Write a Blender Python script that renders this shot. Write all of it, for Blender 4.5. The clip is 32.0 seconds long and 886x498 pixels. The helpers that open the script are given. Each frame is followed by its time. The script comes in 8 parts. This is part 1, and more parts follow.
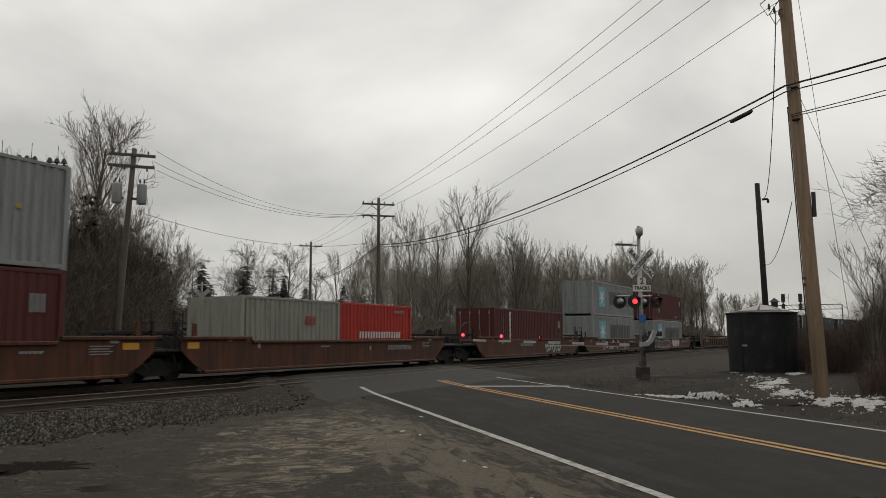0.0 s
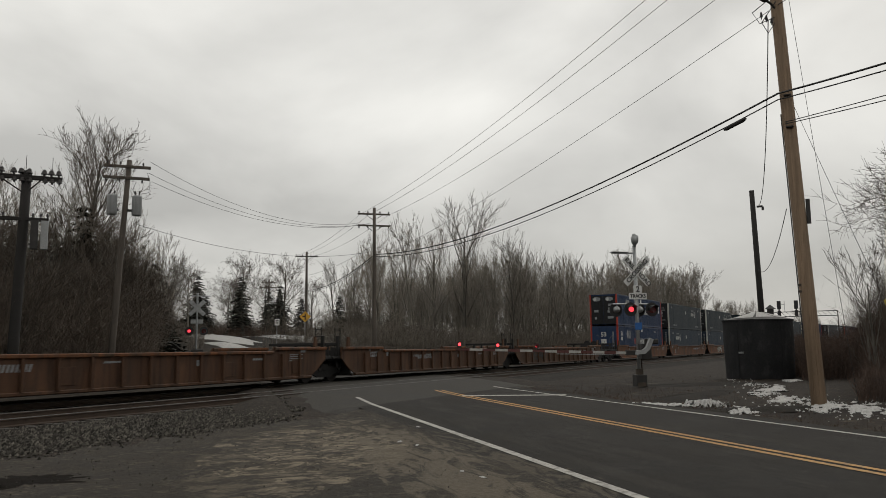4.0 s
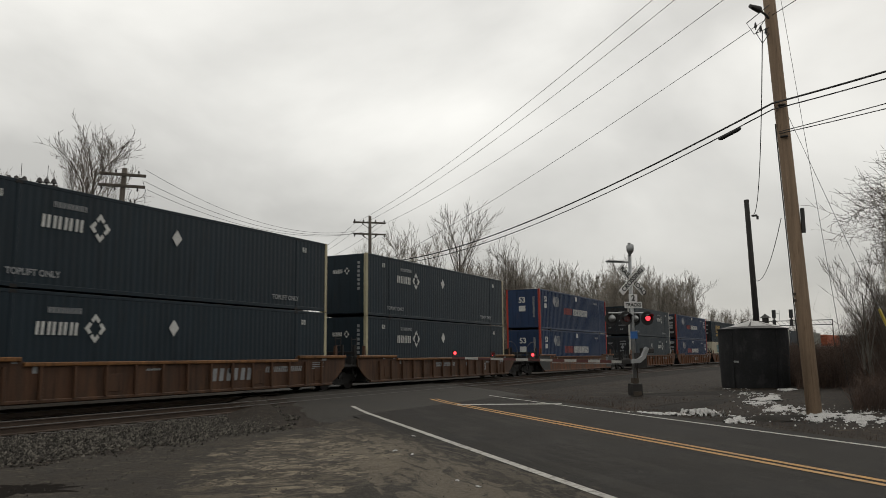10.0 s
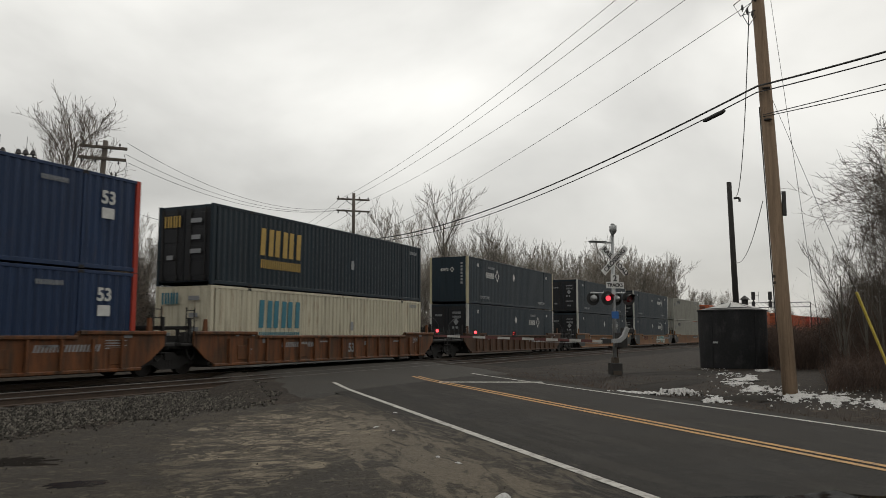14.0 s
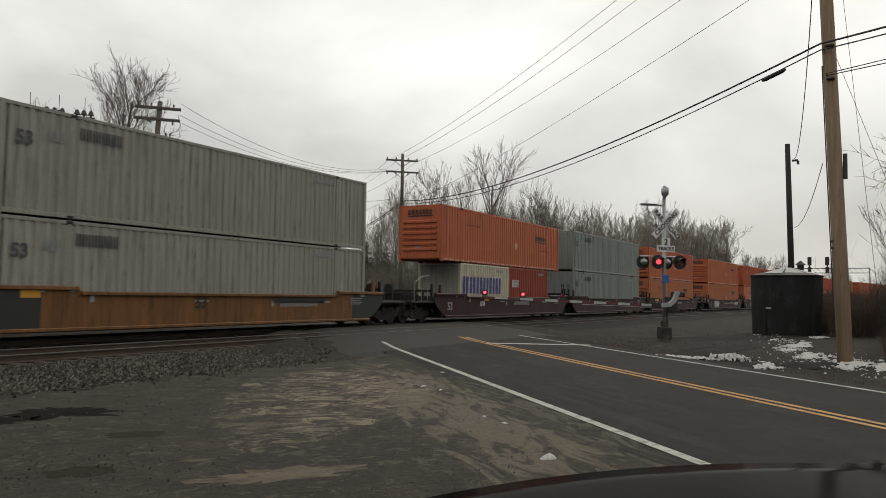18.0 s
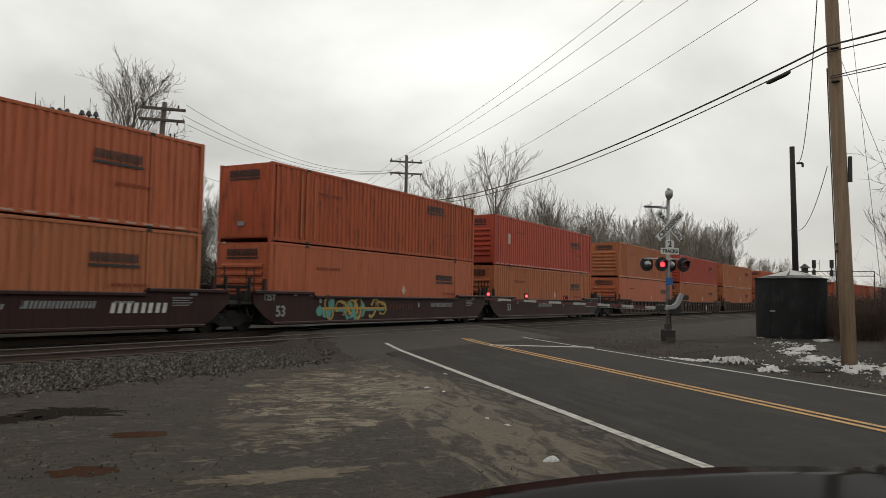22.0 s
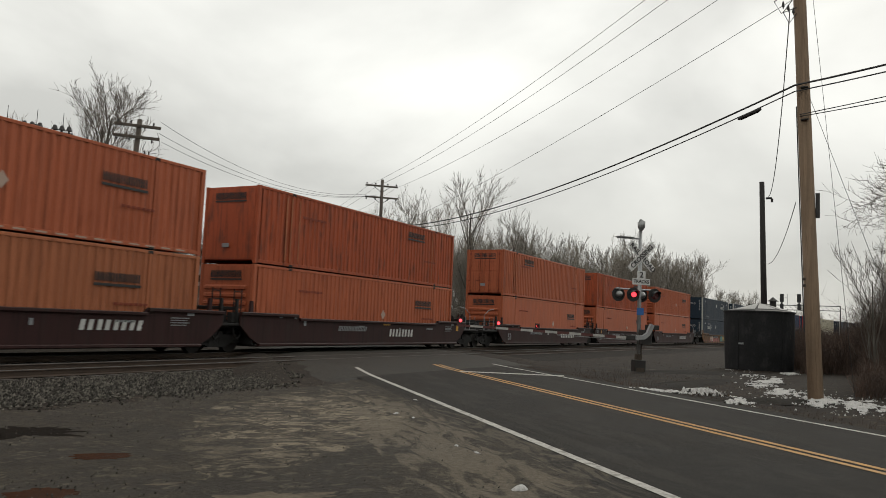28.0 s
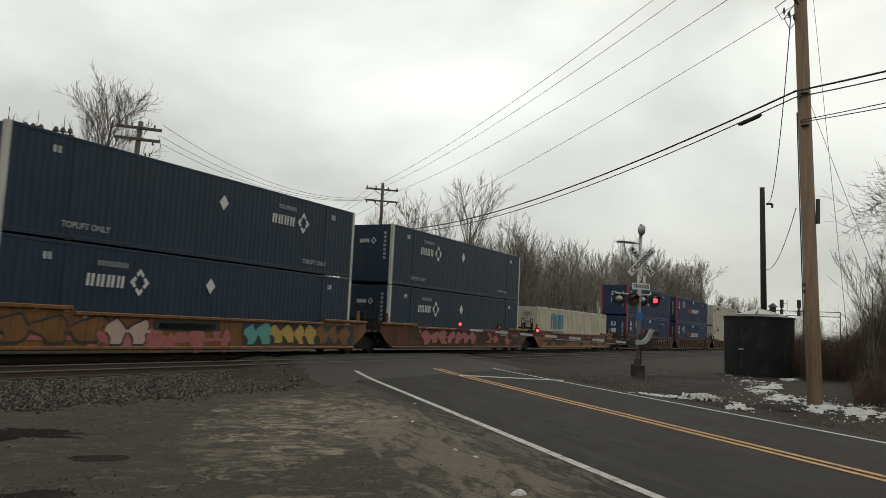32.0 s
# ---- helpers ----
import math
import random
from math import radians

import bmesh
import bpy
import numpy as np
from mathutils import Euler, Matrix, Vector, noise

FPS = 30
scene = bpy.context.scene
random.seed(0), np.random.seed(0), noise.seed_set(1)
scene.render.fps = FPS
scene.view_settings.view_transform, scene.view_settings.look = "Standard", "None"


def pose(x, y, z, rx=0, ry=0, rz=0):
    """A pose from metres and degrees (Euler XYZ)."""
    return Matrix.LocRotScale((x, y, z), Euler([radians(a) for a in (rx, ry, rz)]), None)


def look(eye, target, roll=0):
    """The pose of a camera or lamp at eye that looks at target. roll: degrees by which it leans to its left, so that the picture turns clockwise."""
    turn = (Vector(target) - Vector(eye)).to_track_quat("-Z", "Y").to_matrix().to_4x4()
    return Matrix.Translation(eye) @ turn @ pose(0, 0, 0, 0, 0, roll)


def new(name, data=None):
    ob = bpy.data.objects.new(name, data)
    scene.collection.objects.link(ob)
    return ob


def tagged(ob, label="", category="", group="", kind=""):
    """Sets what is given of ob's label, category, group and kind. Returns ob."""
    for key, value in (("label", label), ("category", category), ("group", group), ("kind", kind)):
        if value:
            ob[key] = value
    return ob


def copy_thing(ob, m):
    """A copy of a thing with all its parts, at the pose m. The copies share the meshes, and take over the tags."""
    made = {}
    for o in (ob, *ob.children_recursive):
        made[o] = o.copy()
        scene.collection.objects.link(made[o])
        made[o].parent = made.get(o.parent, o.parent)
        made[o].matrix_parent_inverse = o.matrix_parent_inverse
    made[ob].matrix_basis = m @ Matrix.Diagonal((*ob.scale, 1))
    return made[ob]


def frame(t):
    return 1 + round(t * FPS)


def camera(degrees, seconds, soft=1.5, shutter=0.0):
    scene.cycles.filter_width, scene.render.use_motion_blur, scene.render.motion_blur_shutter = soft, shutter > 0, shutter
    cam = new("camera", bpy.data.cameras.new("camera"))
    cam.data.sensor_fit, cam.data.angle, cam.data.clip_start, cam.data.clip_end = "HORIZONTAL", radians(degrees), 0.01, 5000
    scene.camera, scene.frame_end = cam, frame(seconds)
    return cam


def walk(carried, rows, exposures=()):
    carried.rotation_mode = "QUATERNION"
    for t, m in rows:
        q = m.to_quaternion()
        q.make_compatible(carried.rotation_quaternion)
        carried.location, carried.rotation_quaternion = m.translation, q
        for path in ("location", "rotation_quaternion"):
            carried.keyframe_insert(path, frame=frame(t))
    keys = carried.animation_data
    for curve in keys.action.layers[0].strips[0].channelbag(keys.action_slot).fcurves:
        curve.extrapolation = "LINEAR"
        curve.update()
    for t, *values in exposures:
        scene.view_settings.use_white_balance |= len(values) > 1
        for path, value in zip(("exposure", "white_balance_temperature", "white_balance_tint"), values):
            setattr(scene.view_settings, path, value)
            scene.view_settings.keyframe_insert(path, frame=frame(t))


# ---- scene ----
# the picture grows a little lighter and cooler in the second half
EXPOSURES = [(0, -0.03, 6500, 10), (3.5, -0.02, 6500, 10), (5.5, -0.15, 6500, 10), (6.5, -0.1, 6500, 10), (8.5, 0.08, 6500, 10), (11, 0.07, 6500, 10), (13.5, 0.13, 6480, 10), (17, 0.27, 6500, 9), (26, 0.27, 6500, 9), (32, 0.24, 6420, 6)]
EYE = (0.0, -20.397, 1.332)
# seconds, pitch, roll and yaw of the hand-held camera, which stays in one place
PATH = [
    (0, 96.55, 0.21, -62.77), (0.5, 96.55, 0.49, -62.88), (1, 96.77, 0.53, -62.99),
    (1.5, 96.95, 0.44, -62.93), (2, 96.91, 0.34, -62.92), (2.5, 97.00, 0.50, -63.13),
    (3, 97.10, 0.43, -63.07), (3.5, 97.12, 0.61, -63.01), (5.5, 97.50, 0.67, -63.15),
    (6, 97.49, 0.52, -63.44), (6.5, 97.47, 0.18, -64.20), (7, 97.49, 0.09, -63.94),
    (7.5, 97.39, 0.29, -63.80), (8, 97.27, 0.42, -63.82), (8.5, 97.29, 0.46, -63.71),
    (9, 97.25, 0.54, -63.70), (9.5, 97.15, 0.50, -63.50), (10, 97.86, 0.61, -63.35),
    (10.5, 97.75, 0.49, -63.32), (11, 97.82, 0.45, -63.21), (11.5, 97.78, 0.56, -63.33),
    (12, 97.11, 1.14, -63.87), (12.5, 96.48, 1.76, -63.51), (13, 96.92, 0.67, -64.93),
    (13.5, 96.77, 0.54, -65.06), (14, 96.25, -0.01, -64.64), (14.5, 94.99, 0.11, -63.84),
    (16.5, 94.43, -0.84, -62.40), (17, 93.78, -0.66, -61.95), (17.5, 93.46, -0.71, -61.37),
    (18, 93.41, -0.82, -61.17), (18.5, 93.50, -1.16, -61.05), (19, 93.61, -1.24, -60.88),
    (19.5, 93.70, -1.27, -60.87), (20, 93.78, -1.23, -60.85), (20.5, 93.76, -1.16, -60.74),
    (21, 93.85, -1.22, -60.85), (21.5, 93.70, -1.09, -60.92), (22, 93.52, -1.05, -60.92),
    (22.5, 93.12, -1.05, -61.10), (23, 94.12, -1.07, -62.15), (23.5, 94.77, -2.51, -62.36),
    (24, 94.60, -2.77, -62.23), (24.5, 94.41, -2.64, -62.51), (25, 94.28, -2.49, -62.49),
    (25.5, 94.30, -2.65, -62.46), (26, 94.49, -2.52, -62.96), (26.5, 94.64, -2.67, -63.10),
    (28.5, 95.56, -2.26, -62.92), (29, 95.51, -2.32, -62.82), (29.5, 95.60, -2.54, -62.70),
    (30, 95.56, -2.47, -62.71), (30.5, 95.51, -1.93, -62.64), (31, 95.49, -2.29, -62.88),
    (31.5, 95.59, -2.80, -63.00), (32, 95.71, -2.66, -62.98),
]
cam = camera(59.0, 32.0, soft=0.8, shutter=0.1)
walk(cam, [(t, pose(*EYE, a, b, c)) for t, a, b, c in PATH], exposures=EXPOSURES)

# ---------------------------------------------------------------- sky and sun
world = bpy.data.worlds.new("overcast_sky")
scene.world = world
world.use_nodes = True
SUN_ELEVATION, SUN_ROTATION = radians(38), radians(100)


def build_world():
    nt = world.node_tree
    nt.nodes.clear()
    out = nt.nodes.new("ShaderNodeOutputWorld")
    back = nt.nodes.new("ShaderNodeBackground")
    back.inputs["Strength"].default_value = 1.0
    sky = nt.nodes.new("ShaderNodeTexSky")
    sky.sky_type, sky.sun_disc = "NISHITA", False
    sky.sun_elevation, sky.sun_rotation = SUN_ELEVATION, SUN_ROTATION
    dim = nt.nodes.new("ShaderNodeVectorMath")
    dim.operation = "SCALE"
    dim.inputs["Scale"].default_value = 0.08
    nt.links.new(sky.outputs[0], dim.inputs[0])
    # cloud deck: the direction laid out on a flat ceiling
    co = nt.nodes.new("ShaderNodeTexCoord")
    sep = nt.nodes.new("ShaderNodeSeparateXYZ")
    nt.links.new(co.outputs["Generated"], sep.inputs[0])
    up = nt.nodes.new("ShaderNodeMath")
    up.operation = "ADD"
    up.inputs[1].default_value = 0.42
    upm = nt.nodes.new("ShaderNodeMath")
    upm.operation = "MAXIMUM"
    upm.inputs[1].default_value = 0.0
    nt.links.new(sep.outputs[2], upm.inputs[0])
    nt.links.new(upm.outputs[0], up.inputs[0])
    xy = nt.nodes.new("ShaderNodeCombineXYZ")
    for k in (0, 1):
        d = nt.nodes.new("ShaderNodeMath")
        d.operation = "DIVIDE"
        nt.links.new(sep.outputs[k], d.inputs[0])
        nt.links.new(up.outputs[0], d.inputs[1])
        nt.links.new(d.outputs[0], xy.inputs[k])
    big = nt.nodes.new("ShaderNodeTexNoise")
    big.inputs["Scale"].default_value, big.inputs["Detail"].default_value = 1.5, 7
    big.inputs["Roughness"].default_value, big.inputs["Distortion"].default_value = 0.48, 0.3
    mp = nt.nodes.new("ShaderNodeMapping")
    mp.inputs["Location"].default_value = CLOUD_SHIFT
    nt.links.new(xy.outputs[0], mp.inputs[0])
    nt.links.new(mp.outputs[0], big.inputs["Vector"])
    ramp = nt.nodes.new("ShaderNodeValToRGB")
    e = ramp.color_ramp.elements
    e[0].position, e[0].color = 0.33, (0.585, 0.575, 0.54, 1)
    e[1].position, e[1].color = 0.66, (0.985, 0.97, 0.912, 1)
    nt.links.new(big.outputs["Fac"], ramp.inputs[0])
    mix = nt.nodes.new("ShaderNodeMix")
    mix.data_type = "RGBA"
    mix.inputs["Factor"].default_value = 0.94
    nt.links.new(dim.outputs[0], mix.inputs[6])
    nt.links.new(ramp.outputs[0], mix.inputs[7])
    # an overcast sky is dimmer towards the horizon
    low = nt.nodes.new("ShaderNodeMapRange")
    low.inputs["From Max"].default_value = 0.42
    low.inputs["To Min"].default_value, low.inputs["To Max"].default_value = 0.59, 1.13
    nt.links.new(sep.outputs[2], low.inputs["Value"])
    shade = nt.nodes.new("ShaderNodeVectorMath")
    shade.operation = "SCALE"
    nt.links.new(mix.outputs[2], shade.inputs[0])
    # the deck is thinner over the far side of the line
    toward = nt.nodes.new("ShaderNodeVectorMath")
    toward.operation = "DOT_PRODUCT"
    toward.inputs[1].default_value = (0.55, 0.80, 0.25)
    nt.links.new(co.outputs["Generated"], toward.inputs[0])
    glow = nt.nodes.new("ShaderNodeMapRange")
    glow.inputs["From Min"].default_value, glow.inputs["From Max"].default_value = 0.15, 0.95
    glow.inputs["To Min"].default_value, glow.inputs["To Max"].default_value = 0.93, 1.06
    nt.links.new(toward.outputs["Value"], glow.inputs["Value"])
    both = nt.nodes.new("ShaderNodeMath")
    both.operation = "MULTIPLY"
    nt.links.new(low.outputs[0], both.inputs[0])
    nt.links.new(glow.outputs[0], both.inputs[1])
    nt.links.new(both.outputs[0], shade.inputs["Scale"])
    nt.links.new(shade.outputs[0], back.inputs[0])
    nt.links.new(back.outputs[0], out.inputs[0])


CLOUD_SHIFT = (7.3, 2.6, 0.0)
build_world()
sun = new("sun", bpy.data.lights.new("sun", "SUN"))
sun.data.energy, sun.data.angle, sun.data.color = 0.65, radians(25), (1.0, 0.95, 0.88)
sun.matrix_world = look((0, 0, 60), (0 - 60 * math.cos(radians(-10)) / math.tan(SUN_ELEVATION), 60 * 0.17 / math.tan(SUN_ELEVATION), 0))

# ---------------------------------------------------------------- materials


def material(name, color, rough=0.7, metal=0.0, dark=0.6, scale=3.0, fine=60.0, bump=0.15, streak=0.0, stain=None, stain_amount=0.0, per_object=0.0, spec=0.5, grain=0.45, drip=0.0):
    """Base colour with large blotches, fine grain, optional stains in a second colour and vertical streaks."""
    m = bpy.data.materials.new(name)
    m.use_nodes = True
    nt = m.node_tree
    bsdf = nt.nodes["Principled BSDF"]
    bsdf.inputs["Metallic"].default_value = metal
    bsdf.inputs["Specular IOR Level"].default_value = spec
    co = nt.nodes.new("ShaderNodeTexCoord")
    n1 = nt.nodes.new("ShaderNodeTexNoise")
    n1.inputs["Scale"].default_value, n1.inputs["Detail"].default_value = scale, 5
    n2 = nt.nodes.new("ShaderNodeTexNoise")
    n2.inputs["Scale"].default_value, n2.inputs["Detail"].default_value, n2.inputs["Roughness"].default_value = fine, (3 if grain < 0.6 else 8), (0.5 if grain < 0.6 else 0.68)
    nt.links.new(co.outputs["Object"], n2.inputs["Vector"])
    if streak:
        mp = nt.nodes.new("ShaderNodeMapping")
        mp.inputs["Scale"].default_value = (1, 1, streak)
        nt.links.new(co.outputs["Object"], mp.inputs[0])
        nt.links.new(mp.outputs[0], n1.inputs["Vector"])
    else:
        nt.links.new(co.outputs["Object"], n1.inputs["Vector"])
    r1 = nt.nodes.new("ShaderNodeValToRGB")
    e = r1.color_ramp.elements
    e[0].position, e[1].position = 0.3, 0.72
    e[0].color = (*[c * dark for c in color], 1)
    e[1].color = (*color, 1)
    nt.links.new(n1.outputs["Fac"], r1.inputs[0])
    last = r1.outputs[0]
    if stain:
        n3 = nt.nodes.new("ShaderNodeTexNoise")
        n3.inputs["Scale"].default_value, n3.inputs["Detail"].default_value, n3.inputs["Roughness"].default_value = scale * 2.7, 8, 0.65
        src = co.outputs["Object"]
        if streak:
            src = mp.outputs[0]
        nt.links.new(src, n3.inputs["Vector"])
        r3 = nt.nodes.new("ShaderNodeValToRGB")
        r3.color_ramp.elements[0].position, r3.color_ramp.elements[1].position = 0.62 - 0.25 * stain_amount, 0.78 - 0.2 * stain_amount
        nt.links.new(n3.outputs["Fac"], r3.inputs[0])
        mx = nt.nodes.new("ShaderNodeMix")
        mx.data_type = "RGBA"
        nt.links.new(r3.outputs[0], mx.inputs["Factor"])
        nt.links.new(last, mx.inputs[6])
        mx.inputs[7].default_value = (*stain, 1)
        last = mx.outputs[2]
    g = nt.nodes.new("ShaderNodeMix")
    g.data_type, g.blend_type = "RGBA", "MULTIPLY"
    g.inputs["Factor"].default_value = grain
    r2 = nt.nodes.new("ShaderNodeValToRGB")
    r2.color_ramp.elements[0].position, r2.color_ramp.elements[1].position = 0.25, 0.7
    r2.color_ramp.elements[0].color = (0.45, 0.45, 0.45, 1)
    nt.links.new(n2.outputs["Fac"], r2.inputs[0])
    nt.links.new(last, g.inputs[6])
    nt.links.new(r2.outputs[0], g.inputs[7])
    last = g.outputs[2]
    if grain >= 0.6:
        # grit: single light and dark grains
        n4 = nt.nodes.new("ShaderNodeTexNoise")
        n4.inputs["Scale"].default_value, n4.inputs["Detail"].default_value, n4.inputs["Roughness"].default_value = 55.0, 4, 0.7
        nt.links.new(co.outputs["Object"], n4.inputs["Vector"])
        r4 = nt.nodes.new("ShaderNodeMapRange")
        r4.inputs["From Min"].default_value, r4.inputs["From Max"].default_value = 0.32, 0.68
        r4.inputs["To Min"].default_value, r4.inputs["To Max"].default_value = 1 - grain * 0.75, 1 + grain * 0.75
        nt.links.new(n4.outputs["Fac"], r4.inputs["Value"])
        sc = nt.nodes.new("ShaderNodeVectorMath")
        sc.operation = "SCALE"
        nt.links.new(last, sc.inputs[0])
        nt.links.new(r4.outputs[0], sc.inputs["Scale"])
        last = sc.outputs[0]
    if drip:
        # thin dark runs and scuffs
        run = nt.nodes.new("ShaderNodeMapping")
        run.inputs["Scale"].default_value = (5.0, 5.0, 0.32)
        n5 = nt.nodes.new("ShaderNodeTexNoise")
        n5.inputs["Scale"].default_value, n5.inputs["Detail"].default_value, n5.inputs["Roughness"].default_value = 1.6, 6, 0.62
        r5 = nt.nodes.new("ShaderNodeMapRange")
        r5.inputs["From Min"].default_value, r5.inputs["From Max"].default_value = 0.5, 0.72
        r5.inputs["To Min"].default_value, r5.inputs["To Max"].default_value = 1.0, 1.0 - drip
        dirt = nt.nodes.new("ShaderNodeVectorMath")
        dirt.operation = "SCALE"
        nt.links.new(co.outputs["Object"], run.inputs[0])
        nt.links.new(run.outputs[0], n5.inputs["Vector"])
        nt.links.new(n5.outputs["Fac"], r5.inputs["Value"])
        nt.links.new(last, dirt.inputs[0])
        nt.links.new(r5.outputs[0], dirt.inputs["Scale"])
        last = dirt.outputs[0]
    if per_object:
        info = nt.nodes.new("ShaderNodeObjectInfo")
        hsv = nt.nodes.new("ShaderNodeHueSaturation")
        rng = nt.nodes.new("ShaderNodeMapRange")
        rng.inputs["To Min"].default_value, rng.inputs["To Max"].default_value = 1 - per_object, 1 + per_object
        nt.links.new(info.outputs["Random"], rng.inputs["Value"])
        nt.links.new(rng.outputs[0], hsv.inputs["Value"])
        nt.links.new(last, hsv.inputs["Color"])
        last = hsv.outputs[0]
    nt.links.new(last, bsdf.inputs["Base Color"])
    rr = nt.nodes.new("ShaderNodeMapRange")
    rr.inputs["To Min"].default_value, rr.inputs["To Max"].default_value = max(0.02, rough - 0.12), min(1, rough + 0.12)
    nt.links.new(n1.outputs["Fac"], rr.inputs["Value"])
    nt.links.new(rr.outputs[0], bsdf.inputs["Roughness"])
    if bump:
        b = nt.nodes.new("ShaderNodeBump")
        b.inputs["Strength"].default_value, b.inputs["Distance"].default_value = bump, 0.02
        nt.links.new(n2.outputs["Fac"], b.inputs["Height"])
        nt.links.new(b.outputs[0], bsdf.inputs["Normal"])
    return m


def vary_islands(m, low, high, power=1.0):
    """Lightens or darkens each loose piece of a joined mesh by chance; a power above one leaves few light ones."""
    nt = m.node_tree
    bsdf = nt.nodes["Principled BSDF"]
    src = bsdf.inputs["Base Color"].links[0].from_socket
    geo = nt.nodes.new("ShaderNodeNewGeometry")
    hsv = nt.nodes.new("ShaderNodeHueSaturation")
    rng = nt.nodes.new("ShaderNodeMapRange")
    rng.inputs["To Min"].default_value, rng.inputs["To Max"].default_value = low, high
    bias = nt.nodes.new("ShaderNodeMath")
    bias.operation = "POWER"
    bias.inputs[1].default_value = power
    nt.links.new(geo.outputs["Random Per Island"], bias.inputs[0])
    nt.links.new(bias.outputs[0], rng.inputs["Value"])
    nt.links.new(rng.outputs[0], hsv.inputs["Value"])
    nt.links.new(src, hsv.inputs["Color"])
    nt.links.new(hsv.outputs[0], bsdf.inputs["Base Color"])


def glowing(name, color, strength):
    m = bpy.data.materials.new(name)
    m.use_nodes = True
    b = m.node_tree.nodes["Principled BSDF"]
    b.inputs["Base Color"].default_value = (*color, 1)
    b.inputs["Emission Color"].default_value = (*color, 1)
    b.inputs["Emission Strength"].default_value = strength
    return m


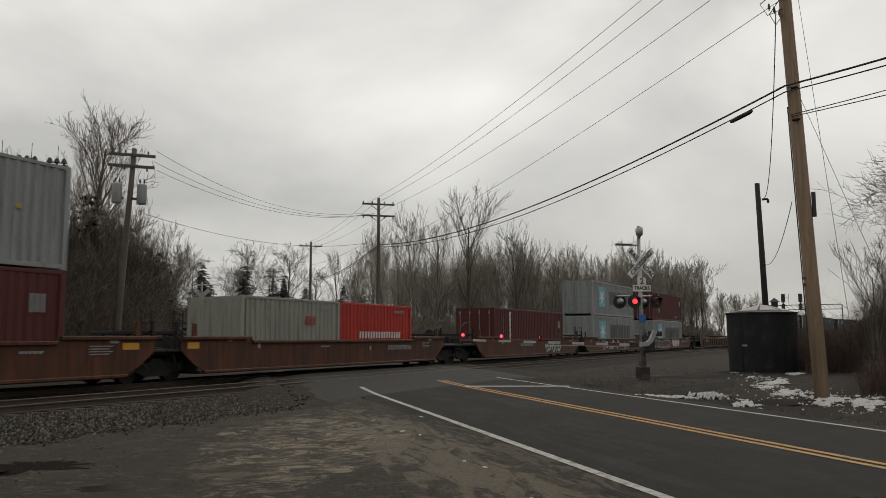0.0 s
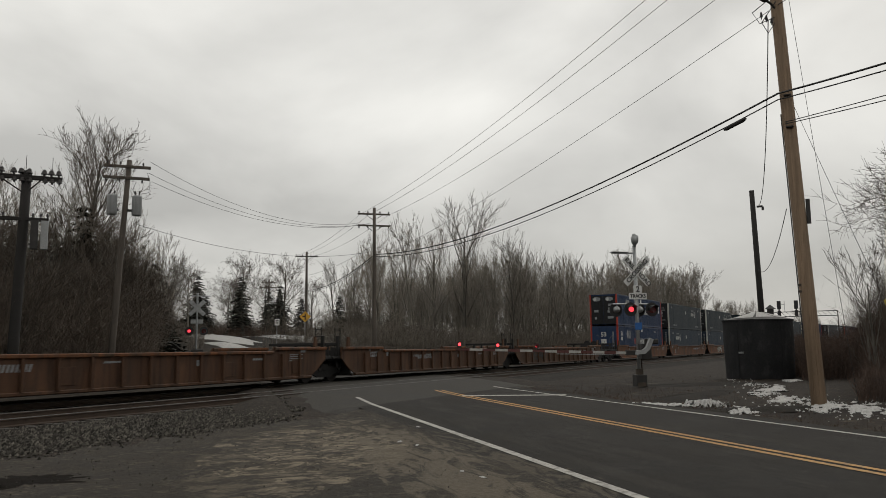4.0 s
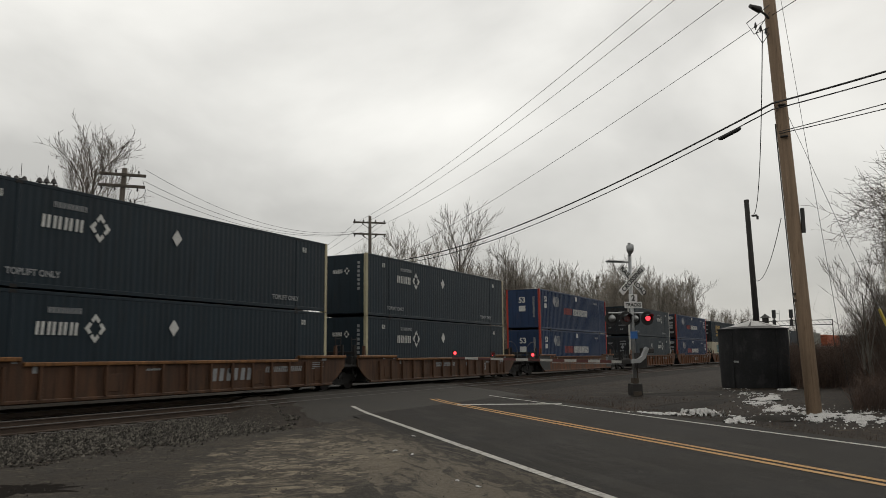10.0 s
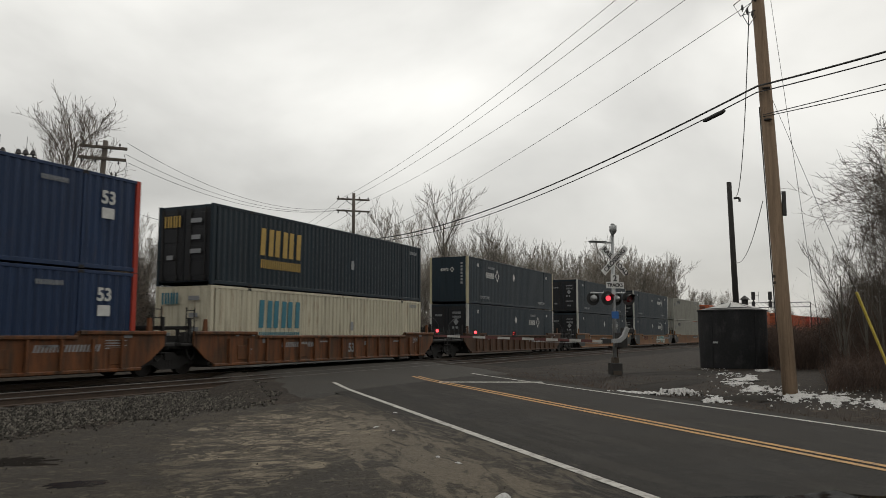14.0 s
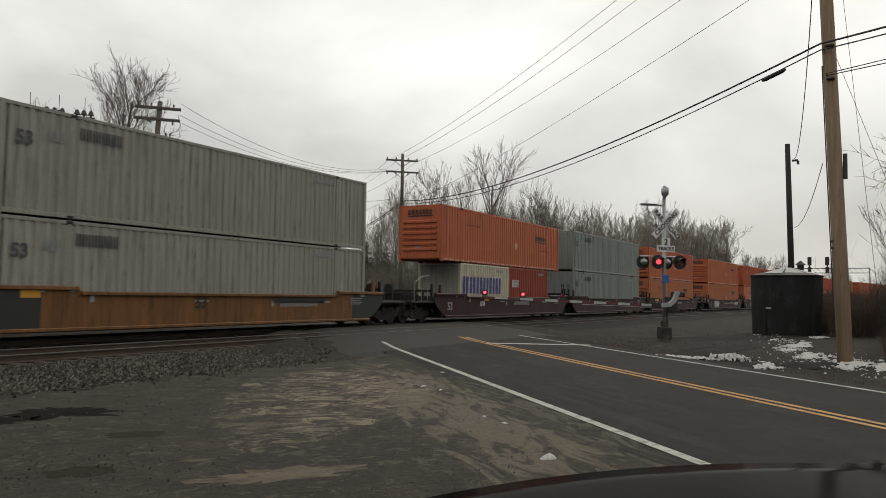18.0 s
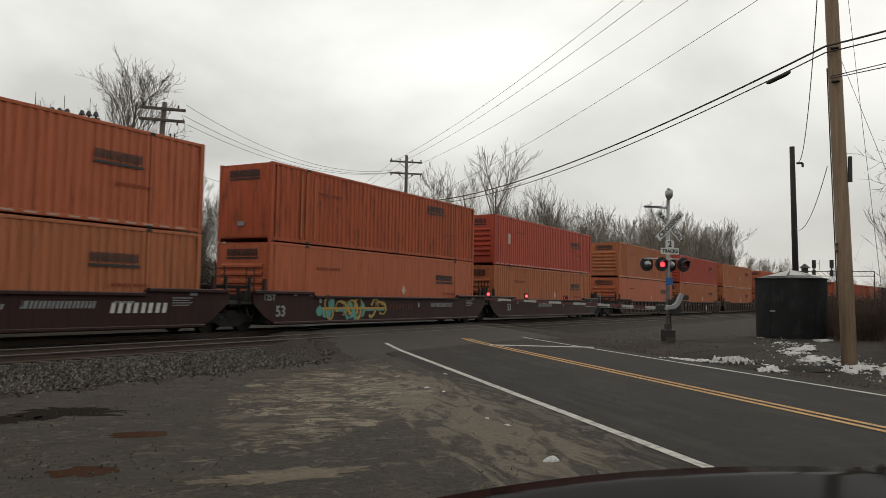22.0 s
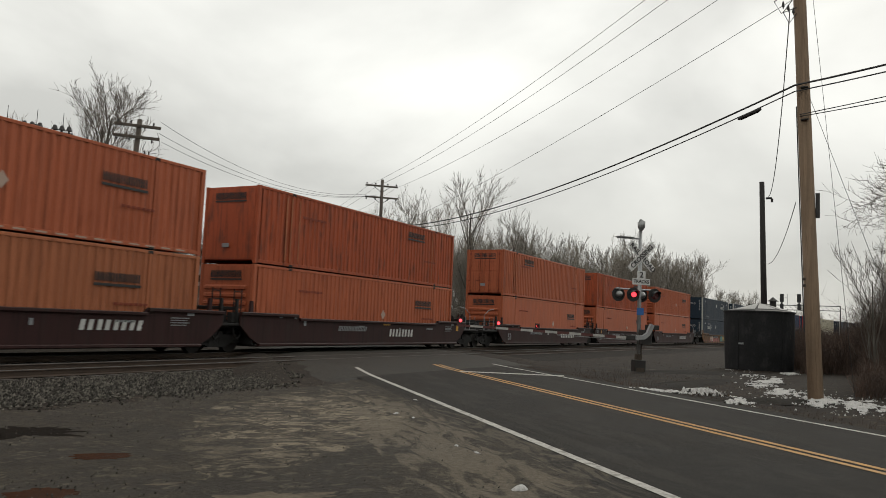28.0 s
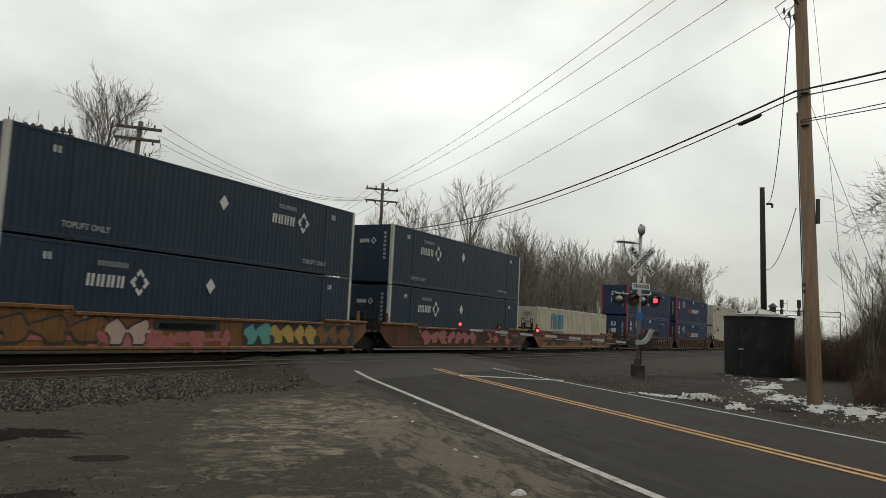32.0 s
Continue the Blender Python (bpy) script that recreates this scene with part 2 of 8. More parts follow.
M = dict(
    ground=material("bare_ground", (0.047, 0.037, 0.028), 0.95, scale=0.8, fine=7, grain=0.95, dark=0.32, bump=1.0, spec=0.12, stain=(0.022, 0.018, 0.014), stain_amount=0.8),
    apron=material("worn_apron", (0.054, 0.045, 0.033), 0.85, scale=0.6, fine=11, dark=0.55, bump=1.0, spec=0.15, grain=0.9, stain=(0.029, 0.025, 0.019), stain_amount=0.75),
    clod=material("earth_clods", (0.075, 0.057, 0.040), 0.95, scale=4, fine=30, dark=0.6, spec=0.1),
    sand=material("sandy_dirt", (0.15, 0.122, 0.088), 0.95, scale=1.2, fine=20, dark=0.6, bump=0.5, spec=0.12, stain=(0.055, 0.047, 0.038), stain_amount=0.8),
    asphalt=material("asphalt", (0.0232, 0.0208, 0.0174), 0.85, scale=0.9, fine=30, grain=0.85, dark=0.5, bump=0.5, spec=0.12, stain=(0.0235, 0.0212, 0.0178), stain_amount=0.7),
    crossing=material("crossing_asphalt", (0.043, 0.0385, 0.032), 0.8, scale=0.5, fine=20, grain=0.8, dark=0.5, bump=0.4, spec=0.15),
    white_paint=material("worn_white_road_paint", (0.43, 0.415, 0.375), 0.75, scale=3, fine=40, dark=0.7, stain=(0.13, 0.12, 0.105), stain_amount=0.55),
    yellow_paint=material("worn_yellow_road_paint", (0.43, 0.225, 0.045), 0.75, scale=3, fine=40, dark=0.7, stain=(0.13, 0.085, 0.04), stain_amount=0.45),
    ballast=material("ballast_bed", (0.026, 0.023, 0.019), 0.95, scale=1.0, fine=16, dark=0.5, bump=1.0, spec=0.1),
    stone=material("ballast_stone", (0.088, 0.080, 0.068), 0.95, scale=5, fine=40, dark=0.55, spec=0.15),
    snow=material("old_snow", (0.45, 0.445, 0.43), 0.8, scale=9, fine=30, dark=0.8, bump=0.5, stain=(0.25, 0.23, 0.20), stain_amount=0.35),
    water=material("puddle_water", (0.020, 0.014, 0.009), 0.2, scale=2, fine=5, bump=0.0, spec=0.06),
    mud=material("wet_dark_mud", (0.013, 0.010, 0.0075), 0.8, scale=3, fine=20, dark=0.6, bump=0.3, spec=0.03),
    tie=material("creosoted_tie", (0.05, 0.04, 0.033), 0.9, scale=4, fine=40, dark=0.5, bump=0.5),
    rail=material("rusty_rail_side", (0.075, 0.05, 0.035), 0.7, 0.3, scale=3, fine=50),
    rail_top=material("polished_rail_head", (0.11, 0.105, 0.10), 0.55, 0.6, scale=6, fine=50, dark=0.6),
    bark=material("grey_brown_bark", (0.17, 0.155, 0.13), 0.95, scale=2, fine=25, dark=0.55, bump=0.6, per_object=0.3),
    twig=material("bare_twigs", (0.27, 0.24, 0.20), 0.95, scale=0.6, fine=6, dark=0.6, bump=0, per_object=0.3),
    needle=material("dark_conifer_needles", (0.026, 0.0265, 0.018), 0.85, scale=1.2, fine=14, dark=0.5, bump=0, per_object=0.25),
    twig_dark=material("dark_bare_twigs", (0.125, 0.102, 0.082), 0.95, scale=0.6, fine=6, dark=0.6, bump=0, per_object=0.2),
    undergrowth=material("grey_brown_undergrowth", (0.165, 0.141, 0.114), 0.95, scale=0.25, fine=6, dark=0.55, bump=0),
    thicket=material("dark_brown_thicket", (0.165, 0.132, 0.105), 0.95, scale=0.3, fine=6, dark=0.55, bump=0),
    brush=material("brown_winter_brush", (0.10, 0.064, 0.047), 0.95, scale=0.5, fine=6, dark=0.5, bump=0),
    pole=material("weathered_pole_wood", (0.335, 0.235, 0.155), 0.85, scale=13, fine=60, dark=0.6, bump=0.5, streak=0.05, stain=(0.15, 0.098, 0.06), stain_amount=0.3, grain=0.55),
    pole_grey=material("grey_pole_wood", (0.125, 0.105, 0.087), 0.9, scale=4, fine=35, dark=0.6, bump=0.4, streak=0.12),
    pole_dark=material("tarred_pole_wood", (0.026, 0.023, 0.021), 0.9, scale=4, fine=35, dark=0.6, bump=0.4, streak=0.12),
    wire=material("black_cable", (0.02, 0.02, 0.02), 0.7, scale=2, fine=10, bump=0),
    porcelain=material("brown_insulator", (0.024, 0.018, 0.016), 0.5, scale=8, fine=40, bump=0),
    can=material("grey_transformer_paint", (0.36, 0.37, 0.37), 0.5, scale=4, fine=30, dark=0.75, streak=0.3),
    steel=material("galvanised_steel", (0.42, 0.43, 0.43), 0.45, 0.6, scale=5, fine=40, dark=0.65),
    dark_steel=material("dark_weathered_steel", (0.05, 0.047, 0.045), 0.65, 0.3, scale=4, fine=40, dark=0.6),
    rust_steel=material("rust_stained_steel", (0.10, 0.078, 0.058), 0.8, 0.1, scale=5, fine=40, dark=0.5, stain=(0.05, 0.035, 0.025), stain_amount=0.6),
    black=material("black_paint", (0.015, 0.015, 0.015), 0.5, scale=4, fine=40, dark=0.7),
    tank=material("black_tar_coating", (0.034, 0.0345, 0.036), 0.9, scale=1.1, fine=14, dark=0.55, spec=0.12, bump=0.25, streak=0.5, stain=(0.045, 0.045, 0.046), stain_amount=0.4),
    sign_white=material("white_sign_face", (0.72, 0.72, 0.70), 0.5, scale=5, fine=30, dark=0.85),
    arm_white=material("dull_white_arm_band", (0.46, 0.45, 0.42), 0.6, scale=5, fine=30, dark=0.75),
    sign_black=material("black_sign_letters", (0.02, 0.02, 0.02), 0.5, scale=5, fine=30),
    sign_yellow=material("yellow_warning_sign", (0.62, 0.33, 0.02), 0.5, scale=5, fine=30, dark=0.85),
    sign_blue=material("blue_sign_face", (0.03, 0.14, 0.42), 0.5, scale=5, fine=30, dark=0.85),
    red_band=material("red_reflective_band", (0.11, 0.03, 0.026), 0.5, scale=5, fine=30, dark=0.7),
    lens_off=material("unlit_red_lens", (0.09, 0.008, 0.008), 0.25, scale=5, fine=30, bump=0),
    lens_on=glowing("lit_red_lens", (1.0, 0.05, 0.07), 1.6),
    arm_lamp=glowing("lit_arm_lamp", (1.0, 0.05, 0.06), 3.0),
    yellow_guard=material("yellow_guy_guard", (0.6, 0.45, 0.06), 0.5, scale=5, fine=30),
    car_paint=material("dark_car_paint", (0.010, 0.009, 0.009), 0.1, scale=3, fine=60, bump=0.0, spec=0.004),
    rubber=material("tyre_rubber", (0.02, 0.02, 0.02), 0.9, scale=5, fine=40),
)


def pale_streaks(m, color, middle, turn, size, lean, grain, low, high, share, rough=0.74, ridge=False):
    """Lays pale scuffed dirt over a surface in ragged streaks, thickest round one place."""
    nt = m.node_tree
    bsdf = nt.nodes["Principled BSDF"]
    src = bsdf.inputs["Base Color"].links[0].from_socket
    co = nt.nodes.new("ShaderNodeTexCoord")
    spot = nt.nodes.new("ShaderNodeMapping")
    spot.vector_type = "TEXTURE"
    spot.inputs["Location"].default_value, spot.inputs["Rotation"].default_value, spot.inputs["Scale"].default_value = (*middle, 0), (0, 0, turn), (*size, 1000)
    far = nt.nodes.new("ShaderNodeVectorMath")
    far.operation = "LENGTH"
    streak = nt.nodes.new("ShaderNodeMapping")
    streak.vector_type = "TEXTURE"
    streak.inputs["Rotation"].default_value, streak.inputs["Scale"].default_value = (0, 0, lean), (*grain, 1)
    n = nt.nodes.new("ShaderNodeTexNoise")
    n.inputs["Scale"].default_value, n.inputs["Detail"].default_value, n.inputs["Roughness"].default_value, n.inputs["Distortion"].default_value = 1.0, 10, rough, 1.7
    nt.links.new(co.outputs["Object"], spot.inputs[0])
    nt.links.new(spot.outputs[0], far.inputs[0])
    nt.links.new(co.outputs["Object"], streak.inputs[0])
    nt.links.new(streak.outputs[0], n.inputs["Vector"])
    near = nt.nodes.new("ShaderNodeMath")
    near.operation = "POWER"
    near.inputs[1].default_value = 4.0
    nt.links.new(far.outputs["Value"], near.inputs[0])
    k = nt.nodes.new("ShaderNodeMath")
    k.operation = "MULTIPLY_ADD"
    k.inputs[1].default_value = -0.16
    nt.links.new(near.outputs[0], k.inputs[0])
    if ridge:
        # thin lines where the noise crosses its middle
        off = nt.nodes.new("ShaderNodeMath")
        off.operation = "SUBTRACT"
        off.inputs[1].default_value = 0.5
        wide = nt.nodes.new("ShaderNodeMath")
        wide.operation = "ABSOLUTE"
        line = nt.nodes.new("ShaderNodeMath")
        line.operation = "MULTIPLY_ADD"
        line.inputs[1].default_value, line.inputs[2].default_value = -4.0, 0.6
        nt.links.new(n.outputs["Fac"], off.inputs[0])
        nt.links.new(off.outputs[0], wide.inputs[0])
        nt.links.new(wide.outputs[0], line.inputs[0])
        nt.links.new(line.outputs[0], k.inputs[2])
    else:
        nt.links.new(n.outputs["Fac"], k.inputs[2])
    edge = nt.nodes.new("ShaderNodeMapRange")
    edge.interpolation_type = "SMOOTHSTEP"
    edge.inputs["From Min"].default_value, edge.inputs["From Max"].default_value = low, high
    edge.inputs["To Max"].default_value = share
    nt.links.new(k.outputs[0], edge.inputs["Value"])
    g = nt.nodes.new("ShaderNodeTexNoise")
    g.inputs["Scale"].default_value, g.inputs["Detail"].default_value, g.inputs["Roughness"].default_value = 22, 6, 0.7
    nt.links.new(co.outputs["Object"], g.inputs["Vector"])
    gr = nt.nodes.new("ShaderNodeMapRange")
    gr.inputs["From Min"].default_value, gr.inputs["From Max"].default_value = 0.3, 0.7
    gr.inputs["To Min"].default_value, gr.inputs["To Max"].default_value = 0.6, 1.25
    nt.links.new(g.outputs["Fac"], gr.inputs["Value"])
    tint = nt.nodes.new("ShaderNodeVectorMath")
    tint.operation = "SCALE"
    tint.inputs[0].default_value = color
    nt.links.new(gr.outputs[0], tint.inputs["Scale"])
    pale = nt.nodes.new("ShaderNodeMix")
    pale.data_type = "RGBA"
    nt.links.new(edge.outputs[0], pale.inputs["Factor"])
    nt.links.new(src, pale.inputs[6])
    nt.links.new(tint.outputs[0], pale.inputs[7])
    nt.links.new(pale.outputs[2], bsdf.inputs["Base Color"])


ROAD_HEADING = radians(42.8)
# a broad dusty stain, crisp scuffs across it, and dark damp drag marks
pale_streaks(M["apron"], (0.084, 0.070, 0.051), (9.3, -13.35), radians(32), (3.5, 1.5), radians(-14), (1.2, 1.0), 0.38, 0.47, 0.85, 0.62)
pale_streaks(M["apron"], (0.172, 0.143, 0.103), (9.5, -13.3), radians(32), (3.7, 1.6), radians(-16), (0.8, 0.75), 0.45, 0.50, 0.9, 0.6)
pale_streaks(M["apron"], (0.034, 0.029, 0.023), (9.3, -13.35), radians(32), (3.7, 1.7), radians(-20), (1.1, 0.7), 0.44, 0.54, 0.85, 0.6, True)
pale_streaks(M["apron"], (0.030, 0.026, 0.021), (6.5, -13.0), radians(32), (5.0, 3.0), radians(-30), (1.3, 0.9), 0.48, 0.58, 0.85, 0.52)
pale_streaks(M["apron"], (0.118, 0.098, 0.071), (6.3, -15.2), radians(10), (1.3, 0.45), radians(-16), (0.45, 0.4), 0.46, 0.52, 0.8, 0.62)
# mottling at the size of a shovelful, over the lot, the earth and the road
for surface, light, dark in (("apron", (0.074, 0.062, 0.046), (0.024, 0.020, 0.016)), ("ground", (0.080, 0.063, 0.047), (0.020, 0.016, 0.013))):
    pale_streaks(M[surface], dark, (10.0, -13.0), 0.0, (60, 60), radians(-25), (0.55, 0.45), 0.52, 0.60, 0.8, 0.56)
    pale_streaks(M[surface], light, (10.0, -13.0), 0.0, (60, 60), radians(-10), (0.26, 0.22), 0.56, 0.64, 0.7, 0.58)
pale_streaks(M["asphalt"], (0.0285, 0.0256, 0.0214), (15.0, -12.0), 0.0, (300, 300), ROAD_HEADING, (5.0, 0.5), 0.48, 0.62, 0.7, 0.66)
pale_streaks(M["asphalt"], (0.019, 0.0175, 0.0155), (15.0, -12.0), 0.0, (300, 300), ROAD_HEADING, (1.6, 0.35), 0.57, 0.68, 0.7, 0.7)
# dust dragged over the edge line, scuffs in the lane, wet mud below the ploughed snow
pale_streaks(M["asphalt"], (0.078, 0.066, 0.050), (8.05, -17.55), ROAD_HEADING, (9.0, 0.75), ROAD_HEADING, (1.1, 0.3), 0.42, 0.56, 0.8, 0.72)
pale_streaks(M["apron"], (0.105, 0.088, 0.065), (8.4, -16.1), ROAD_HEADING, (9.0, 0.9), ROAD_HEADING, (1.3, 0.35), 0.40, 0.54, 0.8, 0.6)
pale_streaks(M["asphalt"], (0.062, 0.056, 0.047), (12.0, -17.6), ROAD_HEADING, (9.0, 1.6), ROAD_HEADING, (0.9, 0.22), 0.58, 0.66, 0.5, 0.7)
pale_streaks(M["ground"], (0.013, 0.0105, 0.009), (19.6, -18.2), radians(95), (3.6, 1.5), radians(60), (1.4, 0.4), 0.36, 0.46, 0.85, 0.66)
pale_streaks(M["ground"], (0.018, 0.015, 0.012), (28.0, -13.5), radians(20), (9.0, 4.5), radians(80), (2.6, 0.7), 0.42, 0.52, 0.85, 0.62)
pale_streaks(M["ground"], (0.115, 0.100, 0.082), (28.0, -14.5), radians(20), (9.0, 4.0), radians(80), (2.2, 0.5), 0.60, 0.66, 0.6, 0.6)
vary_islands(M["stone"], 0.25, 2.1, 1.7)
vary_islands(M["clod"], 0.5, 1.5)
vary_islands(M["brush"], 0.5, 1.6)
vary_islands(M["needle"], 0.5, 1.5)
vary_islands(M["undergrowth"], 0.5, 1.5)
vary_islands(M["thicket"], 0.5, 1.6)

# ---------------------------------------------------------------- building helpers


class Geo:
    """Vertices and faces gathered piece by piece, turned into one mesh."""

    def __init__(self):
        self.v, self.f = [], []

    def add(self, vs, fs):
        n = len(self.v)
        self.v += [tuple(p) for p in vs]
        self.f += [tuple(n + i for i in q) for q in fs]
        return self

    def box(self, x0, y0, z0, x1, y1, z1):
        vs = [(x, y, z) for z in (z0, z1) for y in (y0, y1) for x in (x0, x1)]
        return self.add(vs, [(0, 2, 3, 1), (4, 5, 7, 6), (0, 1, 5, 4), (2, 6, 7, 3), (0, 4, 6, 2), (1, 3, 7, 5)])

    def prism(self, poly, axis, a, b):
        """A polygon of the other two coordinates, drawn out along an axis from a to b."""
        def at(p, d):
            return {"x": (d, p[0], p[1]), "y": (p[0], d, p[1]), "z": (p[0], p[1], d)}[axis]
        n = len(poly)
        vs = [at(p, a) for p in poly] + [at(p, b) for p in poly]
        fs = [tuple(range(n)), tuple(range(2 * n - 1, n - 1, -1))] + [(i, i + n, (i + 1) % n + n, (i + 1) % n) for i in range(n)]
        return self.add(vs, fs)

    def bar(self, x0, y0, z0, x1, y1, z1, c=0.01):
        """A box with its long edges taken off."""
        d = (x1 - x0, y1 - y0, z1 - z0)
        k = d.index(max(d))
        lo, hi = [(x0, y0, z0), (x1, y1, z1)]
        u, w = [i for i in range(3) if i != k]
        c = min(c, d[u] * 0.4, d[w] * 0.4)
        q = [(lo[u] + c, lo[w]), (hi[u] - c, lo[w]), (hi[u], lo[w] + c), (hi[u], hi[w] - c), (hi[u] - c, hi[w]), (lo[u] + c, hi[w]), (lo[u], hi[w] - c), (lo[u], lo[w] + c)]
        return self.prism(q, "xyz"[k], lo[k], hi[k])

    def tube(self, pts, radii, n=8, caps=True):
        pts = [Vector(p) for p in pts]
        if not isinstance(radii, (list, tuple)):
            radii = [radii] * len(pts)
        rings = []
        for i, p in enumerate(pts):
            d = (pts[min(i + 1, len(pts) - 1)] - pts[max(i - 1, 0)]).normalized()
            u = d.cross(Vector((0, 0, 1)) if abs(d.z) < 0.9 else Vector((1, 0, 0))).normalized()
            w = d.cross(u)
            rings.append([p + radii[i] * (math.cos(2 * math.pi * k / n) * u + math.sin(2 * math.pi * k / n) * w) for k in range(n)])
        vs = [p for r in rings for p in r]
        fs = [(a * n + k, a * n + (k + 1) % n, (a + 1) * n + (k + 1) % n, (a + 1) * n + k) for a in range(len(pts) - 1) for k in range(n)]
        if caps:
            fs += [tuple(range(n - 1, -1, -1)), tuple(range((len(pts) - 1) * n, len(pts) * n))]
        return self.add(vs, fs)

    def moved(self, m):
        self.v = [tuple(m @ Vector(p)) for p in self.v]
        return self

    def mesh(self, name, mat, smooth=False):
        me = bpy.data.meshes.new(name)
        me.from_pydata(self.v, [], self.f)
        me.update()
        if smooth:
            me.polygons.foreach_set("use_smooth", [True] * len(me.polygons))
        me.materials.append(mat)
        return me


def thing(name, m, label, category, group="", kind=""):
    ob = new(name)
    ob.matrix_basis = m
    return tagged(ob, label, category, group, kind)


def part(name, geo, mat, parent, label="", at=None, smooth=False):
    """One mesh object under a thing or a part; geo may be a finished mesh that several parts share."""
    me = geo.mesh(name, mat, smooth) if isinstance(geo, Geo) else geo
    ob = new(name, me)
    ob.parent = parent
    if at is not None:
        ob.matrix_basis = at
    if label:
        ob["label"] = label
    return ob


def solo(name, geo, mat, label, category, group="", kind="", at=None, smooth=False):
    ob = new(name, geo.mesh(name, mat, smooth))
    if at is not None:
        ob.matrix_basis = at
    return tagged(ob, label, category, group, kind)


TEXTS = {}


def lettering(body, size, mat, parent, at, name="lettering", depth=0.004):
    """Raised letters in the plane of local x and y, middled on the origin."""
    key = (body, size, mat.name)
    if key not in TEXTS:
        cu = bpy.data.curves.new("letters", "FONT")
        cu.offset = size * 0.028
        cu.body, cu.size, cu.extrude, cu.align_x, cu.align_y = body, size, depth, "CENTER", "CENTER"
        tmp = new("letters", cu)
        bpy.context.view_layer.update()
        me = bpy.data.meshes.new_from_object(tmp.evaluated_get(bpy.context.evaluated_depsgraph_get()))
        bpy.data.objects.remove(tmp)
        me.materials.clear()
        me.materials.append(mat)
        TEXTS[key] = me
    return part(name, TEXTS[key], None, parent, at=at)


def wobble(x, y, s=1.0, seed=0.0):
    return noise.noise(Vector((x * s, y * s, seed)))


def blob(cx, cy, rx, ry, turn, seed, z=0.0, n=48, rough=0.45, h=0.0, land=None):
    """An irregular flat patch; with h it swells to a low heap, and with land it follows the ground."""
    g = Geo()
    ring = []
    ca, sa = math.cos(turn), math.sin(turn)
    for k in range(n):
        a = 2 * math.pi * k / n
        r = 1 + rough * noise.noise(Vector((2.2 * math.cos(a), 2.2 * math.sin(a), seed))) + rough * 0.6 * noise.noise(Vector((7 * math.cos(a), 7 * math.sin(a), seed + 9)))
        x, y = rx * r * math.cos(a), ry * r * math.sin(a)
        ring.append((cx + ca * x - sa * y, cy + sa * x + ca * y))
    if not h:
        g.add([(x, y, z) for x, y in ring], [tuple(range(n))])
        return g
    steps = [1.0, 0.85, 0.6, 0.3]
    vs = []
    for i, q in enumerate(steps):
        for x, y in ring:
            px, py = cx + (x - cx) * q, cy + (y - cy) * q
            up = 0 if i == 0 else h * (1 - q * q) * (0.7 + 0.9 * abs(wobble(px, py, 2.3, seed)))
            vs.append((px, py, z + up + (land(px, py) if land else 0.0)))
    vs.append((cx, cy, z + h * 0.9 + (land(cx, cy) if land else 0.0)))
    fs = [(i * n + k, i * n + (k + 1) % n, (i + 1) * n + (k + 1) % n, (i + 1) * n + k) for i in range(len(steps) - 1) for k in range(n)]
    fs += [((len(steps) - 1) * n + k, (len(steps) - 1) * n + (k + 1) % n, len(vs) - 1) for k in range(n)]
    return g.add(vs, fs)


# ---------------------------------------------------------------- the lie of the land
ROAD_TURN = ROAD_HEADING
RD = Vector((math.cos(ROAD_TURN), math.sin(ROAD_TURN)))
RN = Vector((-RD.y, RD.x))
TRACKS = (0.0, -4.2)
GAUGE = 1.505
BEND_FROM, BEND = 30.0, 0.00044


def rail_y(x):
    """How far the line has swung towards the road, and its heading there."""
    d = max(0.0, x - BEND_FROM)
    return -BEND * d * d, -2 * BEND * d


def smooth01(a, b, x):
    q = min(1.0, max(0.0, (x - a) / (b - a)))
    return q * q * (3 - 2 * q)


def base_z(x, y):
    yy = y - rail_y(x)[0]
    low = smooth01(-9.0, -7.4, yy) * (1 - smooth01(3.6, 6.0, yy))
    z = -0.12 - 0.2 * low
    if yy > 8:
        z += 0.02 * min(60, yy - 8) * smooth01(-60, 60, 70 - x) * 0.6
    # the far road climbs once it is well past the line
    s, o = x * RD.x + y * RD.y, x * RN.x + y * RN.y
    return z + 3.0 * smooth01(46, 84, s) * smooth01(-36, -28, o) * (1 - smooth01(8, 24, o))


def ground_z(x, y):
    """The earth follows the road where it climbs over the tracks."""
    o = x * RN.x + y * RN.y
    lift = smooth01(-30.5, -27.5, o) * (1 - smooth01(-16.6, -14.4, o))
    z = base_z(x, y)
    return z + (road_z(x, y) - 0.035 - z) * lift if lift else z


def road_z(x, y):
    yy = y - rail_y(x)[0]
    over = smooth01(-9.5, -6.0, yy) * (1 - smooth01(1.6, 5.0, yy))
    g = -0.105 + (base_z(x, y) + 0.12 if yy > 5 else 0)
    return g * (1 - over) - 0.012 * over


def road_point(s, o, dz=0.0):
    p = RD * s + RN * o
    return (p.x, p.y, road_z(p.x, p.y) + dz)


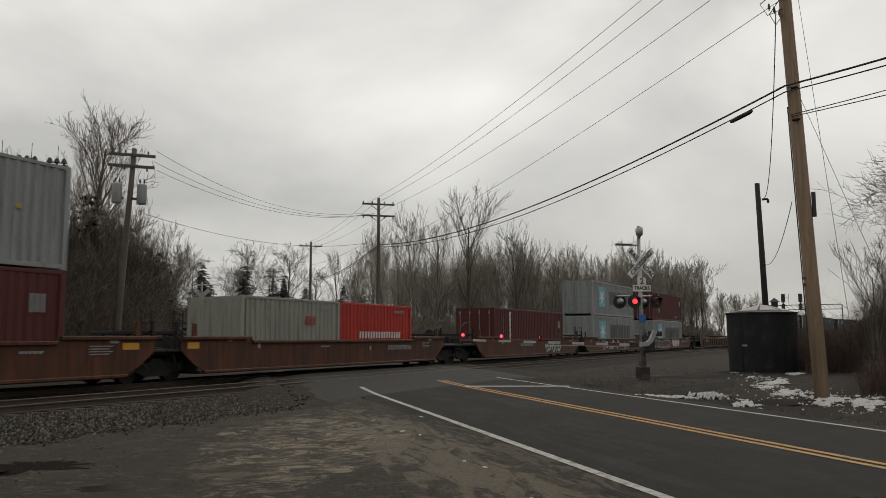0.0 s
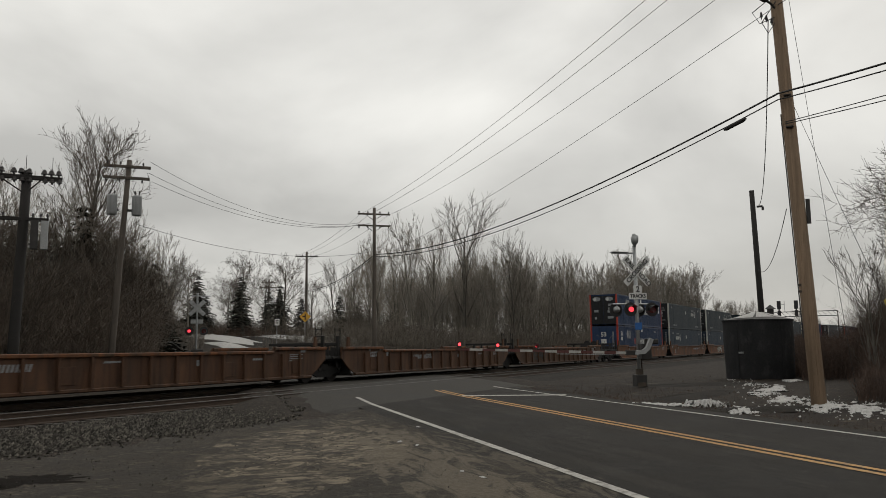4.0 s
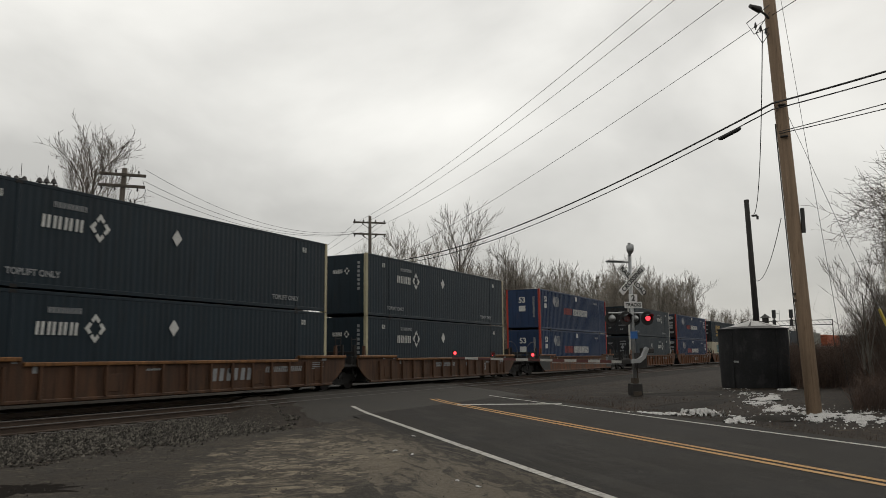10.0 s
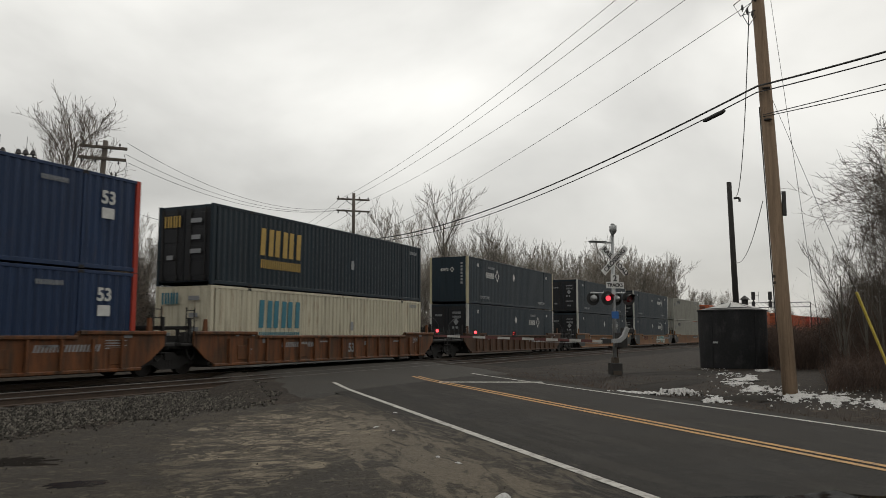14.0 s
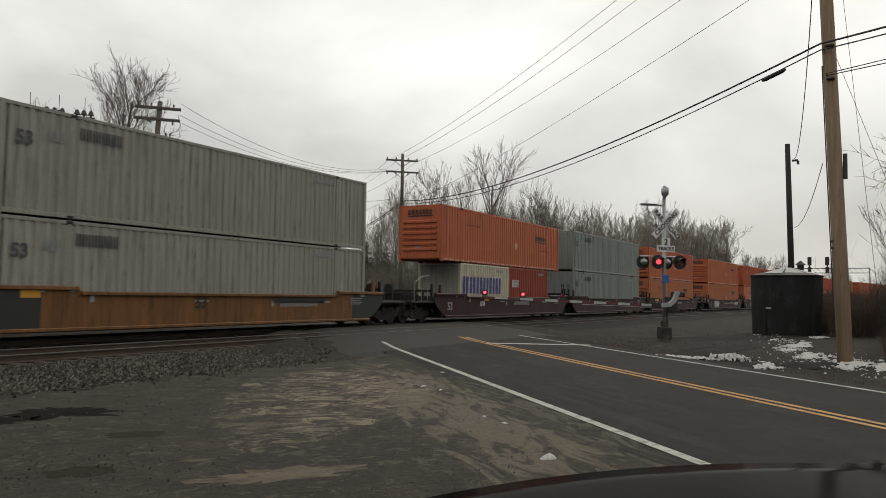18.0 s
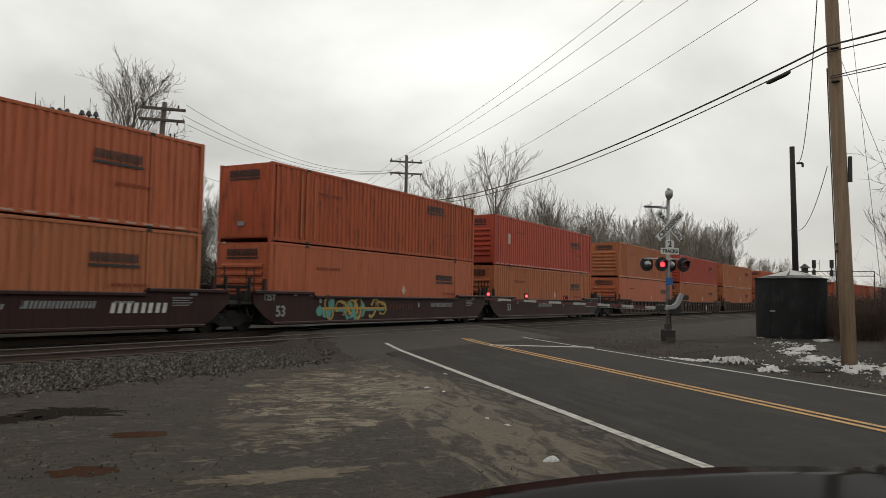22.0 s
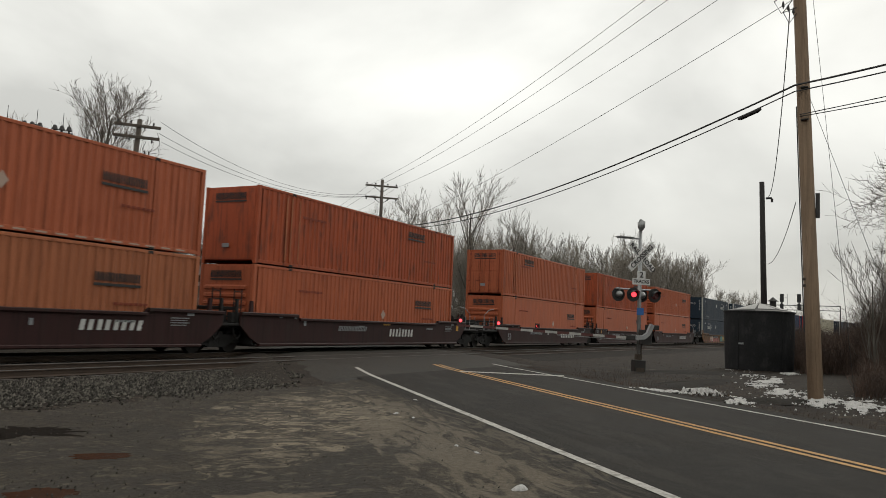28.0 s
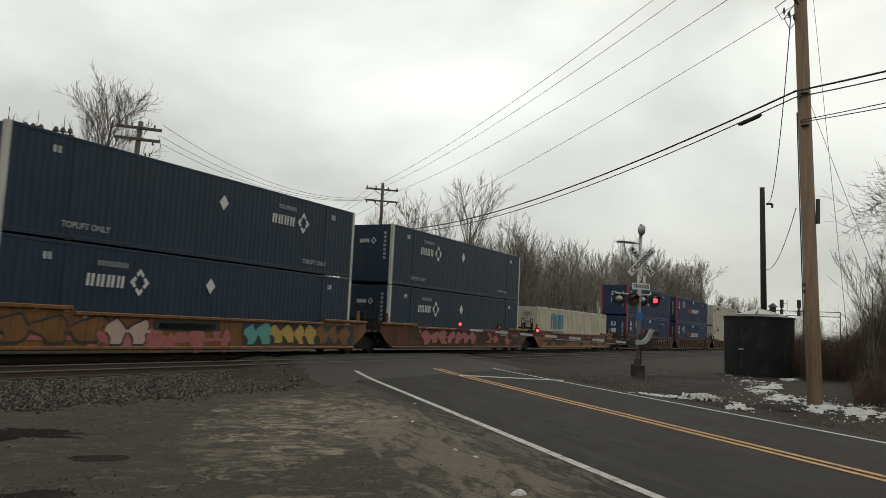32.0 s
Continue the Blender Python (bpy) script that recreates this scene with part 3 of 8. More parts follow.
def build_ground():
    xs = sorted({*[round(-12 + 0.4 * i, 2) for i in range(150)], *[50 + 5 * i for i in range(30)], *[-12 - 4 * i for i in range(1, 12)], -120, -400, -1500, 260, 400, 800, 1600})
    ys = sorted({*[round(-30 + 0.4 * i, 2) for i in range(105)], *[12 + 4 * i for i in range(30)], *[-30 - 4 * i for i in range(1, 12)], -120, -400, -1500, 180, 400, 800, 1600})
    g = Geo()
    for y in ys:
        for x in xs:
            near = abs(x) < 70 and abs(y) < 60
            # the ground runs a little under the road
            p = Vector((x, y))
            o = p.dot(RN)
            under = 0.03 if -25.6 < o < -17.6 else 0.0
            rough = 0.018 * wobble(x, y, 0.9) + (0.03 * wobble(x, y, 2.1, 4) - 0.02 if o < -26.0 and -20 < y < -7 else 0)
            g.v.append((x, y, ground_z(x, y) + (rough if near else 0) - under - (0.02 if not near else 0)))
    n = len(xs)
    g.f = [(j * n + i, j * n + i + 1, (j + 1) * n + i + 1, (j + 1) * n + i) for j in range(len(ys) - 1) for i in range(n - 1)]
    solo("ground", g, M["ground"], "damp brown dirt ground beside the tracks", "ground", kind="structure", smooth=True)


def road_strip(o0, o1, s0, s1, step, dz, across=2):
    g = Geo()
    n = max(1, int(abs(s1 - s0) / step))
    for i in range(n + 1):
        s = s0 + (s1 - s0) * i / n
        for k in range(across + 1):
            g.v.append(road_point(s, o0 + (o1 - o0) * k / across, dz))
    w = across + 1
    g.f = [(i * w + k, i * w + k + 1, (i + 1) * w + k + 1, (i + 1) * w + k) for i in range(n) for k in range(across)]
    return g


def build_road():
    solo("road", road_strip(-25.35, -18.35, -60, 112, 0.7, 0.0, 8), M["asphalt"], "damp dark grey asphalt two-lane road", "road", kind="structure")
    # flared asphalt over the tracks
    cross = Geo()
    for i in range(25):
        y = -9.9 + 12.9 * i / 24
        for k in range(9):
            o = -27.0 + 10.4 * k / 8
            cross.v.append(road_point((y - RN.y * o) / RD.y, o, 0.006 - (0.09 if k in (0, 8) or i == 0 else 0.0)))
    cross.f = [(i * 9 + k, i * 9 + k + 1, (i + 1) * 9 + k + 1, (i + 1) * 9 + k) for i in range(24) for k in range(8)]
    solo("road_crossing", cross, M["crossing"], "worn asphalt crossing surface between the rails", "road", kind="structure")
    # gravel shoulders run down from the crossing to the ballast
    for o0, o1 in ((-16.6, -14.9),):
        g = Geo()
        n, w = 24, 4
        for i in range(n + 1):
            y = -9.5 + 14.9 * i / n
            for k in range(w + 1):
                q = k / w
                o = o0 + (o1 - o0) * q * (1 + 0.25 * wobble(y, 5.0, 0.7, 3))
                p = RD * ((y - RN.y * o) / RD.y) + RN * o
                z = (road_z(p.x, p.y) + 0.004) * (1 - q) + (ground_z(p.x, p.y) - 0.02) * q
                g.v.append((p.x, p.y, z + 0.012 * wobble(p.x, p.y, 2.0, 8)))
        g.f = [(i * (w + 1) + k, (i + 1) * (w + 1) + k, (i + 1) * (w + 1) + k + 1, i * (w + 1) + k + 1) for i in range(n) for k in range(w)]
        solo("road_shoulder", g, M["ground"], "dirty gravel shoulder sloping off the crossing", "road", kind="structure", smooth=True)
    solo("road_line", road_strip(-18.93, -18.80, -60, 9.1, 0.8, 0.007, 1), M["white_paint"], "worn white road edge line on asphalt", "road marking", kind="structure")
    for a in (-22.30, -22.08):
        solo("road_line", road_strip(a, a + 0.115, -60, 12.1, 0.8, 0.007, 1), M["yellow_paint"], "worn yellow double centre line on asphalt", "road marking", kind="structure")
    solo("road_line", road_strip(-24.85, -24.73, -60, 13.9, 0.8, 0.007, 1), M["white_paint"], "worn white road edge line on asphalt", "road marking", kind="structure")
    a, b = Vector((21.75, -9.95)), Vector((23.05, -12.82))
    d = (b - a).normalized()
    w = Vector((-d.y, d.x)) * 0.22
    g = Geo()
    for i in range(7):
        p = a + (b - a) * i / 6
        for q in (p - w, p + w):
            g.v.append((q.x, q.y, road_z(q.x, q.y) + 0.008))
    g.f = [(2 * i, 2 * i + 1, 2 * i + 3, 2 * i + 2) for i in range(6)]
    solo("road_line", g, M["white_paint"], "white stop line painted across the lane", "road marking", kind="structure")


def build_apron():
    g = Geo()
    # paved lot beside the road, ragged towards the ballast
    n, w = 70, 24
    for i in range(n + 1):
        s = -26 + 38.0 * i / n
        for k in range(w + 1):
            o = -18.4 + (21.5 * k / w)
            p = RD * s + RN * o
            edge = -9.6 + 0.5 * wobble(p.x, 3.0, 0.5, 4) + 0.15 * wobble(p.x, 1.0, 2.5, 7)
            y = min(p.y, edge)
            g.v.append((p.x, y, -0.104 - 0.07 * smooth01(edge - 0.5, edge, p.y)))
    g.f = [(i * (w + 1) + k, (i + 1) * (w + 1) + k, (i + 1) * (w + 1) + k + 1, i * (w + 1) + k + 1) for i in range(n) for k in range(w)]
    solo("pavement", g, M["apron"], "cracked dirty asphalt lot beside the road", "pavement", kind="structure")
    rng = random.Random(5)
    patches = [(4.96, -16.28, 0.60, 0.22, -0.58), (4.42, -15.9, 0.16, 0.07, -0.7), (4.95, -15.3, 0.12, 0.05, -0.6)]
    for i, (x, y, rx, ry, a) in enumerate(patches):
        solo("dirt_patch", blob(x, y, rx, ry, a, 3.0 + i * 1.7, -0.1018 + 0.0001 * i, n=90, rough=0.55), M["sand"], "pale sandy dirt patch worn into the lot", "dirt", "pale dirt patches", "structure")
    for i, (x, y, rx, ry, m) in enumerate([(6.0, -12.0, 0.55, 0.42, "mud"), (5.2, -11.9, 0.5, 0.3, "mud"), (5.5, -13.88, 0.27, 0.19, "water"), (4.14, -14.86, 0.27, 0.19, "water")]):
        solo("puddle", blob(x, y, rx, ry, -0.75, 40 + i, -0.1022, n=90, rough=0.75 if m == "mud" else 0.4), M[m], "shallow muddy puddle on the lot", "puddle", "muddy puddles", "structure")
    # small clods and crumbs of snow
    g = Geo()
    for i in range(7000):
        x = 3.5 + 13.5 * rng.random() ** 1.4
        y = rng.uniform(-18.5, -9.5)
        if (Vector((x, y)).dot(RN)) < -18.5:
            continue
        if rng.random() > 0.5 + 1.1 * wobble(x, y, 0.6, 44):
            continue
        r = 0.003 + 0.015 * rng.random() ** 2
        g.add([(x - r, y, -0.1), (x + r, y + r * 0.4, -0.1), (x, y + r, -0.1), (x + r * 0.1, y + 0.2 * r, -0.098 + r)], [(0, 1, 3), (1, 2, 3), (2, 0, 3)])
    clods = Geo()
    for i in range(1100):
        x = rng.uniform(16, 40)
        y = rng.uniform(-20.5, -7.5)
        if Vector((x, y)).dot(RN) > -25.7 or (rng.random() > 0.35 + 0.9 * wobble(x, y, 0.5, 31) + 0.3):
            continue
        r = rng.uniform(0.012, 0.045) * rng.uniform(0.6, 1)
        z = ground_z(x, y) - 0.02
        vs = [(x + r * rng.uniform(0.6, 1.3) * math.cos(1.257 * k), y + r * rng.uniform(0.6, 1.3) * math.sin(1.257 * k), z) for k in range(5)]
        clods.add(vs + [(x, y, z + r * rng.uniform(0.4, 0.8) + 0.018)], [(k, (k + 1) % 5, 5) for k in range(5)])
    solo("mud_clods", clods, M["clod"], "clods of dark wet earth on the verge", "dirt", kind="stuff")
    solo("gravel_crumbs", g, M["stone"], "dark gravel crumbs strewn over the lot", "gravel", kind="stuff")
    for x, y, r in ((6.65, -17.83, 0.075),):
        solo("snow_lump", blob(x, y, r * 1.15, r * 0.75, -0.4, 77, -0.102, 24, 0.4, 0.045), M["snow"], "small white lump of old snow on asphalt", "snow lump")
    for i, (x, y) in enumerate(((10.77, -14.14), (10.5, -14.6), (8.5, -16.3), (8.2, -16.7), (12.9, -13.3))):
        solo("snow_lump", blob(x, y, 0.06, 0.022, 0.3 * i, 60 + i, -0.098, 18, 0.8, 0.016), M["snow"], "thin crumb of old snow on asphalt", "snow lump", "snow crumbs")


def build_tracks():
    rng = random.Random(8)
    xs = [-40 + 2.5 * i for i in range(29)] + [32 + 4 * i for i in range(52)]
    # ballast bed
    prof = [(-7.6, -0.33), (-6.5, -0.2), (2.0, -0.2), (3.2, -0.33)]
    g = Geo()
    for x in xs:
        for y, z in prof:
            g.v.append((x, y + rail_y(x)[0], z))
    n = len(prof)
    g.f = [(i * n + k, (i + 1) * n + k, (i + 1) * n + k + 1, i * n + k + 1) for i in range(len(xs) - 1) for k in range(n - 1)]
    bed = solo("ballast_bed", g, M["ballast"], "dark crushed stone bed under two railway tracks", "ballast", kind="structure")
    # loose stones where the bed is seen from close by
    g = Geo()
    for i in range(84000):
        x = rng.uniform(5.5, 24)
        y = rng.uniform(-10.9, -5.2) if rng.random() < 0.92 else rng.uniform(-5.2, 1.0)
        lim = -9.35 + 0.5 * wobble(x, 0, 0.6, 2) + 0.35 * wobble(x, y, 2.2, 12)
        if y < lim and rng.random() < min(0.985, 0.55 + 0.5 * (lim - y)):
            continue
        if (Vector((x, y)).dot(RN)) < -16.75 + 0.5 * wobble(x, y, 1.5, 6) + 0.9 * rng.random() ** 2:
            continue
        r = 0.012 + 0.032 * rng.random() ** 1.3
        z = max(ground_z(x, y), -0.33 + 0.13 * smooth01(-7.6, -6.5, y), -0.115 if y < -9.6 else -1.0) + r * 0.3
        a = [rng.uniform(0.6, 1.15) * r for _ in range(6)]
        t = rng.uniform(0, 3.1)
        c, s = math.cos(t), math.sin(t)
        vs = [(x + a[0] * c, y + a[0] * s, z), (x - a[1] * s, y + a[1] * c, z), (x - a[2] * c, y - a[2] * s, z), (x + a[3] * s, y - a[3] * c, z), (x + 0.3 * a[0], y, z + a[4]), (x, y + 0.2 * a[1], z - a[5])]
        g.add(vs, [(0, 1, 4), (1, 2, 4), (2, 3, 4), (3, 0, 4), (1, 0, 5), (0, 3, 5)])
    solo("ballast_stones", g, M["stone"], "loose grey crushed stones along the track", "ballast", kind="stuff")
    tie = Geo().bar(-0.115, -1.3, -0.16, 0.115, 1.3, 0.0, 0.02).mesh("tie", M["tie"])
    for t, cy in enumerate(TRACKS):
        line = thing("railway_track", pose(0, cy, 0), "railway track with worn steel rails on dark ties", "railway track", "railway tracks", "structure")
        for side in (-1, 1):
            rail, head = Geo(), Geo()
            for i in range(len(xs) - 1):
                for gg, poly in ((rail, [(-0.07, -0.165), (0.07, -0.165), (0.07, -0.15), (0.012, -0.13), (0.012, -0.04), (0.036, -0.03), (0.036, -0.012), (-0.036, -0.012), (-0.036, -0.03), (-0.012, -0.04), (-0.012, -0.13), (-0.07, -0.15)]), (head, [(-0.034, -0.012), (0.034, -0.012), (0.03, 0.0), (-0.03, 0.0)])):
                    m = len(poly)
                    if i == 0:
                        gg.v += [(xs[0], p[0] + side * GAUGE / 2 + rail_y(xs[0])[0], p[1]) for p in poly]
                    b = len(gg.v)
                    gg.v += [(xs[i + 1], p[0] + side * GAUGE / 2 + rail_y(xs[i + 1])[0], p[1]) for p in poly]
                    gg.f += [(b - m + k, b + k, b + (k + 1) % m, b - m + (k + 1) % m) for k in range(m)]
            part("rail", rail, M["rail"], line)
            part("rail_head", head, M["rail_top"], line, "polished steel rail head")
        for i in range(60):
            x = 4 + 0.53 * i
            part("tie", tie, None, line, at=pose(x, rail_y(x)[0], -0.165, 0, 0, math.degrees(rail_y(x)[1])))


build_ground()
build_road()
build_apron()
build_tracks()

# ---------------------------------------------------------------- the train
SPEED = 23.55
# how far the train runs behind its even pace, in metres, second by second
DRIFT = [(0, 0.0), (6, 0.0), (7, -0.15), (8, 0.35), (9, 0.0), (10, -0.35), (11, 0.0), (12, -0.1), (13, 0.05), (14, -0.9), (16.5, -0.35), (21, -0.35), (22.5, 0.0), (24, 0.85), (25, 0.1), (29, 0.15), (31, -0.2), (32, -0.2)]
TRAIN = []  # (object, place along the train, height)


def paint(name, color, rough=0.5, rust=(0.10, 0.05, 0.03), amount=0.2, dark=0.72, scale=1.3):
    return material(name, color, rough, 0.0, dark=dark, scale=scale, fine=30, bump=0.08, streak=0.22, stain=rust, stain_amount=amount, per_object=0.07, spec=0.22, drip=0.6 if "car" in name else 0.42)


P = dict(
    navy=paint("dark_navy_paint", (0.0155, 0.0305, 0.051), 0.55, (0.02, 0.024, 0.028), 0.15),
    green_black=paint("green_black_paint", (0.0125, 0.024, 0.034), 0.55, (0.018, 0.022, 0.024), 0.15),
    indigo=paint("deep_blue_paint", (0.021, 0.042, 0.098), 0.5, (0.03, 0.035, 0.06), 0.2),
    orange=paint("orange_paint", (0.43, 0.116, 0.052), 0.55, (0.26, 0.06, 0.02), 0.2, 0.85),
    tan=paint("faded_orange_paint", (0.42, 0.145, 0.066), 0.6, (0.23, 0.075, 0.035), 0.2, 0.85),
    scarlet=paint("red_orange_paint", (0.42, 0.075, 0.045), 0.55, (0.22, 0.035, 0.02), 0.2, 0.85),
    rusty=paint("stained_orange_paint", (0.42, 0.09, 0.035), 0.6, (0.16, 0.05, 0.03), 0.45, 0.8),
    silver=paint("pale_grey_paint", (0.25, 0.265, 0.26), 0.55, (0.15, 0.13, 0.11), 0.12, 0.85),
    putty=paint("beige_grey_paint", (0.27, 0.265, 0.23), 0.6, (0.13, 0.11, 0.09), 0.2, 0.85),
    slate=paint("green_grey_paint", (0.215, 0.236, 0.222), 0.55, (0.09, 0.09, 0.085), 0.15, 0.85),
    cream=paint("dirty_white_paint", (0.53, 0.49, 0.375), 0.6, (0.30, 0.22, 0.15), 0.25, 0.85),
    maroon=paint("dull_maroon_paint", (0.098, 0.026, 0.024), 0.6, (0.07, 0.03, 0.025), 0.3, 0.8),
    bright_red=paint("bright_red_paint", (0.42, 0.035, 0.025), 0.55, (0.2, 0.03, 0.02), 0.2, 0.85),
    brick=paint("rust_red_paint", (0.26, 0.055, 0.03), 0.6, (0.12, 0.04, 0.03), 0.3, 0.8),
    door_black=paint("black_door_paint", (0.019, 0.020, 0.023), 0.55, (0.03, 0.03, 0.03), 0.1),
    post_white=paint("dirty_white_post", (0.52, 0.51, 0.47), 0.6, (0.30, 0.24, 0.14), 0.3, 0.8),
    post_cream=paint("yellowed_white_post", (0.46, 0.42, 0.28), 0.6, (0.28, 0.19, 0.09), 0.4, 0.8),
    post_red=paint("red_corner_post", (0.40, 0.05, 0.03), 0.55, (0.2, 0.03, 0.02), 0.2, 0.8),
    ink_white=material("white_marking", (0.58, 0.58, 0.56), 0.6, scale=6, fine=40, dark=0.75),
    ink_grey=material("faded_white_marking", (0.26, 0.27, 0.28), 0.6, scale=6, fine=40, dark=0.75),
    ink_black=material("black_marking", (0.02, 0.018, 0.018), 0.6, scale=6, fine=40),
    ink_navy=material("dark_grey_marking", (0.045, 0.05, 0.055), 0.6, scale=6, fine=40),
    ink_sky=material("sky_blue_marking", (0.10, 0.33, 0.42), 0.6, scale=6, fine=40, dark=0.85),
    ink_red=material("faded_red_marking", (0.30, 0.035, 0.02), 0.6, scale=6, fine=40, dark=0.7),
    ink_yellow=material("ochre_marking", (0.42, 0.27, 0.05), 0.6, scale=6, fine=40, dark=0.75),
    ink_teal=material("teal_marking", (0.02, 0.16, 0.22), 0.6, scale=6, fine=40, dark=0.75),
    ink_blue=material("royal_blue_marking", (0.02, 0.035, 0.22), 0.6, scale=6, fine=40, dark=0.75),
    plate=material("yellow_plate", (0.55, 0.27, 0.02), 0.5, scale=6, fine=40, dark=0.8),
    strip_tape=material("reflective_strip", (0.46, 0.33, 0.26), 0.4, scale=6, fine=40, dark=0.8),
    spray_pale=material("pale_spray_paint", (0.48, 0.50, 0.46), 0.6, scale=4, fine=30, dark=0.7),
    spray_pink=material("pink_spray_paint", (0.34, 0.10, 0.09), 0.6, scale=4, fine=30, dark=0.7),
    spray_dark=material("black_spray_paint", (0.015, 0.017, 0.015), 0.6, scale=4, fine=30, dark=0.7),
    spray_teal=material("teal_spray_paint", (0.09, 0.30, 0.27), 0.6, scale=4, fine=30, dark=0.7),
    car_rust=paint("rust_brown_car_paint", (0.12, 0.044, 0.024), 0.65, (0.055, 0.028, 0.018), 0.75, 0.55),
    car_orange=paint("dirty_orange_car_paint", (0.185, 0.070, 0.027), 0.65, (0.062, 0.036, 0.021), 0.8, 0.55),
    car_yellow=paint("yellow_orange_car_paint", (0.215, 0.098, 0.034), 0.6, (0.12, 0.058, 0.022), 0.6, 0.65),
    car_brown=paint("brown_car_paint", (0.110, 0.056, 0.032), 0.7, (0.055, 0.033, 0.022), 0.7, 0.55),
    car_maroon=paint("dark_maroon_car_paint", (0.040, 0.0145, 0.0135), 0.6, (0.03, 0.018, 0.015), 0.4, 0.7),
    car_olive=paint("olive_brown_car_paint", (0.047, 0.029, 0.019), 0.7, (0.062, 0.028, 0.014), 0.5, 0.7),
    wheel=material("dark_wheel_steel", (0.022, 0.018, 0.0155), 0.7, 0.2, scale=5, fine=40),
    frame_black=material("grimy_truck_steel", (0.0145, 0.013, 0.012), 0.85, 0.0, scale=5, fine=30, dark=0.6),
)
W2 = 1.295
SHARED = {}


def shared(key, maker, mat, name):
    k = (key, mat.name)
    if k not in SHARED:
        SHARED[k] = maker().mesh(name, mat)
    return SHARED[k]


def ribbed_side(L, H, pitch, deep):
    """A pressed-steel wall along x, ribs upright, facing -y."""
    g = Geo()
    xs = []
    n = int((L - 0.3) / pitch)
    x0 = -n * pitch / 2
    for i in range(n):
        a = x0 + i * pitch
        xs += [(a, 0), (a + 0.36 * pitch, 0), (a + 0.5 * pitch, deep), (a + 0.86 * pitch, deep)]
    xs.append((x0 + n * pitch, 0))
    for x, d in xs:
        g.v += [(x, d, 0.16), (x, d, H - 0.09)]
    g.f = [(2 * i, 2 * i + 2, 2 * i + 3, 2 * i + 1) for i in range(len(xs) - 1)]
    return g


def letter_bars(n, w, h, gap=0.28, lean=0.0):
    """A row of upright blocks in the plane y = 0, for writing that stays unread."""
    g = Geo()
    step = w / n
    for i in range(n):
        a = -w / 2 + i * step
        b = a + step * (1 - gap)
        t = (b - a) * (0.36 if h > 0.1 else 0.5)
        for c in (a, b - t):
            g.prism([(c, -h / 2), (c + t, -h / 2), (c + t + lean, h / 2), (c + lean, h / 2)], "y", -0.004, 0.004)
    return g


def star(points, r0, r1):
    g = Geo()
    g.prism([((r0 if k % 2 == 0 else r1) * math.sin(math.pi * k / points), (r0 if k % 2 == 0 else r1) * math.cos(math.pi * k / points)) for k in range(2 * points)], "y", -0.004, 0.004)
    return g


def diamond_ring(r, t):
    g = Geo()
    out, inn = [(0, r), (r * 0.85, 0), (0, -r), (-r * 0.85, 0)], [(0, r - t), (r * 0.85 - t, 0), (0, -r + t), (-r * 0.85 + t, 0)]
    for k in range(4):
        a, b, c, d = out[k], out[(k + 1) % 4], inn[(k + 1) % 4], inn[k]
        mid = ((a[0] + b[0]) / 2, (a[1] + b[1]) / 2)
        g.prism([a, (a[0] * 0.56 + b[0] * 0.44, a[1] * 0.56 + b[1] * 0.44), (d[0] * 0.56 + c[0] * 0.44, d[1] * 0.56 + c[1] * 0.44), d], "y", -0.004, 0.004)
        g.prism([(a[0] * 0.4 + b[0] * 0.6, a[1] * 0.4 + b[1] * 0.6), b, c, (d[0] * 0.4 + c[0] * 0.6, d[1] * 0.4 + c[1] * 0.6)], "y", -0.004, 0.004)
    return g


def rect(w, h):
    return Geo().prism([(-w / 2, -h / 2), (w / 2, -h / 2), (w / 2, h / 2), (-w / 2, h / 2)], "y", -0.004, 0.004)


def rhomb(r):
    return Geo().prism([(0, r), (r * 0.8, 0), (0, -r), (-r * 0.8, 0)], "y", -0.004, 0.004)


def on_side(root, key, maker, mat, x, z, name="marking", label=""):
    return part(name, shared(key, maker, mat, name), None, root, label, at=pose(x, -W2 - 0.012, z))


def on_end(root, L, key, maker, mat, y, z, name="marking", label="", out=0.03):
    return part(name, shared(key, maker, mat, name), None, root, label, at=pose(-L / 2 - out, y, z, 0, 0, -90))


def end_doors(root, L, H, mat, mark):
    for k, s in enumerate((-1, 1)):
        y0, y1 = sorted((s * 0.02, s * (W2 - 0.14)))
        g = Geo().bar(-0.02, y0, 0.17, 0.03, y1, H - 0.15, 0.012)
        for j in range(4):
            z = 0.35 + j * (H - 0.75) / 3.6
            g.bar(-0.035, y0 + 0.08, z, -0.02, y1 - 0.08, z + (H - 0.75) / 4.6, 0.01)
        door = part("door", shared(("door", L, H, s), lambda g=g: g, mat, "door"), None, root, at=pose(-L / 2, 0, 0))
        for q in (0.28, 0.86):
            rod = Geo().tube([(0, 0, 0.12), (0, 0, H - 0.1)], 0.02, 6).bar(-0.02, -0.05, 0.9, 0.01, 0.28 * s if s > 0 else 0.05, 0.94).bar(-0.02, -0.06, 0.2, 0.012, 0.06, 0.32).bar(-0.02, -0.06, H - 0.35, 0.012, 0.06, H - 0.23)
            part("lock_rod", shared(("rod", H, s), lambda r=rod: r, P["frame_black"] if mark else (P["brick"] if mat.name.startswith("orange") else P["slate"]), "lock_rod"), None, door, at=pose(-0.06, s * q * (W2 - 0.14), 0))


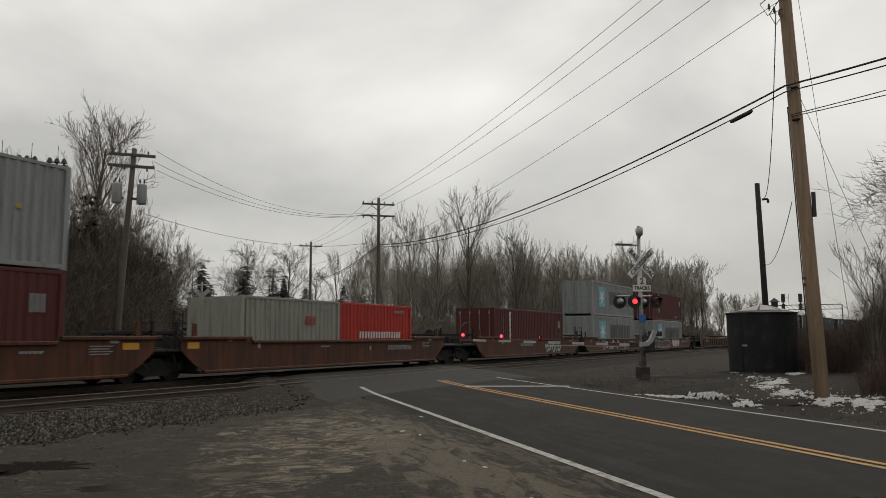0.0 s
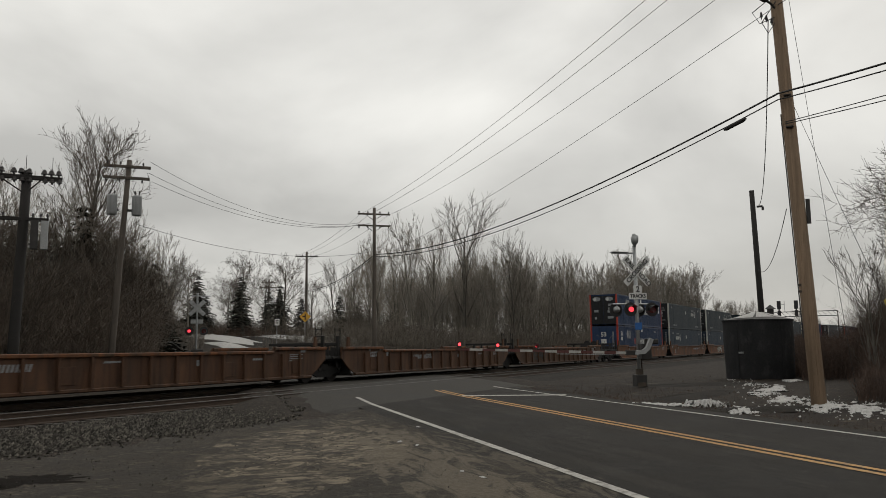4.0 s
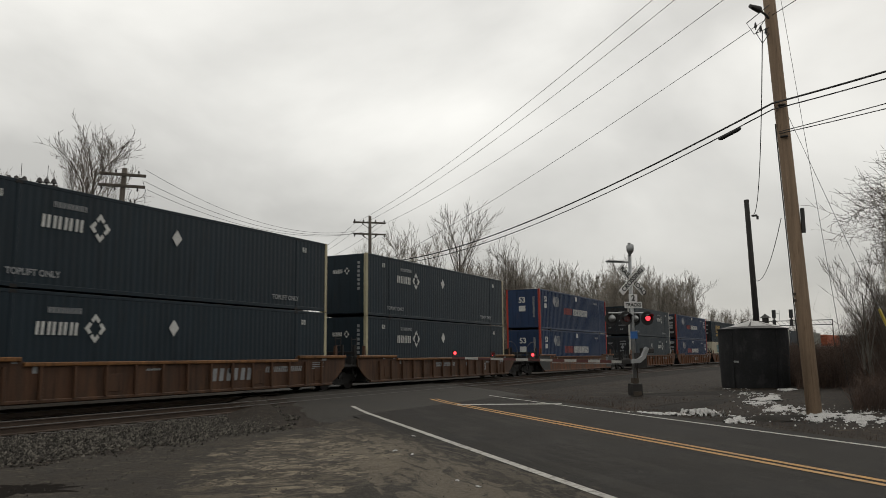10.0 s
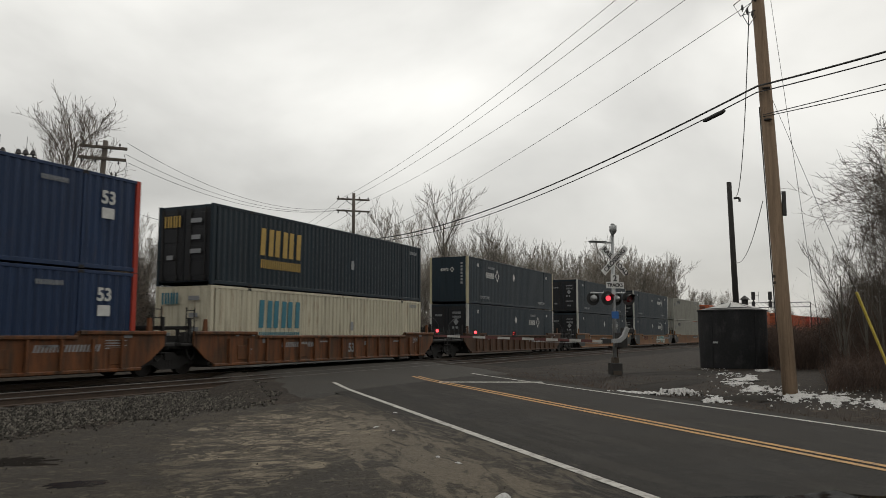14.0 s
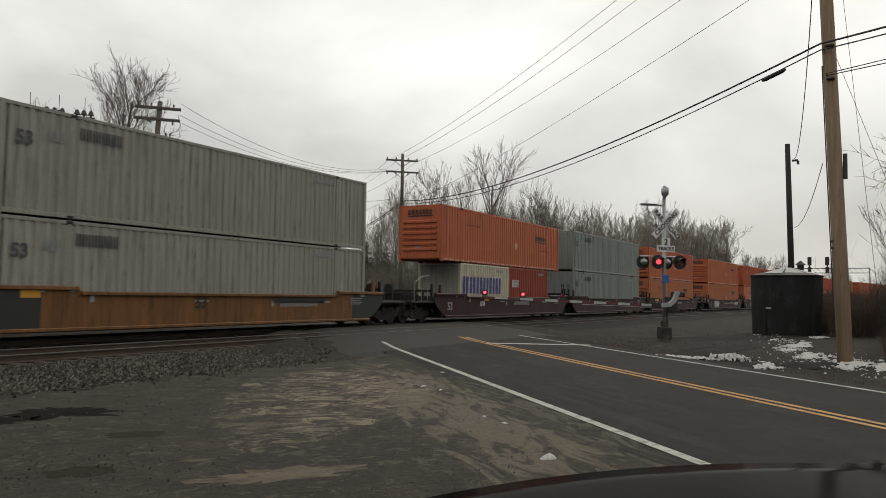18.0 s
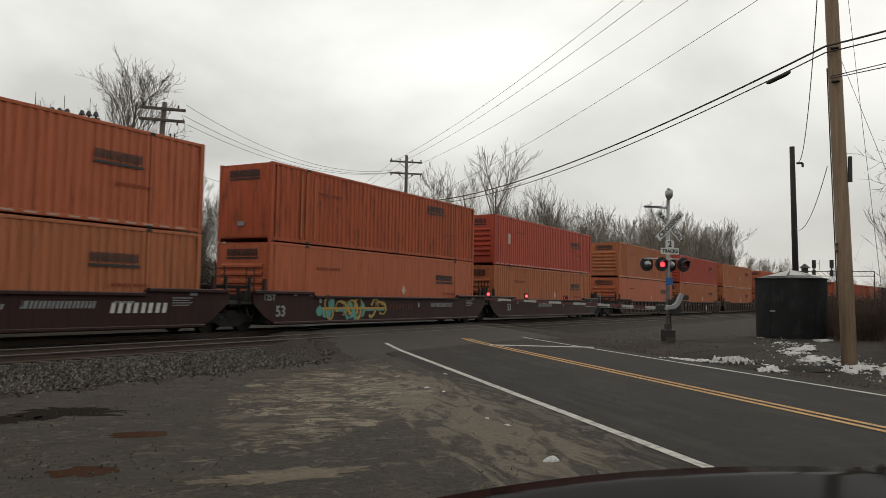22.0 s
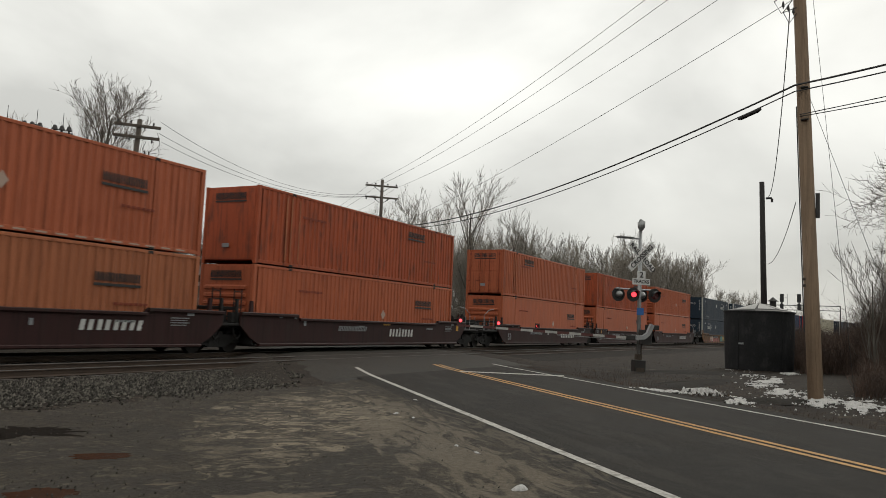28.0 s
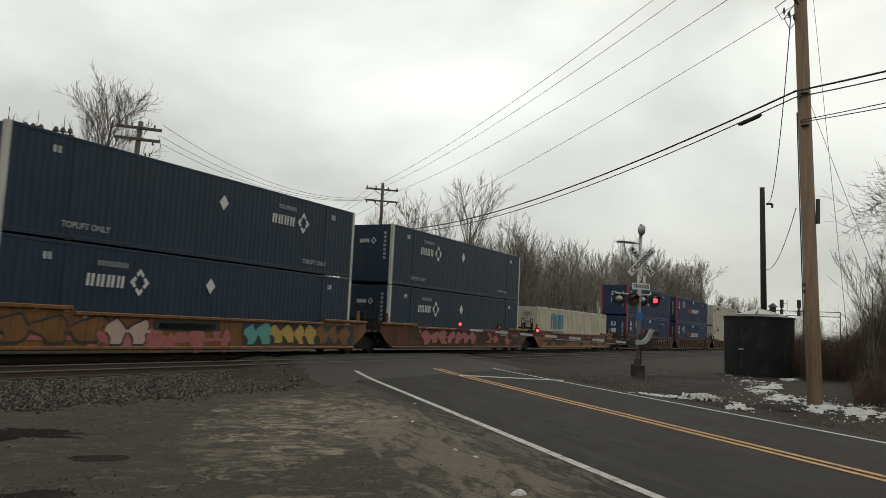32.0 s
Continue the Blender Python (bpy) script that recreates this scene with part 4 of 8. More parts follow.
def end_plain(root, L, H, mat, ribs):
    g = Geo().bar(-0.01, -W2 + 0.14, 0.16, 0.03, W2 - 0.14, H - 0.1, 0.01)
    part("end_wall", shared(("endwall", H), lambda: g, mat, "end_wall"), None, root, at=pose(-L / 2, 0, 0))
    if ribs:
        for j in range(6):
            z = 0.5 + j * 0.285
            r = Geo().prism([(-0.01, 0), (-0.09, 0.04), (-0.09, 0.13), (-0.01, 0.19)], "y", -W2 + 0.3, W2 - 0.3)
            part("end_rib", shared("endrib", lambda r=r: r, mat, "end_rib"), None, root, at=pose(-L / 2, 0, z))


def container(name, label, L, H, body, post, end, decor, tape=False, group="intermodal containers", end_mat=None, pitch=0.29, deep=0.034):
    root = thing(name, pose(0, 0, -50), label, "container", group)
    core = Geo().box(-L / 2 + 0.03, -W2 + deep + 0.02, 0.12, L / 2 - 0.03, W2 - deep - 0.02, H - 0.03)
    part("body", shared(("core", L, H, deep), lambda: core, body, "body"), None, root)
    part("roof", shared(("roof", L, H), lambda: Geo().bar(-L / 2 + 0.06, -W2 + 0.06, H - 0.032, L / 2 - 0.06, W2 - 0.06, H - 0.012), body, "roof"), None, root)
    sk = shared(("side", L, H, deep), lambda: ribbed_side(L, H, pitch, deep), body, "side_panel")
    part("side_panel", sk, None, root, at=pose(0, -W2 + 0.008, 0))
    part("side_panel", sk, None, root, at=pose(0, W2 - 0.008, 0, 0, 0, 180))
    for s in (-1, 1):
        part("top_rail", shared(("toprail", L), lambda: Geo().bar(-L / 2, -0.04, -0.1, L / 2, 0.04, 0.0), body, "top_rail"), None, root, at=pose(0, s * (W2 - 0.04), H))
        part("bottom_rail", shared(("botrail", L), lambda: Geo().bar(-L / 2, -0.04, 0.035, L / 2, 0.04, 0.16), body, "bottom_rail"), None, root, at=pose(0, s * (W2 - 0.04), 0.0))
        for e in (-1, 1):
            part("corner_post", shared(("post", H), lambda: Geo().bar(-0.09, -0.07, 0.0, 0.09, 0.07, H, 0.02), post, "corner_post"), None, root, at=pose(e * (L / 2 - 0.07), s * (W2 - 0.062), 0))
            for z in (0, H - 0.12):
                inset = 6.0 if L > 14 else L / 2 - 0.09
                part("corner_casting", shared("casting", lambda: Geo().bar(-0.1, -0.085, 0.0, 0.1, 0.085, 0.12, 0.015), P["frame_black"] if L > 14 else body, "corner_casting"), None, root, at=pose(e * inset, s * (W2 - 0.082), z))
            if L > 14:
                part("frame_post", shared(("framepost", H), lambda: Geo().bar(-0.05, -0.05, 0.14, 0.05, 0.05, H - 0.1, 0.01), body, "frame_post"), None, root, at=pose(e * 6.0, s * (W2 - 0.045), 0))
    if tape:
        part("reflective_tape", shared(("tape", L), lambda: tape_strip(L), P["strip_tape"], "reflective_tape"), None, root, at=pose(0, -W2 - 0.004, 0.10))
    em = end_mat or body
    if end == "doors":
        end_doors(root, L, H, em, em.name.startswith("black"))
    else:
        end_plain(root, L, H, em, end == "ribs")
    # the far end is closed by a plain wall
    part("end_wall", shared(("endwall", H), lambda: Geo().bar(-0.01, -W2 + 0.14, 0.16, 0.03, W2 - 0.14, H - 0.1, 0.01), body, "end_wall"), None, root, at=pose(L / 2, 0, 0, 0, 0, 180))
    decor(root, L, H, end)
    return root


def tape_strip(L):
    g = Geo()
    n = int((L - 0.4) / 0.62)
    for i in range(n):
        x = -L / 2 + 0.2 + 0.62 * i
        g.box(x, -0.004, -0.024, x + 0.36, 0.004, 0.024)
    return g


def decor_navy(variant):
    def put(root, L, H, end):
        x = 3.25 if variant == 0 else -4.6
        on_side(root, "umword", lambda: letter_bars(4, 1.4, 0.36, 0.3, 0.03), P["ink_white"], x, 1.9)
        on_side(root, "umdia", lambda: diamond_ring(0.42, 0.15), P["ink_white"], x + 1.2, 1.93)
        on_side(root, "umno", lambda: letter_bars(8, 1.1, 0.16), P["ink_grey"], x + 0.2, 2.4)
        for q in (-5.45, 5.3):
            lettering("TOPLIFT ONLY", 0.24, P["ink_grey"], root, pose(q, -W2 - 0.013, 0.44, 90), "lettering", 0.003)
        on_side(root, "umpatch", lambda: letter_bars(2, 0.3, 0.2, 0.4), P["ink_white"], -6.55, 2.45)
        on_side(root, "umpatch", None, P["ink_white"], 6.5, 2.45)
        on_side(root, "umrh", lambda: rhomb(0.27), P["ink_white"], -0.05 if variant == 0 else -0.4, 2.03)
        if end == "doors":
            for y, z, n, w in ((-0.6, 2.35, 5, 0.6), (-0.6, 2.1, 6, 0.6), (0.62, 2.2, 4, 0.5), (-0.55, 1.45, 1, 0.5), (-0.6, 1.0, 5, 0.7), (0.6, 0.8, 1, 0.35), (-0.6, 0.62, 1, 0.4)):
                on_end(root, L, ("ue", n, w), lambda n=n, w=w: letter_bars(n, w, 0.13), P["ink_grey"], y, z, out=0.1)
            on_end(root, L, "uerh", lambda: rhomb(0.22), P["ink_grey"], -0.55, 1.8, out=0.1)
        else:
            on_end(root, L, "uew", lambda: letter_bars(4, 0.55, 0.18), P["ink_white"], 0.25, 2.1)
            on_end(root, L, "ued", lambda: diamond_ring(0.17, 0.06), P["ink_white"], -0.25, 2.1)
            on_end(root, L, "uev", lambda: Geo().add([p for k in range(7) for p in ((-0.07, -0.004, k * 0.2), (0.07, -0.004, k * 0.2), (0.07, -0.004, k * 0.2 + 0.13), (-0.07, -0.004, k * 0.2 + 0.13))], [(4 * k, 4 * k + 1, 4 * k + 2, 4 * k + 3) for k in range(7)]), P["ink_grey"], -0.9, 1.2)
    return put


def decor_indigo(root, L, H, end):
    on_side(root, "prh", lambda: rhomb(0.42), P["ink_grey"], -5.1, 2.15)
    on_side(root, "prl", lambda: stripes(0.8, 0.75, 9), P["ink_grey"], -4.45, 2.1)
    on_side(root, "pred", lambda: letter_bars(5, 2.0, 0.5), P["ink_red"], -2.0, 1.5)
    on_side(root, "pwhite", lambda: letter_bars(10, 3.65, 0.5), P["ink_white"], 1.0, 1.5)
    on_side(root, "ppatch", lambda: rect(0.42, 0.34), P["ink_white"], -0.05, 2.58)
    on_side(root, "pno", lambda: letter_bars(7, 0.9, 0.14), P["ink_grey"], 5.0, 2.46)
    side = 6.85 if end == "doors" else -6.95
    on_side(root, "ppl", lambda: rect(0.45, 0.32), P["ink_white"], side, 1.72)
    lettering("53", 0.54, P["ink_white"], root, pose(side, -W2 - 0.014, 2.18, 90), "number")
    if end == "doors":
        for y, z in ((-0.6, 2.45), (0.6, 2.45)):
            on_end(root, L, "peo", lambda: Geo().prism([(0.38 * math.cos(a * 0.4), 0.2 * math.sin(a * 0.4)) for a in range(16)], "y", -0.004, 0.004), P["ink_grey"], y, z, out=0.1)
            on_end(root, L, "perh", lambda: rhomb(0.2), P["ink_white"], y + 0.15, z, out=0.11)
        for y, z, w in ((-0.7, 1.9, 0.4), (-0.7, 1.55, 0.4), (0.65, 1.35, 0.42), (-0.65, 1.3, 0.45), (-0.7, 0.75, 0.55), (0.7, 0.7, 0.2)):
            on_end(root, L, ("pep", w), lambda w=w: rect(w, 0.22), P["ink_grey"], y, z, out=0.1)
    else:
        lettering("53", 0.54, P["ink_white"], root, pose(-L / 2 - 0.03, 0.05, 2.1, 90, 0, -90), "number")
        on_end(root, L, "pel", lambda: rect(0.5, 0.4), P["ink_white"], 0.05, 1.5)
        on_end(root, L, "pev", lambda: letter_bars(2, 0.16, 1.5, 0.2), P["ink_grey"], -0.85, 1.6)


def stripes(w, h, n):
    g = Geo()
    for i in range(n):
        z = -h / 2 + h * (i + 0.5) / n
        g.box(-w / 2, -0.004, z - h / n * 0.28, w / 2 - 0.25 * abs(z) * w, 0.004, z + h / n * 0.28)
    return g


def decor_orange(kind):
    def put(root, L, H, end):
        x, z = {2: (3.9, 2.4), 3: (-3.9, 2.45)}.get(kind, (4.85, 1.97))
        on_side(root, "sword", lambda: letter_bars(9, 1.65, 0.26, 0.22), P["ink_black"], x, z)
        on_side(root, "sbar", lambda: rect(1.7, 0.08), P["ink_black"], x, z - 0.23)
        on_side(root, "sfaint", lambda: letter_bars(8, 1.6, 0.09), P["brick"], -4.6, 2.05)
        on_side(root, "sfaint2", lambda: letter_bars(7, 1.3, 0.08), P["brick"], 5.4, 1.2)
        if kind == 0:
            on_side(root, "srh", lambda: rhomb(0.24), P["strip_tape"], 1.0, 1.3)
        if kind == 1:
            on_side(root, "srec", lambda: rect(0.35, 0.6), P["strip_tape"], -6.2, 1.6)
        if kind >= 2:
            for q in (-6.4, -6.1, -5.6, 5.6):
                on_side(root, ("sscar", 0.09), lambda: rect(0.07, 2.45), P["tan"], q, 1.45)
        on_end(root, L, "seword", lambda: letter_bars(9, 1.5, 0.26, 0.22), P["ink_black"], 0.0, 2.52, out=0.035)
        on_end(root, L, "sebar", lambda: rect(1.5, 0.06), P["ink_black"], 0.0, 2.32, out=0.035)
        on_end(root, L, "seplate", lambda: rect(0.32, 0.16), P["ink_grey"], 0.1, 0.66, out=0.07)
    return put


def decor_silver(root, L, H, end):
    on_side(root, "msq", lambda: rect(1.75, 1.75), P["ink_sky"], -3.55, 1.6)
    part("star_mark", shared("mstar", lambda: star(7, 0.8, 0.28), P["ink_white"], "star_mark"), None, root, at=pose(-3.55, -W2 - 0.02, 1.6))
    on_side(root, "mword", lambda: letter_bars(6, 6.1, 1.15, 0.24), P["ink_navy"], 1.7, 1.6)
    on_side(root, "mno", lambda: letter_bars(9, 1.4, 0.14), P["ink_grey"], 4.7, 2.6)


def decor_red(root, L, H, end):
    for k in range(6):
        on_side(root, "tri", lambda: Geo().prism([(-0.16, -0.14), (0.05, -0.14), (0.16, 0.14), (-0.1, 0.14)], "y", -0.004, 0.004), P["ink_white"], -3.7, 2.55 - 0.33 * k)
    on_side(root, "trio", lambda: letter_bars(1, 0.06, 1.4), P["ink_grey"], -4.8, 1.6)
    on_side(root, "trn", lambda: letter_bars(3, 0.5, 0.5), P["ink_grey"], 5.3, 2.0)
    on_side(root, "trb", lambda: letter_bars(4, 0.6, 0.1), P["ink_white"], 3.4, 0.45)


def decor_csx(ink):
    def put(root, L, H, end):
        on_side(root, "cxw", lambda: letter_bars(3, 2.7, 1.05, 0.14, 0.05), P[ink], -4.1, 1.8)
        on_side(root, "cxs", lambda: letter_bars(10, 2.6, 0.34, 0.2), P[ink], -4.1, 0.95)
        on_side(root, "cxn", lambda: letter_bars(5, 0.8, 0.16), P["ink_grey"], 7.2, 2.5)
        on_side(root, "cxr", lambda: Geo().prism([(0.1, -0.2), (0.13, 0), (0.1, 0.2), (-0.1, 0.2), (-0.13, 0), (-0.1, -0.2)], "y", -0.004, 0.004), P["ink_grey"], 1.2, 1.4)
        on_end(root, L, "cxe", lambda: letter_bars(3, 0.8, 0.42, 0.14), P[ink], 0.5, 2.3, out=0.1)
        for y, z, w in ((-0.6, 2.3, 0.5), (-0.6, 1.7, 0.4), (-0.6, 1.2, 0.5), (0.6, 1.0, 0.3)):
            on_end(root, L, ("cxp", w), lambda w=w: rect(w, 0.16), P["ink_grey"], y, z, out=0.1)
    return put


def decor_plain(root, L, H, end):
    on_side(root, "pn1", lambda: letter_bars(8, 1.4, 0.16), P["ink_grey"], L * 0.32, H - 0.35)
    on_side(root, "pn2", lambda: letter_bars(3, 0.5, 0.3), P["ink_grey"], -L * 0.4, H - 0.7)
    if L > 14:
        on_side(root, "pn3", lambda: letter_bars(7, 1.4, 0.34, 0.25), P["ink_navy"], -5.1, H - 0.5)
        lettering("53", 0.5, P["ink_navy"], root, pose(-7.4, -W2 - 0.013, 2.0, 90), "number", 0.003)


def decor_word(ink, n, w, h, x, z):
    def put(root, L, H, end):
        on_side(root, ("dw", n, w), lambda: letter_bars(n, w, h, 0.24, 0.03), P[ink], x, z)
        on_side(root, "dwn", lambda: letter_bars(6, 0.9, 0.12), P["ink_grey"], L * 0.3, H - 0.3)
    return put


def decor_grey_star(root, L, H, end):
    part("star_mark", shared("gst", lambda: star(5, 0.75, 0.32), P["ink_black"], "star_mark"), None, root, at=pose(2.6, -W2 - 0.015, 1.7))
    on_side(root, "gstrec", lambda: rect(0.14, 0.14), P["ink_yellow"], 4.6, 1.6)


H1 = 2.896
KINDS = {
    "navy_door": lambda: container("shipping_container", "dark navy corrugated container with white corner posts and doors", 16.15, H1, P["green_black"], P["post_white"], "doors", decor_navy(0), end_mat=P["door_black"], deep=0.006, pitch=0.24),
    "navy_a": lambda: container("shipping_container", "dark navy corrugated container with dirty white corner posts", 16.15, H1, P["navy"], P["post_white"], "plain", decor_navy(0), deep=0.006, pitch=0.24),
    "navy_b": lambda: container("shipping_container", "green-black corrugated container with yellowed corner posts", 16.15, H1, P["green_black"], P["post_cream"], "plain", decor_navy(1), deep=0.006, pitch=0.24),
    "navy_c": lambda: container("shipping_container", "dark navy corrugated container with white posts, logo near one end", 16.15, H1, P["navy"], P["post_white"], "plain", decor_navy(1), deep=0.006, pitch=0.24),
    "indigo_door": lambda: container("shipping_container", "blue corrugated container with black doors and red posts", 16.15, H1, P["indigo"], P["post_red"], "doors", decor_indigo, end_mat=P["door_black"]),
    "indigo": lambda: container("shipping_container", "blue corrugated container with red posts and white 53", 16.15, H1, P["indigo"], P["post_red"], "plain", decor_indigo),
    "orange": lambda: container("shipping_container", "orange corrugated container with ribbed end and black bars", 16.15, H1, P["orange"], P["orange"], "ribs", decor_orange(0), True),
    "orange_smooth": lambda: container("shipping_container", "bright orange smooth-sided container with ribbed end", 16.15, H1, P["orange"], P["orange"], "ribs", decor_orange(0), True, deep=0.004, pitch=0.6),
    "tan": lambda: container("shipping_container", "faded tan-orange corrugated container with ribbed end", 16.15, H1, P["tan"], P["tan"], "ribs", decor_orange(0), True),
    "scarlet": lambda: container("shipping_container", "red-orange corrugated container with ribbed end and black bars", 16.15, H1, P["scarlet"], P["scarlet"], "ribs", decor_orange(1), True),
    "rusty": lambda: container("shipping_container", "rust-stained orange container with plain dented end wall", 16.15, H1, P["rusty"], P["rusty"], "plain", decor_orange(2)),
    "orange_door": lambda: container("shipping_container", "orange corrugated container with barred double doors", 16.15, H1, P["orange"], P["orange"], "doors", decor_orange(3)),
    "putty": lambda: container("shipping_container", "beige-grey corrugated container with rusty lock bars", 16.15, H1, P["putty"], P["putty"], "doors", decor_plain),
    "slate": lambda: container("shipping_container", "blue-grey corrugated container with plain end wall", 16.15, H1, P["slate"], P["slate"], "plain", decor_plain),
    "black_csx": lambda: container("shipping_container", "black-green corrugated container with ochre block marking", 16.15, H1, P["green_black"], P["green_black"], "doors", decor_csx("ink_yellow"), end_mat=P["door_black"], deep=0.018),
    "cream_csx": lambda: container("shipping_container", "dirty white corrugated container with teal block marking", 16.15, 2.75, P["cream"], P["cream"], "plain", decor_csx("ink_teal")),
    "white": lambda: container("shipping_container", "plain white corrugated container with closed doors", 16.15, H1, P["cream"], P["post_white"], "doors", decor_plain),
    "silver40": lambda: container("shipping_container", "pale grey forty-foot container with star in blue square", 12.19, H1, P["silver"], P["silver"], "doors", decor_silver, pitch=0.28),
    "maroon40": lambda: container("shipping_container", "dull maroon forty-foot container with white upright marking", 12.19, H1, P["maroon"], P["maroon"], "doors", decor_red, pitch=0.28),
    "grey40": lambda: container("shipping_container", "pale grey forty-foot container with black star mark", 12.19, H1, P["silver"], P["silver"], "plain", decor_grey_star, pitch=0.28),
    "putty20": lambda: container("shipping_container", "grey twenty-foot container with red block marking", 6.06, 2.59, P["putty"], P["putty"], "plain", decor_word("ink_red", 3, 0.75, 0.36, 1.0, 1.75), pitch=0.28),
    "red20": lambda: container("shipping_container", "bright red twenty-foot container with white marking", 6.06, 2.59, P["bright_red"], P["bright_red"], "plain", decor_word("ink_white", 8, 3.6, 0.3, 0.2, 1.2), pitch=0.28),
    # cream box: its shaded end wall is coloured in with the darker beige-grey
    "cream20": lambda: container("shipping_container", "cream twenty-foot container with large dark blue marking", 6.06, 2.75, P["cream"], P["cream"], "plain", decor_word("ink_blue", 6, 4.85, 0.9, -0.33, 1.6), end_mat=P["putty"], pitch=0.28),
    "brick20": lambda: container("shipping_container", "rust-red twenty-foot container with white block marking", 6.06, 2.75, P["brick"], P["brick"], "plain", decor_word("ink_white", 3, 0.95, 0.45, -2.1, 1.8), pitch=0.28),
}
MADE = {}


def load(kind, s, z):
    if kind not in MADE:
        MADE[kind] = KINDS[kind]()
        ob = MADE[kind]
    else:
        ob = copy_thing(MADE[kind], pose(0, 0, -50))
    TRAIN.append((ob, s, z))
    return ob


# ---- well cars
SIDE = [(-9.1, 1.44), (-9.1, 0.98), (-8.55, 0.55), (-8.0, 0.27), (8.0, 0.27), (8.55, 0.55), (9.1, 0.98), (9.1, 1.44), (5.85, 1.44), (5.7, 1.3), (-5.7, 1.3), (-5.85, 1.44)]


def truck(parent, x):
    t = part("truck", shared("bolster", lambda: Geo().bar(-0.25, -1.1, 0.5, 0.25, 1.1, 0.75, 0.05), P["frame_black"], "truck"), None, parent, "grimy steel wheel truck", at=pose(x, 0, 0))
    def frame_side():
        g = Geo().prism([(-1.15, 0.42), (-0.95, 0.62), (-0.35, 0.66), (0.35, 0.66), (0.95, 0.62), (1.15, 0.42), (1.05, 0.33), (0.75, 0.36), (0.4, 0.2), (-0.4, 0.2), (-0.75, 0.36), (-1.05, 0.33)], "y", -0.06, 0.06)
        for q in (-0.12, 0.0, 0.12):
            g.tube([(q, -0.03, 0.28), (q, -0.03, 0.6)], 0.045, 8)
        return g
    def wheel():
        g = Geo()
        prof = [(0.06, 0.08), (0.42, 0.07), (0.42, -0.05), (0.45, -0.07), (0.45, -0.09), (0.38, -0.09), (0.30, -0.02), (0.14, 0.0), (0.12, 0.05), (0.06, 0.08)]
        n = 24
        for r, y in prof:
            g.v += [(r * math.cos(2 * math.pi * k / n), -y, r * math.sin(2 * math.pi * k / n)) for k in range(n)]
        g.f = [(i * n + k, i * n + (k + 1) % n, (i + 1) * n + (k + 1) % n, (i + 1) * n + k) for i in range(len(prof) - 1) for k in range(n)]
        return g
    for s in (-1, 1):
        part("side_frame", shared("sideframe", frame_side, P["frame_black"], "side_frame"), None, t, at=pose(0, s * 1.0, 0))
        for e in (-0.88, 0.88):
            part("wheel", shared("wheel", wheel, P["wheel"], "wheel"), None, t, at=pose(e, s * GAUGE / 2, 0.42, 0, 0, 0 if s < 0 else 180))
    return t


def splat(w, h, seed, n=6, fat=1.0):
    """Looping strokes that fill a patch of wall, in the plane y = 0."""
    rng = random.Random(seed)
    g = Geo()
    for i in range(n):
        cx = -w / 2 + w * (i + 0.5) / n + rng.uniform(-0.3, 0.3) * w / n
        ph, wob, start = rng.uniform(0, 6), rng.uniform(0.1, 0.4), rng.uniform(0, 6)
        th0 = 0.075 * h * rng.uniform(0.8, 1.5) * fat
        m = 22
        inner, outer = [], []
        for k in range(m):
            a = start + k / (m - 1) * 5.0
            r = 1 + wob * math.sin(2 * a + ph)
            th = th0 * (0.75 + 0.35 * math.sin(1.7 * a + ph))
            px, pz = 0.42 * w / n * r * math.cos(a), 0.37 * h * r * math.sin(a)
            q = math.hypot(px, pz) or 1.0
            inner.append((cx + px * max(0.0, q - th) / q, pz * max(0.0, q - th) / q))
            outer.append((cx + px * (q + th) / q, pz * (q + th) / q))
        base, y = len(g.v), -0.002 - 0.0005 * i
        for (x0, z0), (x1, z1) in zip(inner, outer):
            g.v += [(x0, y, z0), (x1, y, z1), (x0, 0.002, z0), (x1, 0.002, z1)]
        for k in range(m - 1):
            p, q = base + 4 * k, base + 4 * k + 4
            g.f += [(p, p + 1, q + 1, q), (p + 1, p + 3, q + 3, q + 1), (p + 2, p, q, q + 2)]
    g.prism([(-w / 2, -h * 0.06), (w / 2, -h * 0.06), (w / 2, h * 0.04), (-w / 2, h * 0.04)], "y", -0.001, 0.001)
    return g


def rings(w, n, r, z):
    """A chain of ring strokes along a rail, in the plane y = 0."""
    rng = random.Random(n)
    g = Geo()
    for i in range(n):
        cx, fat, m = -w / 2 + w * (i + 0.5) / n, rng.uniform(0.25, 0.4), 14
        wide, cut = r * rng.uniform(1.0, 1.9), rng.uniform(0, 6)
        a = [cut + 5.4 * k / (m - 1) for k in range(m)]
        out = [(cx + wide * math.cos(q), z + r * math.sin(q)) for q in a]
        inn = [(cx + wide * (1 - fat) * math.cos(q), z + r * (1 - fat) * math.sin(q)) for q in a]
        for k in range(m - 1):
            g.prism([out[k], out[k + 1], inn[k + 1], inn[k]], "y", -0.002, 0.002)
    return g


